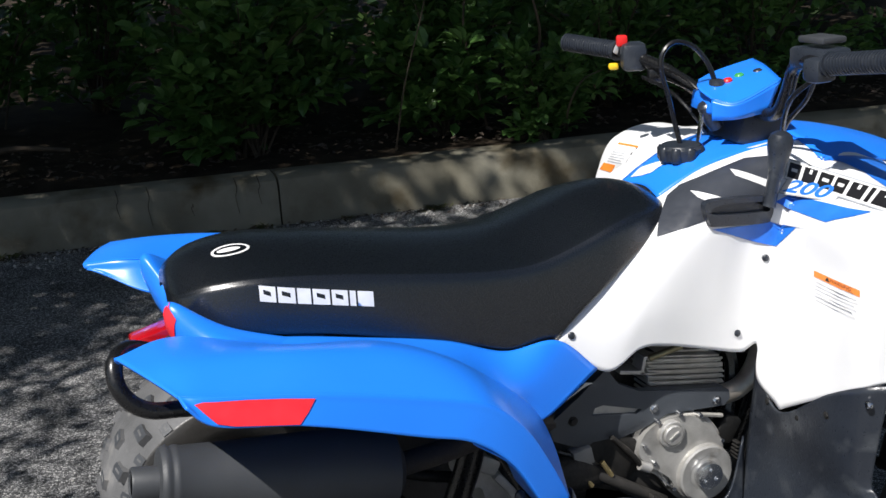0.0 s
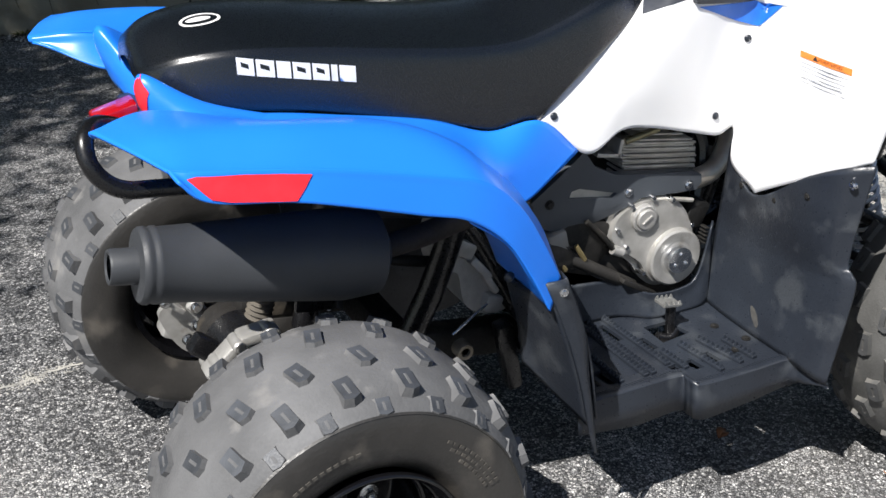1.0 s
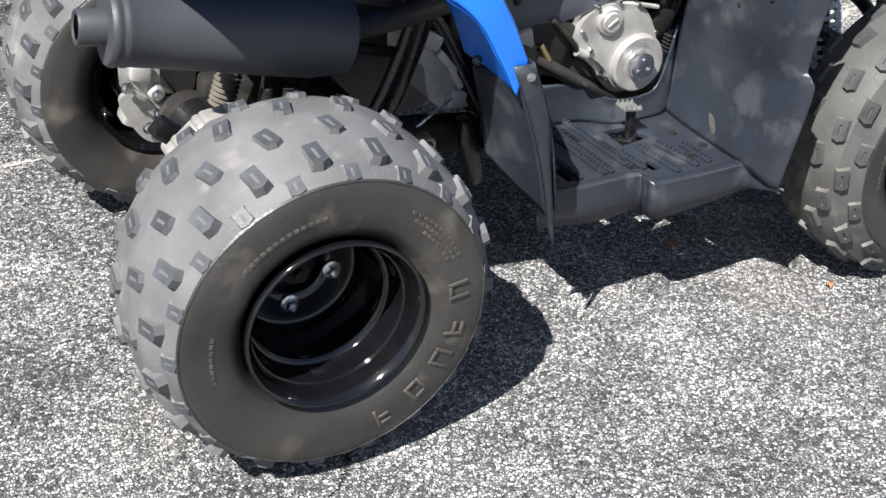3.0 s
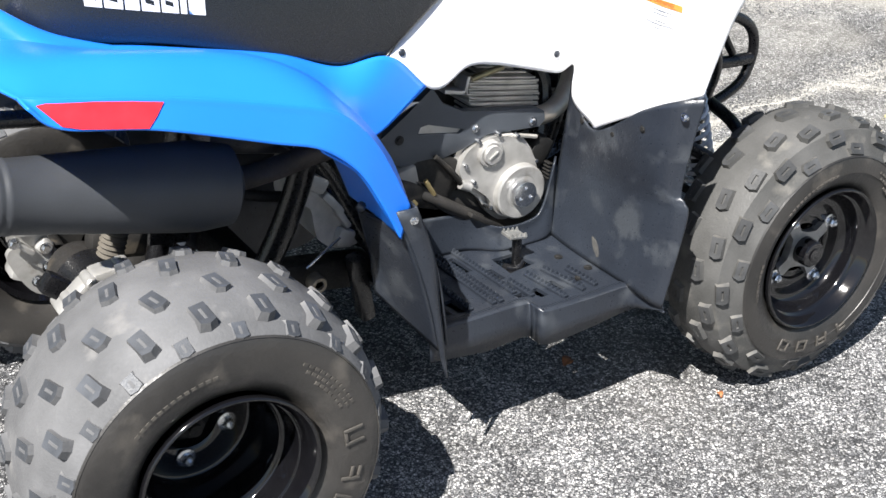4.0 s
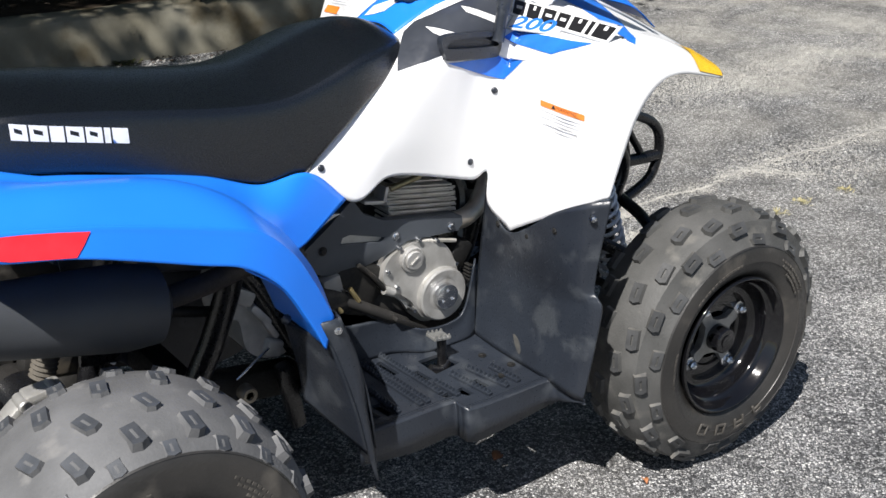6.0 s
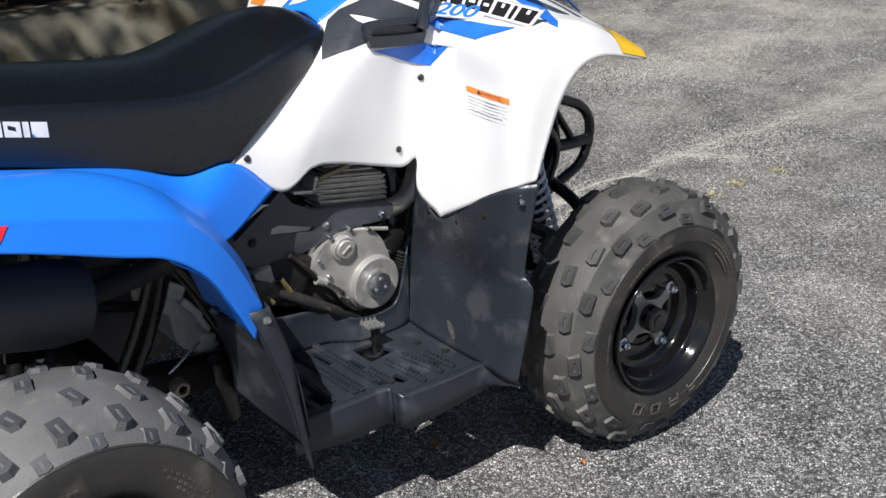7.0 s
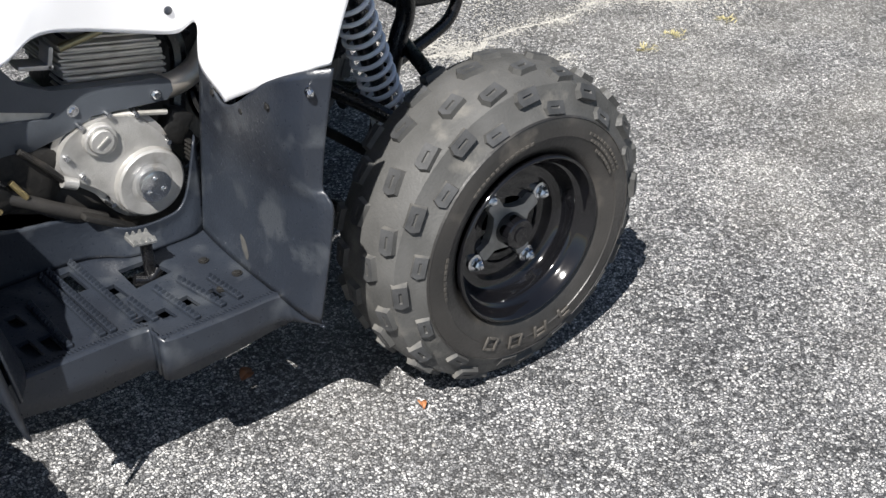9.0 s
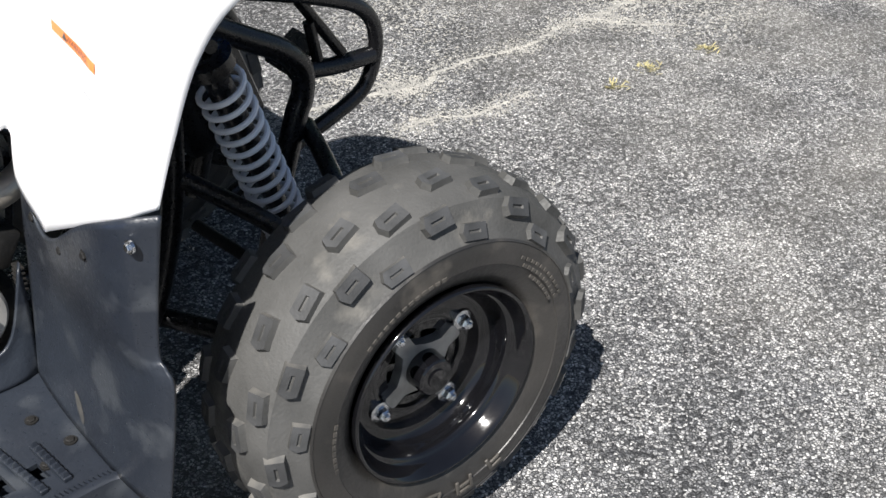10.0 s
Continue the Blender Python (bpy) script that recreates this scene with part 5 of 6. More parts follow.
part("air_box", block((0.22, 0.18, 0.13), pose(0.27, -0.02, 0.55, 0, 12, 0), 0.025), PLASTIC, quad, "black plastic air box")
part("battery_box", block((0.16, 0.16, 0.12), pose(0.02, 0.03, 0.62, 0, 8, 0), 0.02), PLASTIC, quad)
part("carburettor", block((0.08, 0.09, 0.09), pose(0.38, -0.08, 0.47, 0, 0, 10), 0.018), DARK, quad)
part("brake_caliper", block((0.055, 0.05, 0.075), pose(-0.050, 0.195, 0.262, 0, 25, 0), 0.009), ALU, quad, "silver brake caliper")
part("caliper_bracket", plate([(-0.09, 0.285), (-0.045, 0.300), (-0.005, 0.270), (0.012, 0.225), (-0.02, 0.200), (-0.06, 0.215)], xz(0.168), 0.012, 0.02, n=30, back=(0, 1, 0)), ALU, quad)
part("caliper_plate", join(plate([(-0.086, 0.365), (-0.087, 0.313), (-0.072, 0.286), (-0.034, 0.248), (-0.020, 0.256), (-0.024, 0.300), (-0.022, 0.352)], xz(0.160), 0.010, 0.02, back=(0, 1, 0)), block((0.034, 0.02, 0.028), pose(-0.055, 0.156, 0.335, 0, 10, 0), 0.006), block((0.030, 0.02, 0.010), pose(-0.062, 0.156, 0.300, 0, 45, 0), 0.003), block((0.026, 0.02, 0.026), pose(-0.032, 0.156, 0.296, 0, 45, 0), 0.008)), ALU, quad, "cast brake caliper plate")
for x, z in ((-0.080, 0.316), (-0.032, 0.296), (-0.030, 0.256), (-0.002, 0.270), (-0.02, 0.215), (-0.05, 0.235)):
    bolt("bolt", (x, 0.147 if z > 0.29 else 0.157, z), (0, -1, 0), 0.007, 0.006, CHROME, quad)
part("axle_bracket", join(block((0.064, 0.040, 0.020), pose(-0.050, -0.060, 0.313, 0, -41, 0), 0.007), block((0.062, 0.040, 0.022), pose(0.008, -0.060, 0.342, 0, -6, 0), 0.007)), ALU, quad, "bright cast aluminium axle bracket")
for x, z in ((-0.058, 0.312), (-0.026, 0.338), (0.022, 0.348)):
    part("bracket_boss", lathe([(-0.086, 0.0), (-0.086, 0.0075), (-0.083, 0.010), (-0.05, 0.010), (-0.05, 0.0)], 20), ALU, quad, at=Matrix.Translation((x, 0, z)))
part("bearing_carrier", join(lathe([(-0.03, 0.0), (-0.03, 0.040), (-0.02, 0.055), (0.05, 0.055), (0.06, 0.045), (0.06, 0.0)], 36), block((0.10, 0.03, 0.035), pose(-0.045, 0.0, 0.015, 0, 40, 0), 0.008)), TUBE, quad, "black cast axle carrier", at=Matrix.Translation((0.01, 0.02, 0.262)))
for x, z, r in ((0.045, 0.305, 0.014), (-0.015, 0.290, 0.013), (-0.045, 0.245, 0.011)):
    part("carrier_lug", lathe([(-0.045, 0.0), (-0.045, r), (0.03, r), (0.03, 0)], 20), ALU, quad, at=Matrix.Translation((x, 0.035, z)))
part("rear_bumper", tube([(-0.04, -0.19, 0.640), (-0.13, -0.185, 0.650), (-0.172, -0.185, 0.656), (-0.197, -0.182, 0.672), (-0.210, -0.175, 0.697), (-0.206, -0.155, 0.722), (-0.18, -0.12, 0.722), (-0.12, -0.10, 0.69)], 0.0115, 60), TUBE, quad, "black tube rear grab bar")

# front suspension and bumper
for s in (-1, 1):
    part("lower_arm", tube([(0.93, s * 0.10, 0.22), (1.00, s * 0.20, 0.215), (1.085, s * 0.33, 0.222)], 0.013, 20), TUBE, quad)
    part("lower_arm_front", tube([(1.24, s * 0.10, 0.24), (1.16, s * 0.22, 0.232), (1.10, s * 0.33, 0.222)], 0.013, 20), TUBE, quad)
    part("upper_arm", tube([(0.985, s * 0.11, 0.405), (1.04, s * 0.20, 0.372), (1.088, s * 0.31, 0.335)], 0.012, 20), TUBE, quad)
    part("upper_arm_front", tube([(1.185, s * 0.075, 0.400), (1.145, s * 0.19, 0.395), (1.105, s * 0.31, 0.350)], 0.012, 20), TUBE, quad)
    part("spindle", block((0.05, 0.05, 0.17), pose(1.11, s * 0.335, 0.275), 0.012), DARK, quad)
    part("tie_rod", tube([(1.02, s * 0.06, 0.30), (1.05, s * 0.20, 0.285), (1.06, s * 0.32, 0.275)], 0.008, 16), DARK, quad)
    lo, hi = Vector((1.113, s * 0.150, 0.285)), Vector((0.996, s * 0.172, 0.592))
    shock = part("front_shock", tube([lo, hi], 0.013, 8, 14), TUBE, quad, "front shock absorber")
    part("shock_body", tube([lo.lerp(hi, 0.45), hi], 0.016, 8, 16), TUBE, shock)
    ax = (hi - lo).normalized()
    e1 = ax.orthogonal().normalized()
    e2 = ax.cross(e1)
    a, b = lo.lerp(hi, 0.0), lo.lerp(hi, 0.86)
    turns = 14
    pts = [a.lerp(b, i / 260) + (e1 * math.cos(i * turns * 2 * math.pi / 260) + e2 * math.sin(i * turns * 2 * math.pi / 260)) * 0.0285 for i in range(261)]
    part("coil_spring", tube(pts, 0.0038, 300, 8), SPRING, shock, "grey coil spring")
    part("spring_seat", tube([hi.lerp(lo, 0.02), hi.lerp(lo, 0.07)], 0.030, 2, 20), TUBE, shock)
    part("shock_bolt", lathe([(-0.02, 0.0), (-0.02, 0.008), (0.02, 0.008), (0.02, 0.0)], 12), TUBE, shock, at=Matrix.Translation(hi + Vector((0, 0, 0.012))))
    part("front_down_tube", tube([(0.97, s * 0.085, 0.640), (1.045, s * 0.088, 0.582), (1.094, s * 0.090, 0.552), (1.145, s * 0.090, 0.522), (1.172, s * 0.090, 0.490), (1.172, s * 0.090, 0.455), (1.160, s * 0.090, 0.425), (1.13, s * 0.095, 0.34), (1.10, s * 0.10, 0.24)], 0.0155, 60), TUBE, quad)
part("front_bumper", tube([(1.06, -0.070, 0.330), (1.13, -0.060, 0.348), (1.20, -0.053, 0.370), (1.262, -0.053, 0.394), (1.292, -0.053, 0.412), (1.308, -0.053, 0.440), (1.315, -0.053, 0.475), (1.308, -0.053, 0.508), (1.285, -0.053, 0.533), (1.245, -0.053, 0.552), (1.18, -0.056, 0.575), (1.10, -0.060, 0.60)], 0.0105, 80), TUBE, quad, "black tube front bumper")
part("bumper_bar", tube([(1.180, -0.056, 0.470), (1.24, -0.054, 0.460), (1.308, -0.053, 0.458)], 0.0125, 12, 12), TUBE, quad)
for pts, r in (([(1.196, -0.053, 0.562), (1.259, -0.053, 0.474)], 0.008), ([(1.209, -0.053, 0.530), (1.221, -0.053, 0.475)], 0.008)):
    part("gusset_bar", tube(pts, r, 6, 10), TUBE, quad)
part("bumper_plate", plate([(1.185, -0.045), (1.225, -0.050), (1.225, 0.010), (1.185, 0.020)], lambda u, v: Vector((u, v, 0.455 + 0.9 * (u - 1.185))), 0.006, 0.03, back=(0, 0, 1)), TUBE, quad, "black steel bumper plate")
part("front_frame_box", block((0.12, 0.20, 0.16), pose(1.04, 0, 0.50, 0, -20, 0), 0.02), TUBE, quad)
part("radiator_duct", block((0.10, 0.18, 0.20), pose(0.93, 0, 0.60, 0, 10, 0), 0.02), PLASTIC, quad)

# tail
dk = [(0.08, -0.138, 0.688), (-0.05, -0.118, 0.718), (-0.085, -0.090, 0.728), (-0.084, -0.050, 0.718), (-0.076, 0.0, 0.708)]
tr = [(0.08, -0.154, 0.692), (-0.05, -0.148, 0.735), (-0.121, -0.124, 0.777), (-0.108, -0.080, 0.738), (-0.085, 0.0, 0.712)]
ml = [(0.08, -0.174, 0.690), (-0.05, -0.171, 0.730), (-0.129, -0.139, 0.760), (-0.116, -0.088, 0.722), (-0.092, 0.0, 0.703)]
br = [(0.08, -0.200, 0.690), (-0.05, -0.198, 0.728), (-0.112, -0.150, 0.706), (-0.112, -0.086, 0.694), (-0.100, 0.0, 0.690)]
tail_rows = [t + mirrored(reversed(t[:-1])) for t in (dk, tr, ml, br)]
thicken(part("tail_panel", sheet(tail_rows, 60, 16), BLUE, quad, "blue plastic tail panel"), 0.003, 0)
lens = block((0.060, 0.046, 0.040), Matrix(), 0.005)
for v in lens.verts:
    f = 0.5 - v.co.x / 0.060
    v.co = Vector((-0.143 + v.co.x, v.co.y * (1 - 0.08 * f), 0.6895 - 0.005 * f + v.co.z * (1 - 0.46 * f)))
part("tail_light", lens, REDLENS, quad, "red tail light")
part("tail_light_base", block((0.05, 0.13, 0.02), pose(-0.10, 0, 0.690, 0, -10, 0), 0.004), PLASTIC, quad)

# steering
BAR = [(0.722, 0.385, 0.996), (0.768, 0.275, 0.987), (0.800, 0.170, 0.965), (0.826, 0.085, 0.930), (0.836, 0.035, 0.915), (0.840, -0.035, 0.915), (0.844, -0.100, 0.918), (0.843, -0.130, 0.955), (0.838, -0.155, 0.998), (0.826, -0.200, 1.014), (0.815, -0.260, 1.016), (0.826, -0.385, 1.034)]
part("handlebar", tube(BAR, 0.011, 110), TUBE, quad, "black handlebar")
for p, q in (((0.720, 0.390, 0.997), (0.768, 0.275, 0.988)), ((0.827, -0.400, 1.036), (0.815, -0.270, 1.018))):
    P, Q = Vector(p), Vector(q)
    ax = (Q - P).normalized()
    prof = []
    n = 22
    L = (Q - P).length
    for k in range(n):
        prof += [(L * k / n, 0.0165), (L * (k + 0.55) / n, 0.0165), (L * (k + 0.6) / n, 0.0152), (L * (k + 0.95) / n, 0.0152)]
    prof = [(0.0, 0.0), (0.0, 0.012)] + [(0.004, 0.0165)] + prof[4:] + [(L, 0.019), (L + 0.004, 0.019), (L + 0.004, 0.0)]
    part("grip", lathe(prof, 24, "z"), PLASTIC, quad, "ribbed black rubber grip", at=Matrix.Translation(P) @ ax.to_track_quat("Z", "Y").to_matrix().to_4x4())
switch = part("switch_housing", block((0.045, 0.050, 0.050), pose(0.780, 0.235, 0.980, 0, 0, -22), 0.010), PLASTIC, quad, "black handlebar switch housing")
part("kill_switch", block((0.020, 0.016, 0.020), pose(0.764, 0.248, 1.008, 0, 0, -22), 0.004), REDKEY, switch, "red rocker switch")
part("switch_lever", block((0.012, 0.008, 0.032), pose(0.766, 0.262, 0.998, 0, 24, -22), 0.003), surf("grey_lever", (0.42, 0.42, 0.43), None, 30, (0.35, 0.5)), switch, "grey thumb lever")
part("starter_button", block((0.018, 0.014, 0.012), pose(0.752, 0.258, 0.962, 0, 0, -22), 0.004), YELLOWKEY, switch, "yellow starter button")
part("brake_clamp", block((0.035, 0.022, 0.026), pose(0.800, 0.185, 0.950, 0, 0, -20), 0.006), TUBE, quad)
for pts, r in (([(0.790, 0.20, 0.952), (0.80, 0.13, 0.945), (0.815, 0.06, 0.925), (0.83, 0.02, 0.88)], 0.003), ([(0.792, 0.21, 0.962), (0.790, 0.12, 0.965), (0.800, 0.05, 0.940), (0.84, 0.01, 0.86)], 0.003), ([(0.785, 0.21, 0.945), (0.778, 0.11, 0.935), (0.79, 0.05, 0.90), (0.84, 0.03, 0.82)], 0.0035),
               ([(0.81, -0.25, 1.0), (0.80, -0.20, 0.96), (0.83, -0.14, 0.90), (0.86, -0.10, 0.84)], 0.004), ([(0.83, -0.22, 1.0), (0.85, -0.17, 0.95), (0.85, -0.12, 0.90), (0.87, -0.08, 0.83)], 0.004)):
    part("control_cable", tube(pts, r, 30, 8), TUBE, quad, "thin black control cable")
master = part("master_cylinder", block((0.055, 0.075, 0.032), pose(0.845, -0.205, 1.018, 0, 0, 4), 0.006), PLASTIC, quad, "black brake master cylinder")
part("reservoir_lid", block((0.045, 0.055, 0.010), pose(0.848, -0.205, 1.045, 0, 0, 4), 0.003), MUFF, master, "grey reservoir lid")
part("brake_lever", tube([(0.858, -0.225, 1.010), (0.895, -0.26, 1.005), (0.893, -0.33, 1.012), (0.878, -0.385, 1.020)], 0.0065, 24, 10), TUBE, quad, "black brake lever")
part("throttle_housing", block((0.040, 0.036, 0.036), pose(0.812, -0.248, 1.008, 0, 0, 6), 0.009), PLASTIC, quad, "black thumb throttle housing")
part("steering_column", tube([(0.838, 0, 0.915), (0.875, 0, 0.80), (0.96, 0, 0.45)], 0.024, 20), TUBE, quad)
for s in (-1, 1):
    part("bar_clamp", block((0.045, 0.022, 0.045), pose(0.838, s * 0.035, 0.912), 0.006), TUBE, quad)
part("column_cover", block((0.09, 0.12, 0.07), pose(0.855, 0, 0.885, 0, 18, 0), 0.015), PLASTIC, quad, "black column cover")
POD = [[(0.764, -0.046, 0.908), (0.795, -0.072, 0.911), (0.844, -0.080, 0.918)],
       [(0.764, -0.044, 0.942), (0.792, -0.073, 0.938), (0.868, -0.080, 0.968)],
       [(0.766, 0.000, 0.954), (0.822, 0.000, 0.963), (0.895, 0.000, 0.978)],
       [(0.800, 0.050, 0.957), (0.845, 0.062, 0.967), (0.914, 0.062, 0.980)],
       [(0.800, 0.050, 0.915), (0.850, 0.065, 0.915), (0.900, 0.065, 0.930)]]
POD = [POD[0], [between(a, b, 0.90) for a, b in zip(POD[0], POD[1])], POD[1], [between(a, b, 0.12) for a, b in zip(POD[1], POD[2])], POD[2], [between(a, b, 0.88) for a, b in zip(POD[2], POD[3])], POD[3],
       [between(a, b, 0.12) for a, b in zip(POD[3], POD[4])], POD[4]]
pod = thicken(part("handlebar_pod", sheet(POD, 20, 28), BLUE, quad, "blue plastic handlebar pod"), 0.004, 0)
part("pod_front", block((0.012, 0.150, 0.045), pose(0.876, -0.008, 0.945, 0, 14, -18), 0.005), BLUE, pod)
part("pod_rear", block((0.012, 0.080, 0.030), pose(0.780, 0.005, 0.930, 0, 10, -10), 0.005), BLUE, pod)
for x, y, z, m in ((0.817, -0.008, 0.9615, REDKEY), (0.842, -0.004, 0.9665, GREENKEY), (0.872, -0.012, 0.9715, PLASTIC)):
    part("indicator_lamp", lathe([(-0.004, 0.0085), (0.002, 0.0085), (0.0045, 0.006), (0.005, 0.0)], 20, "z"), m, pod, at=Matrix.Translation((x, y, z)) @ Matrix.Rotation(radians(-14), 4, "Y"))
part("ignition_switch", lathe([(-0.045, 0.012), (-0.03, 0.014), (0.0, 0.014), (0.004, 0.010), (0.005, 0.0)], 24, "z"), PLASTIC, quad, "black ignition switch", at=pose(0.772, -0.012, 0.928, 0, -30, 0))
part("key_tag", block((0.004, 0.010, 0.055), pose(0.764, -0.012, 0.895, 0, 8, 0), 0.001), CHROME, quad, "small metal key on a tag")
cap = part("fuel_cap", lathe([(0.0, 0.026), (0.004, 0.034), (0.022, 0.036), (0.028, 0.031), (0.030, 0.0)], 48, "z"), PLASTIC, quad, "black lobed fuel cap", at=Matrix.Translation((0.735, 0, 0.838)))
for k in range(8):
    a = 2 * math.pi * k / 8
    part("cap_lobe", lathe([(0.002, 0.008), (0.005, 0.010), (0.022, 0.010), (0.026, 0.007), (0.026, 0.0)], 14, "z"), PLASTIC, cap, at=Matrix.Translation((0.0295 * math.cos(a), 0.0295 * math.sin(a), 0)))
part("vent_hose", tube([(0.735, 0, 0.862), (0.724, 0.0, 0.90), (0.712, 0.0, 0.945), (0.698, 0.0, 0.992), (0.703, 0.0, 1.020), (0.725, 0.0, 1.033), (0.758, 0.0, 1.022), (0.785, 0.0, 0.992), (0.798, -0.004, 0.958)], 0.0042, 60, 8), TUBE, quad, "thin black vent hose")
part("hose_grommet", lathe([(-0.004, 0.013), (0.004, 0.012), (0.006, 0.006), (0.006, 0.0)], 20, "z"), PLASTIC, quad, at=Matrix.Translation((0.798, -0.006, 0.961)))
lever = part("gear_lever", tube([(0.788, -0.168, 0.790), (0.797, -0.166, 0.825), (0.803, -0.165, 0.860)], 0.0105, 12, 14), PLASTIC, quad, "black gear lever")
part("lever_knob", lathe([(-0.035, 0.0115), (-0.015, 0.0135), (0.008, 0.0185), (0.022, 0.0195), (0.032, 0.0165), (0.037, 0.009), (0.038, 0.0)], 28, "z"), PLASTIC, lever, "black ball-ended knob", at=pose(0.806, -0.165, 0.868, 0, 8, 0))
gate = [(0.676, 0.803), (0.684, 0.778), (0.694, 0.771), (0.782, 0.764), (0.794, 0.770), (0.798, 0.782), (0.796, 0.797), (0.786, 0.806), (0.720, 0.812), (0.684, 0.812)]
part("gear_gate", plate(gate, xz(-0.167), 0.014, 0.012, [[(0.692, 0.801), (0.694, 0.790), (0.784, 0.782), (0.788, 0.790), (0.782, 0.798), (0.720, 0.804)]], n=44, back=(0, 1, 0)), PLASTIC, quad, "black gear gate")
part("gate_slot", plate(gate, xz(-0.157), 0.004, 0.02, n=30, back=(0, 1, 0)), PLASTIC, quad)

# ---- decals, laid on the surfaces ----
from mathutils.bvhtree import BVHTree


class Decals:
    """Lays flat outlines on a surface, seen along a direction d; u runs to the right and v up."""

    def __init__(self, bm, d, lift):
        bm.normal_update()
        self.tree = BVHTree.FromBMesh(bm)
        bm.free()
        self.d = Vector(d).normalized()
        self.r = self.d.cross(Vector((0, 0, 1))).normalized()
        self.u = self.r.cross(self.d)
        self.lift = lift
        self.flat = None

    def place(self, u, v, lift=0.0):
        o = self.r * u + self.u * v - self.d * 2
        co, nrm, *_ = self.tree.ray_cast(o, self.d)
        if co is None:
            co, nrm, *_ = self.tree.find_nearest(o + self.d * 2.6)
        if nrm.dot(self.d) > 0:
            nrm = -nrm
        if self.flat:
            a, b, c = self.flat
            gap = co.dot(self.d) - (a + b * u + c * v)
            if gap > 0:
                return co - self.d * (gap + self.lift + lift)
        return co + nrm * (self.lift + lift)

    def uv(self, p):
        p = Vector(p)
        return p.dot(self.r), p.dot(self.u)

    def lay(self, name, outline, mat, label="", parent=None, lift=0.0, res=0.006, holes=(), n=None):
        bm = plate(outline, lambda u, v: self.place(u, v, lift), 0.0, res, holes, n)
        return part(name, bm, mat, parent or quad, label)

    def letter(self, name, text, origin, along, size, mat, shear=0.0, label="", lift=0.0, parent=None, squash=1.0, bold=0.0):
        cu = bpy.data.curves.new("lettering", "FONT")
        cu.body, cu.size, cu.shear, cu.offset = text, size, shear, bold * size
        ob = bpy.data.objects.new("lettering", cu)
        me = ob.to_mesh()
        bm = bmesh.new()
        bm.from_mesh(me)
        ob.to_mesh_clear()
        bpy.data.objects.remove(ob)
        bpy.data.curves.remove(cu)
        for _ in range(3):
            bmesh.ops.triangulate(bm, faces=bm.faces)
            bmesh.ops.subdivide_edges(bm, edges=[e for e in bm.edges if e.calc_length() > size * 0.12], cuts=1)
        a = Vector(along).normalized()
        b = Vector((-a.y, a.x)) * squash
        for vert in bm.verts:
            q = Vector(origin) + a * vert.co.x + b * vert.co.y
            vert.co = self.place(q.x, q.y, lift)
        return part(name, bm, mat, parent or quad, label, False)


shell = Decals(join(sheet(SHELL, 130, 60), sheet(HOOD, 24, 24), sheet(TANK, 24, 12)), (0.593, 0.698, -0.404), 0.0026)
shell.lay("grey_decal", [(0.556, 0.886), (0.572, 0.905), (0.600, 0.917), (0.636, 0.938), (0.666, 0.956), (0.700, 0.962), (0.727, 0.960), (0.723, 0.921), (0.715, 0.890), (0.680, 0.878), (0.647, 0.864), (0.632, 0.850), (0.595, 0.830), (0.553, 0.812), (0.551, 0.844)], GREYINK, "dark grey decal")
shell.lay("white_slash", [(0.593, 0.892), (0.606, 0.890), (0.664, 0.879), (0.638, 0.868), (0.606, 0.880)], PALEINK, lift=0.0008)
shell.lay("white_slash", [(0.647, 0.933), (0.661, 0.931), (0.719, 0.917), (0.704, 0.909), (0.656, 0.922)], PALEINK, lift=0.0008)
shell.lay("blue_patch", [(0.630, 0.832), (0.709, 0.858), (0.755, 0.846), (0.725, 0.821)], BLUEINK, "blue decal patch")
shell.lay("silver_edge", [(0.709, 0.858), (0.769, 0.841), (0.755, 0.846)], SILVERINK, lift=0.0003)
shell.lay("silver_field", [(0.729, 0.963), (0.770, 0.966), (0.803, 0.960), (0.845, 0.930), (0.886, 0.893), (0.912, 0.862), (0.880, 0.846), (0.862, 0.860), (0.834, 0.862), (0.737, 0.896)], PALEINK, "pale decal field")
shell.lay("blue_band", [(0.717, 0.888), (0.739, 0.902), (0.785, 0.882), (0.828, 0.866), (0.860, 0.858), (0.834, 0.851), (0.799, 0.846)], BLUEINK, "blue decal band", lift=0.0004)
shell.lay("blue_edge", [(0.770, 0.966), (0.804, 0.972), (0.870, 0.975), (0.905, 0.920), (0.926, 0.866), (0.924, 0.853), (0.914, 0.860), (0.886, 0.899), (0.845, 0.936), (0.803, 0.962)], BLUEINK, "blue decal edge", lift=0.0004)
brow = Decals(join(sheet(SHELL, 130, 60), sheet(HOOD, 24, 24)), (0.639, 0.733, -0.234), 0.0026)
# seven slanting bars of the model mark on a silver-edged plate, the number below it
def quad_field(*corners):
    """Maps s along and t up between four points on the panel: lower left, lower right, upper right, upper left."""
    a, b, c, d = [Vector(brow.uv(p)) for p in corners]
    return lambda s, t: tuple(a.lerp(b, s).lerp(d.lerp(c, s), t))


corners = [Vector(p) for p in ((0.832, -0.147, 0.823), (0.857, -0.352, 0.818), (0.907, -0.318, 0.824), (0.846, -0.134, 0.845))]
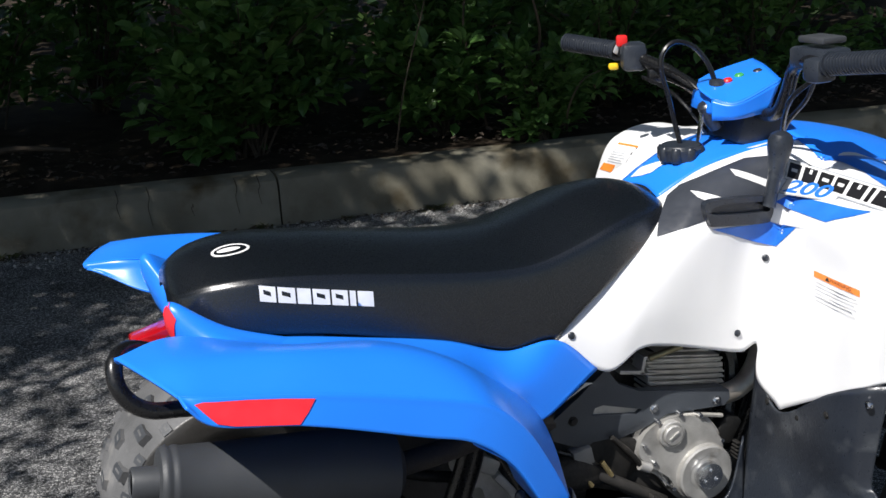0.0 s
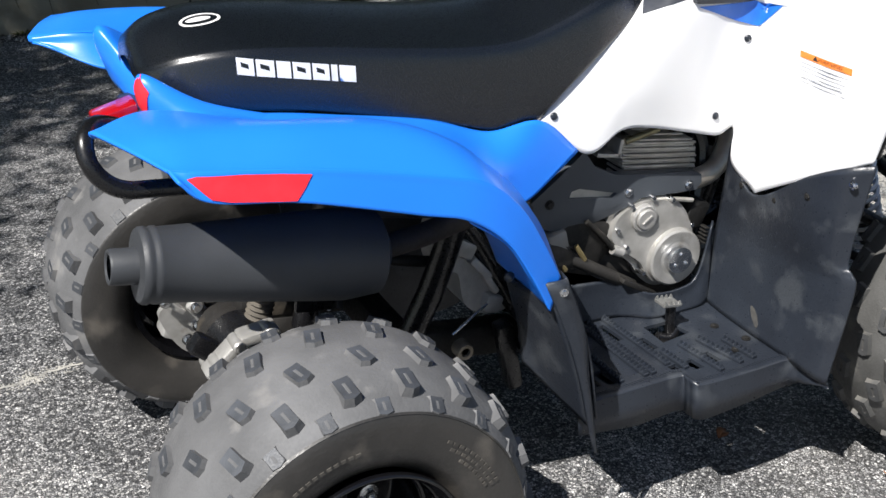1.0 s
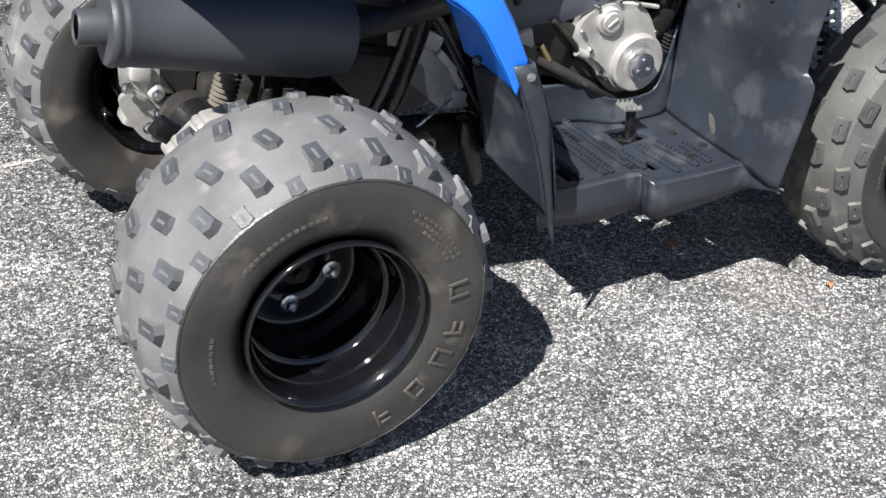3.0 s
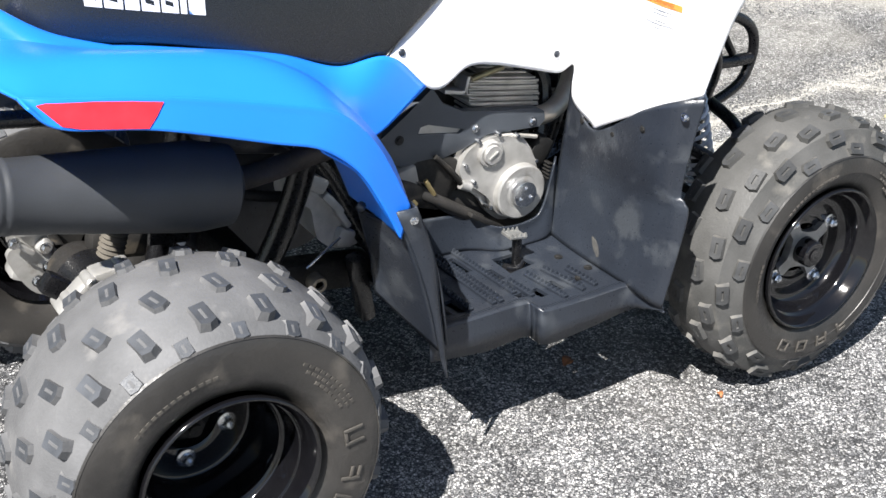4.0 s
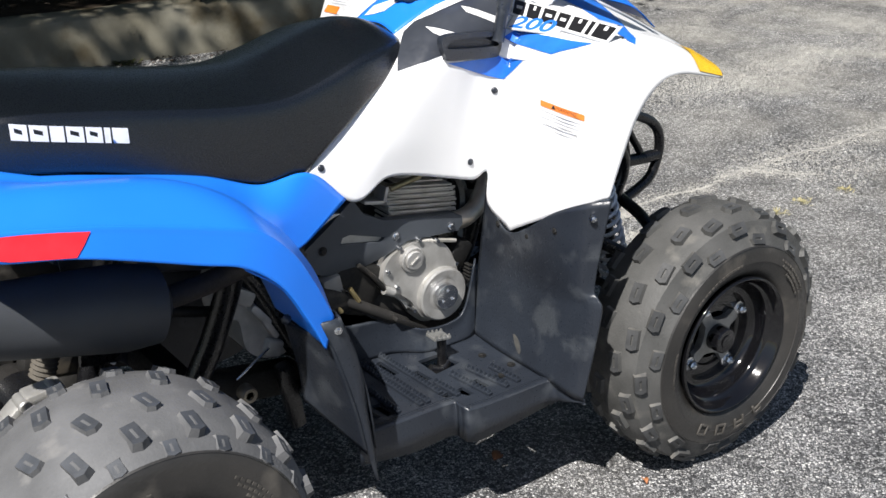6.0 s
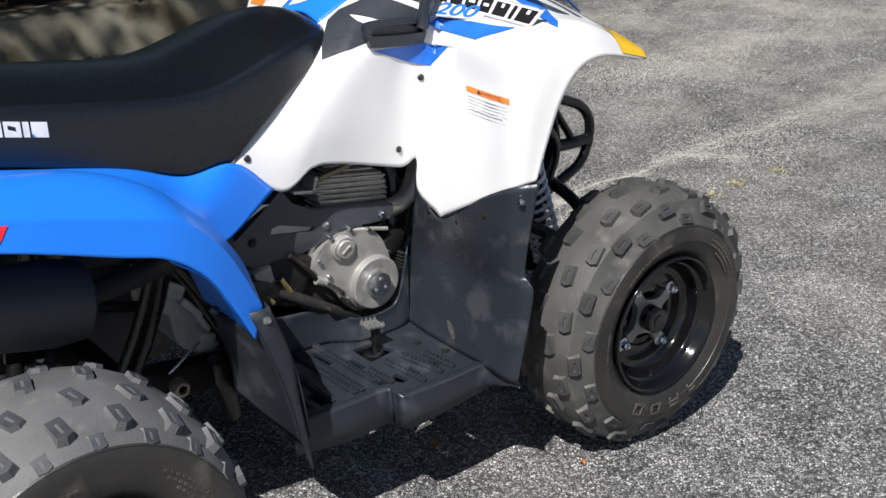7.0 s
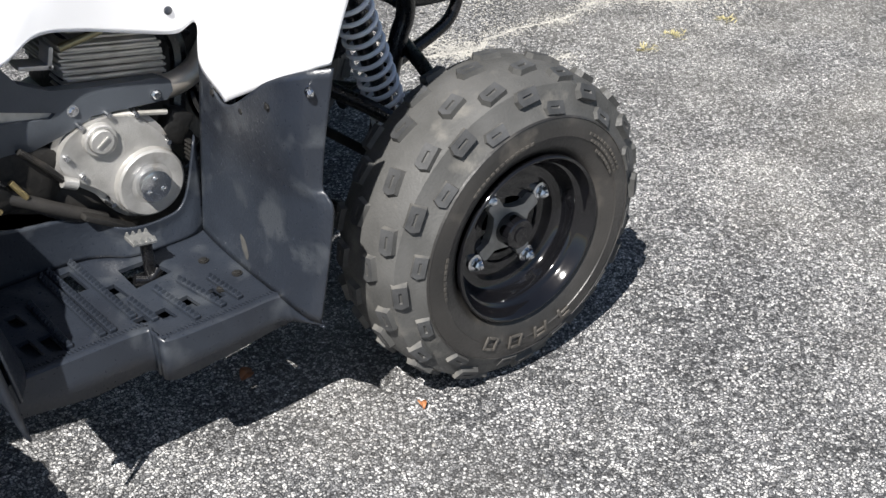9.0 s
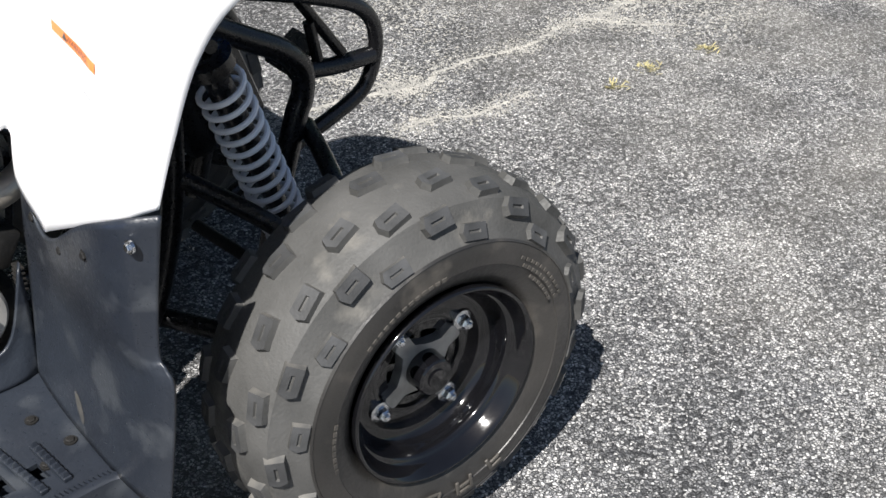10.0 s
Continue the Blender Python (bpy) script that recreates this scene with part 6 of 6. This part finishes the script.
# plane of depth over u and v through three of the corners
(u0, v0), (u1, v1), (u2, v2) = [brow.uv(p) for p in (corners[0], corners[1], corners[3])]
d0, d1, d2 = [p.dot(brow.d) for p in (corners[0], corners[1], corners[3])]
det = (u1 - u0) * (v2 - v0) - (u2 - u0) * (v1 - v0)
fb_, fc_ = ((d1 - d0) * (v2 - v0) - (d2 - d0) * (v1 - v0)) / det, ((u1 - u0) * (d2 - d0) - (u2 - u0) * (d1 - d0)) / det
brow.flat = (d0 - fb_ * u0 - fc_ * v0, fb_, fc_)
mark = quad_field((0.836, -0.147, 0.827), (0.857, -0.352, 0.818), (0.907, -0.318, 0.824), (0.851, -0.135, 0.846))


def slab(f, s0, s1, t0, t1):
    return [f(s0, t0), f((s0 + s1) / 2, t0), f(s1, t0), f(s1, t1), f((s0 + s1) / 2, t1), f(s0, t1)]


brow.lay("mark_plate", slab(mark, -0.035, 1.035, -0.24, 1.22), SILVERINK, lift=0.0007)
brow.lay("mark_plate", slab(mark, -0.022, 1.022, -0.14, 1.12), PALEINK, lift=0.0011)
for k, (s, w) in enumerate(((0.0, 0.12), (0.152, 0.125), (0.308, 0.125), (0.462, 0.11), (0.604, 0.135), (0.77, 0.038), (0.838, 0.16))):
    brow.lay("mark_bar", slab(mark, s, s + w, 0.0, 1.0), BLACKINK, lift=0.0016, holes=[slab(mark, s + w * 0.25, s + w * 0.76, 0.44, 0.66)] if k in (0, 2, 3) else [slab(mark, s + w * 0.42, s + w * 0.62, 0.62, 0.93)] if k in (1, 4, 6) else ())
numb = quad_field((0.820, -0.152, 0.808), (0.838, -0.255, 0.814), (0.853, -0.247, 0.823), (0.834, -0.152, 0.823))
brow.lay("number_plate_field", slab(numb, -0.02, 1.08, -0.28, 1.10), SILVERINK, lift=0.0008)
brow.lay("number_plate_field", slab(numb, 0.0, 1.05, -0.16, 1.02), PALEINK, lift=0.0012)
n0, n1, n2 = Vector(numb(0.04, 0.0)), Vector(numb(1.0, 0.0)), Vector(numb(0.04, 1.0))
brow.letter("number", "200", n0, n1 - n0, (n1 - n0).length / 1.72, BLUEINK, 0.45, "blue number two hundred", 0.0018, bold=0.022, squash=(n2 - n0).length / ((n1 - n0).length / 1.72 * 0.70))
# orange warning label with lines of small print below
l0, l1, l2, l3 = [shell.uv(p) for p in ((0.806, -0.2634, 0.7095), (0.793, -0.3816, 0.7140), (0.793, -0.3816, 0.7042), (0.806, -0.2634, 0.6997))]
warn = shell.lay("warning_label", [l3, l2, l1, l0], ORANGE, "orange warning label")
wd = (Vector(l2) - Vector(l3))
shell.letter("warning_word", "WARNING", Vector(l3) + wd * 0.34 + Vector((0, 0.0025)), wd, 0.0075, surf("brown_print", (0.30, 0.07, 0.015), None, 40, (0.4, 0.5)), 0, "", 0.0006, warn)
tri = Vector(l3) + wd * 0.26 + Vector((0, 0.002))
shell.lay("warning_triangle", [tuple(tri), tuple(tri + wd.normalized() * 0.008), tuple(tri + wd.normalized() * 0.004 + Vector((0, 0.007)))], BLACKINK, parent=warn, lift=0.0006, res=0.004)
down = (Vector(l3) - Vector(l0)).normalized()
for k, (f0, f1) in enumerate(((0.02, 0.94), (0.04, 0.97), (0.0, 0.90), (0.05, 0.95), (0.02, 0.86), (0.06, 0.92))):
    q = Vector(l3) + down * (0.005 + 0.0052 * k)
    shell.lay("print_line", [tuple(q + wd * f0 + down * 0.0016), tuple(q + wd * f1 + down * 0.0016), tuple(q + wd * f1), tuple(q + wd * f0)], GREYLINE, parent=warn, res=0.02)
# amber reflector at the fender's tip
amber = Surface([[FRONT[k][r] for r in range(6)] for k in range(5)])
bm = bmesh.new()
gridp = []
for i in range(13):
    u = 0.895 + 0.108 * i / 12
    line = []
    for j in range(9):
        v = 0.56 + 0.41 * j / 8
        p = amber.at(u, v)
        nrm = (amber.at(u + 0.01, v) - amber.at(u - 0.01, v)).cross(amber.at(u, v + 0.01) - amber.at(u, v - 0.01)).normalized()
        line.append(p + (nrm if nrm.z > 0 else -nrm) * 0.0032)
    gridp.append(line)
grid_mesh(bm, gridp)
part("amber_reflector", bm, AMBER, quad, "amber reflector on the fender tip")
# push clips in the white panel
for p, nrm in (((0.789, -0.163, 0.705), (-0.3, -0.95, 0)), ((0.739, -0.165, 0.589), (0.1, -1, 0)), ((0.452, -0.163, 0.637), (0, -1, 0))):
    near, side_n, *_ = shell.tree.find_nearest(Vector(p))
    p, nrm = near + (side_n if side_n.y < 0 else -side_n) * 0.002, (side_n if side_n.y < 0 else -side_n)
    part("push_clip", lathe([(0.0, 0.0056), (0.002, 0.0056), (0.0035, 0.004), (0.0042, 0.0)], 20, "z"), PLASTIC, quad, "black push clip", at=Matrix.Translation(p) @ Vector(nrm).to_track_quat("Z", "Y").to_matrix().to_4x4())
# rivets along the mud shield
for p in ((0.759, -0.3615, 0.5245), (0.774, -0.430, 0.564), (0.763, -0.290, 0.490), (0.770, -0.205, 0.482)):
    bolt("shield_bolt", p, (-1, -0.1, 0.1), 0.0046, 0.004, DARK if p[1] > -0.4 else CHROME, quad)
bolt("guard_bolt", (0.330, -0.394, 0.488), (-0.3, -1, 0), 0.0042, 0.003, CHROME, quad)
emb = Decals(sheet(SHIELD_ROWS, 48, 36), (0.90, 0.43, -0.05), 0.0024)
WORN = surf("worn_dusty_spot", (0.085, 0.082, 0.074), (0.052, 0.052, 0.052), 60, (0.5, 0.7))
emb.lay("worn_spot", [emb.uv(p) for p in ((0.755, -0.270, 0.300), (0.755, -0.276, 0.284), (0.755, -0.290, 0.272), (0.755, -0.294, 0.280), (0.755, -0.284, 0.296))], WORN, n=16)
# slots and the maker's mark on the seat
side = Decals(seat_mesh(), (0.0, 1.0, 0.0), 0.0010)
x0 = -0.007


def zz(x):
    return 0.765 - 0.202 * (x + 0.009)


for k, w in enumerate((0.0215, 0.0235, 0.0185, 0.0235, 0.0225, 0.0085, 0.0225)):
    x1 = x0 + w
    hole = [[(x0 + 0.006, zz(x0) + 0.009), (x1 - 0.006, zz(x1) + 0.009), (x1 - 0.006, zz(x1) + 0.015), (x0 + 0.006, zz(x0) + 0.015)]] if k in (0, 1, 3, 4) else ()
    side.lay("mark_block", [(x0, zz(x0)), (x1, zz(x1)), (x1 + 0.001, zz(x1) + 0.021), (x0 + 0.001, zz(x0) + 0.021)], PALEINK, "white printed mark", seat, holes=hole)
    x0 = x1 + 0.0027
above = Decals(seat_mesh(), (0.0, 0.0001, -1.0), 0.0010)


def oval(cx, cy, rx, ry, n=40):
    return [(cx + rx * math.cos(2 * math.pi * i / n), cy + ry * math.sin(2 * math.pi * i / n)) for i in range(n)]


cx, cy = above.uv((-0.024, -0.046, 0.8))
above.lay("oval_mark", oval(cx, cy, 0.0275, 0.0165), PALEINK, "white oval mark", seat, holes=[oval(cx, cy, 0.0235, 0.0125)])
above.lay("oval_mark", oval(cx - 0.002, cy + 0.001, 0.017, 0.006, 20), PALEINK, "", seat)
# reflectors on the rear fender and the tail
fend = Decals(sheet(FENDER, 72, 84), (0.0, 1.0, 0.0), 0.0034)
fend.lay("red_reflector", [(-0.140, 0.7325), (-0.129, 0.7340), (-0.078, 0.7275), (-0.035, 0.7200), (0.002, 0.7125), (-0.009, 0.700), (-0.022, 0.6885), (-0.060, 0.6955), (-0.098, 0.7025), (-0.118, 0.7090)], REDREF, "red reflector")
tail = Decals(sheet(tail_rows, 60, 16), (0.80, 0.55, -0.2), 0.0030)
tail.lay("red_reflector", [tail.uv(p) for p in ((-0.121, -0.126, 0.777), (-0.121, -0.146, 0.760), (-0.124, -0.142, 0.728), (-0.133, -0.119, 0.745))], REDREF, "small red reflector")
# label on the far fender, and the white mark on the tank cover
far = Decals(sheet(SHELL, 130, 60, True), (0.593, 0.698, -0.404), 0.0026)
fa, fb, fc = Vector((0.392, 1.050)), Vector((0.440, 1.034)), Vector((0.352, 1.004))
far.lay("caution_label", [tuple(fa), tuple(fb), tuple(fb + (fc - fa)), tuple(fc)], GREYLINE, "pale caution label with an orange corner")
far.lay("orange_corner", [tuple(fc), tuple(fc + (fb - fa) * 0.6), tuple(fc + (fb - fa) * 0.6 + (fa - fc) * 0.25), tuple(fc + (fa - fc) * 0.25)], ORANGE, lift=0.0006)
far.lay("orange_heading", [tuple(fa + (fb - fa) * 0.02), tuple(fb), tuple(fb + (fc - fa) * 0.07), tuple(fa + (fb - fa) * 0.02 + (fc - fa) * 0.07)], ORANGE, lift=0.0006)
for k in range(6):
    q = fc + (fa - fc) * (0.32 + 0.08 * k)
    far.lay("print_line", [tuple(q + (fb - fa) * 0.1), tuple(q + (fb - fa) * (0.85 - 0.1 * (k % 2))), tuple(q + (fb - fa) * (0.85 - 0.1 * (k % 2)) + (fa - fc) * 0.02), tuple(q + (fb - fa) * 0.1 + (fa - fc) * 0.02)], SILVERINK, lift=0.0006, res=0.02)
tankd = Decals(sheet(TANK, 24, 12), (0.0, 0.0001, -1.0), 0.0028)
tankd.lay("white_mark", [tankd.uv(p) for p in ((0.668, 0.046, 0.8), (0.690, 0.050, 0.8), (0.712, 0.012, 0.8), (0.706, 0.000, 0.8), (0.684, 0.006, 0.8), (0.676, 0.022, 0.8))], PALEINK)

# ---- small things on the ground ----
def ribbon(name, pts, width, mat, label, seed, lift=0.0025, jag=0.5):
    """A crack or a filled seam: a thin uneven strip lying on the ground."""
    rng = random.Random(seed)
    path = spline([(x, y, 0) for x, y in pts], 14 * len(pts))
    bm = bmesh.new()
    g = []
    for i, p in enumerate(path):
        q = path[min(i + 1, len(path) - 1)] - path[max(i - 1, 0)]
        nrm = Vector((-q.y, q.x, 0)).normalized()
        w = width * (0.35 + rng.random() * 0.9)
        p = p + nrm * (rng.gauss(0, width * jag) + 0.012 * noise.noise(p * 14 + Vector((seed, 0, 0))) * (1 if width > 0.006 else 0))
        g.append([p + nrm * w / 2 + Vector((0, 0, 0.0005)), p + Vector((0, 0, lift)), p - nrm * w / 2 + Vector((0, 0, 0.0005))])
    grid_mesh(bm, g)
    return part(name, bm, mat, ground, label)


CRACK = surf("open_crack", (0.012, 0.011, 0.010), None, 40, (0.9, 1.0), 0.5, 200)
SEAM = surf("silted_crack", (0.40, 0.385, 0.35), (0.24, 0.235, 0.22), 30, (0.85, 1.0), 0.8, 160)
ribbon("open_crack", [(0.045, -0.44), (0.035, -0.462), (0.022, -0.492), (-0.003, -0.522)], 0.0045, CRACK, "short dark crack", 1)
ribbon("open_crack", [(-0.003, -0.522), (-0.040, -0.542), (-0.075, -0.565), (-0.098, -0.62), (-0.12, -0.68)], 0.0022, CRACK, "", 2)
CRACKS = [[(1.56, 0.60), (1.70, 0.60), (1.83, 0.57), (1.87, 0.557), (2.0, 0.597), (2.128, 0.581), (2.204, 0.574), (2.311, 0.602), (2.383, 0.610), (2.443, 0.587), (2.489, 0.517), (2.567, 0.461)],
          [(1.72, 0.42), (1.80, 0.43), (1.91, 0.385), (2.05, 0.40)], [(2.45, 0.60), (2.614, 0.619), (2.792, 0.605), (3.017, 0.616), (3.329, 0.627), (3.713, 0.666)], [(-0.75, 0.50), (-0.342, 0.55), (-0.256, 0.563), (-0.10, 0.60)], [(1.83, 0.57), (1.80, 0.64), (1.74, 0.72), (1.72, 0.85)]]
for k, (path, w) in enumerate(zip(CRACKS, (0.013, 0.010, 0.016, 0.007, 0.010))):
    ribbon("silted_crack", path, w, SEAM, "pale silted crack" if k == 0 else "", 3 + k, jag=0.22)


def make_silt():
    """Pale grains washed in and spread along the cracks."""
    rng = random.Random(44)
    verts, faces = [], []
    for path, n, spread in zip(CRACKS, (2600, 900, 4200, 500, 700), (0.024, 0.022, 0.06, 0.016, 0.03)):
        line = spline([(x, y, 0) for x, y in path], 200)
        for _ in range(n):
            p = line[rng.randrange(201)] + Vector((rng.gauss(0, spread), rng.gauss(0, spread), 0))
            r, a = rng.uniform(0.0012, 0.0032), rng.uniform(0, 6.28)
            k = len(verts)
            verts += [(p.x + r * math.cos(a + q * math.pi / 2), p.y + r * math.sin(a + q * math.pi / 2), 0.0003) for q in range(4)] + [(p.x, p.y, r * 0.9)]
            faces += [(k, k + 1, k + 4), (k + 1, k + 2, k + 4), (k + 2, k + 3, k + 4), (k + 3, k, k + 4)]
    # washed-in patches
    for cx, cy, sx, sy, n in ((3.45, 1.37, 0.32, 0.10, 5200), (2.95, 1.34, 0.20, 0.12, 2200), (2.08, 0.87, 0.10, 0.10, 900), (1.85, 0.60, 0.06, 0.06, 500), (2.65, 0.42, 0.12, 0.07, 700), (4.4, 1.4, 0.5, 0.2, 4200), (3.6, 2.1, 0.4, 0.2, 2600)):
        for _ in range(n):
            p = Vector((rng.gauss(cx, sx), rng.gauss(cy, sy), 0))
            r, a = rng.uniform(0.0015, 0.0042), rng.uniform(0, 6.28)
            k = len(verts)
            verts += [(p.x + r * math.cos(a + q * math.pi / 2), p.y + r * math.sin(a + q * math.pi / 2), 0.0003) for q in range(4)] + [(p.x, p.y, r * 0.6)]
            faces += [(k, k + 1, k + 4), (k + 1, k + 2, k + 4), (k + 2, k + 3, k + 4), (k + 3, k, k + 4)]
    me = bpy.data.meshes.new("silt")
    me.from_pydata(verts, [], faces)
    me.materials.append(SEAM)
    return tagged(new("silt", me), "pale silt grains spread along the asphalt cracks", "silt", kind="stuff")


make_silt()


def make_weed(at, n, size, seed, mat, label):
    rng = random.Random(seed)
    bm = bmesh.new()
    for i in range(n):
        a = rng.uniform(0, 6.28)
        p = Vector((rng.gauss(0, size * 0.5), rng.gauss(0, size * 0.5), 0.001))
        leaf_quads(bm, p, Vector((math.cos(a), math.sin(a), rng.uniform(0.1, 0.7))), Vector((0, 0, 1)), size * rng.uniform(0.5, 1), size * 0.14)
    ob = link_mesh("weed", bm, mat, False)
    ob.location = at
    return tagged(ob, label, "weed")


make_weed((-0.082, -0.562, 0), 46, 0.022, 3, STRAW, "small dry yellow weed in the asphalt crack")
for i, (x, y) in enumerate(((2.212, 0.306), (2.334, 0.320), (2.52, 0.31), (3.697, 0.649))):
    make_weed((x, y, 0), 34, 0.022, 10 + i, STRAW, "dry yellow weed in the asphalt")


KERB_WEED = leaf_material("kerb_weed_leaf", (0.055, 0.075, 0.022), (0.130, 0.135, 0.050))
for i, (x, dy, n, sz) in enumerate(((0.10, -0.02, 60, 0.05), (0.42, -0.015, 40, 0.035), (0.62, -0.02, 70, 0.05), (0.98, -0.015, 46, 0.04), (1.35, -0.02, 60, 0.05), (1.95, -0.03, 90, 0.07), (2.35, -0.02, 60, 0.05), (-0.35, -0.02, 50, 0.05), (2.9, -0.02, 60, 0.05))):
    make_weed((x, kerb_y(x) + dy, 0.0), n, sz, 40 + i, KERB_WEED, "small scrubby weed at the foot of the kerb")


def make_leaf(at, size, turn, seed):
    rng = random.Random(seed)
    bm = bmesh.new()
    g = []
    for i in range(9):
        f = i / 8
        w = size * 0.42 * math.sin(math.pi * (0.06 + 0.90 * f)) ** 0.8
        lift = 0.006 * math.sin(f * 3.1) + 0.002
        g.append([((f - 0.5) * size, w, lift + 0.006), ((f - 0.5) * size, 0, lift), ((f - 0.5) * size, -w, lift + 0.004 * rng.random())])
    grid_mesh(bm, g)
    ob = link_mesh("fallen_leaf", bm, DRYLEAF)
    ob.matrix_basis = pose(*at, 0, 0, turn)
    thicken(ob, 0.0006)
    return tagged(ob, "curled brown fallen leaf on the asphalt", "leaf", "fallen leaves")


for i, (x, y, s, t) in enumerate(((0.782, -0.203, 0.026, 20), (0.95, -0.422, 0.016, 70), (-0.45, -0.34, 0.014, 10), (0.35, 2.5, 0.05, 40), (1.1, 2.62, 0.05, 110), (1.75, 2.3, 0.06, 75), (0.6, 2.2, 0.04, 150), (1.4, 2.0, 0.035, 10))):
    make_leaf((x, y, 0.001), s, t, i)


def make_grit():
    """Loose pale grit, thickest along the kerb."""
    rng = random.Random(12)
    bm = bmesh.new()
    spots = [(rng.uniform(-1.5, 3.5), None) for _ in range(900)]
    for x, _ in spots:
        d = abs(rng.gauss(0, 0.12))
        y = kerb_y(x) - 0.01 - d
        s = rng.uniform(0.003, 0.009)
        m = Matrix.Translation((x, y, s * 0.3)) @ Euler((rng.random() * 6, rng.random() * 6, rng.random() * 6)).to_matrix().to_4x4()
        bmesh.ops.create_icosphere(bm, subdivisions=1, radius=s, matrix=m @ Matrix.Diagonal((1, 0.8, 0.6, 1)))
    for _ in range(260):
        x, y = rng.uniform(-0.5, 2.6), rng.uniform(-0.9, 2.2)
        s = rng.uniform(0.002, 0.0045)
        bmesh.ops.create_icosphere(bm, subdivisions=1, radius=s, matrix=Matrix.Translation((x, y, s * 0.4)) @ Matrix.Diagonal((1, 0.8, 0.6, 1)))
    return tagged(link_mesh("grit", bm, STONE, False), "loose pale grit on the asphalt", "gravel", kind="stuff")


make_grit()


def make_litter():
    rng = random.Random(31)
    bm = bmesh.new()
    for _ in range(1500):
        x = rng.uniform(-2.2, 4.0)
        d = 0.2 + abs(rng.gauss(0, 0.45))
        p = Vector((x, kerb_y(x) + d, 0.205 + 0.035 * d + rng.uniform(0, 0.03)))
        a = rng.uniform(0, 6.28)
        leaf_quads(bm, p, Vector((math.cos(a), math.sin(a), rng.uniform(-.2, .4))), Vector((rng.gauss(0, .4), rng.gauss(0, .4), 1)), rng.uniform(.018, .042), rng.uniform(.012, .022))
    for _ in range(900):
        x = rng.uniform(-1.5, 3.6)
        p = Vector((x, kerb_y(x) - 0.005 - abs(rng.gauss(0, 0.07)), rng.uniform(0.002, 0.012)))
        a = rng.uniform(0, 6.28)
        leaf_quads(bm, p, Vector((math.cos(a), math.sin(a), rng.uniform(-.1, .3))), Vector((rng.gauss(0, .3), rng.gauss(0, .3), 1)), rng.uniform(.010, .030), rng.uniform(.006, .014))
    return tagged(link_mesh("leaf_litter", bm, LITTER, False), "dry brown leaf litter on the bank", "leaves", kind="stuff")


make_litter()


def make_bramble(pts, r, label):
    ob = link_mesh("bare_twig", tube(pts, r, 40, 6, taper=r * 0.4), BARK)
    return tagged(ob, label, "twig")


make_bramble([(1.90, 3.25, 0.25), (1.88, 3.0, 0.62), (1.80, 2.85, 0.80), (1.72, 2.80, 0.95)], 0.009, "bare arching grey twig over the kerb")
make_bramble([(2.05, 3.1, 0.22), (1.99, 2.95, 0.36), (2.02, 2.88, 0.48), (2.10, 2.86, 0.52)], 0.006, "bare thin twig over the kerb")
make_bramble([(1.28, 3.2, 0.22), (1.30, 3.1, 0.50), (1.36, 3.02, 0.78), (1.40, 3.0, 0.95)], 0.005, "bare thin twig over the kerb")
make_bramble([(1.75, 3.3, 0.25), (1.62, 3.2, 0.75), (1.72, 3.15, 1.05), (1.95, 3.2, 1.15)], 0.006, "bare thin twig among the shrubs")
for x, z0, z1 in ((0.20, 0.06, 0.205), (0.08, 0.10, 0.205), (0.545, 0.07, 0.205), (0.637, 0.10, 0.205), (0.366, 0.08, 0.15)):
    y = kerb_y(x) + 0.006
    make_bramble([(x, y + 0.03, z1 + 0.006), (x + 0.004, y, z1 - 0.03), (x - 0.004, y - 0.002, (z0 + z1) / 2), (x + 0.005, y - 0.002, z0)], 0.0022, "brown dead root hanging over the kerb")
make_bramble([(-0.6, 3.55, 0.30), (-0.3, 3.5, 0.36), (-0.05, 3.5, 0.33)], 0.02, "fallen grey branch on the bank")
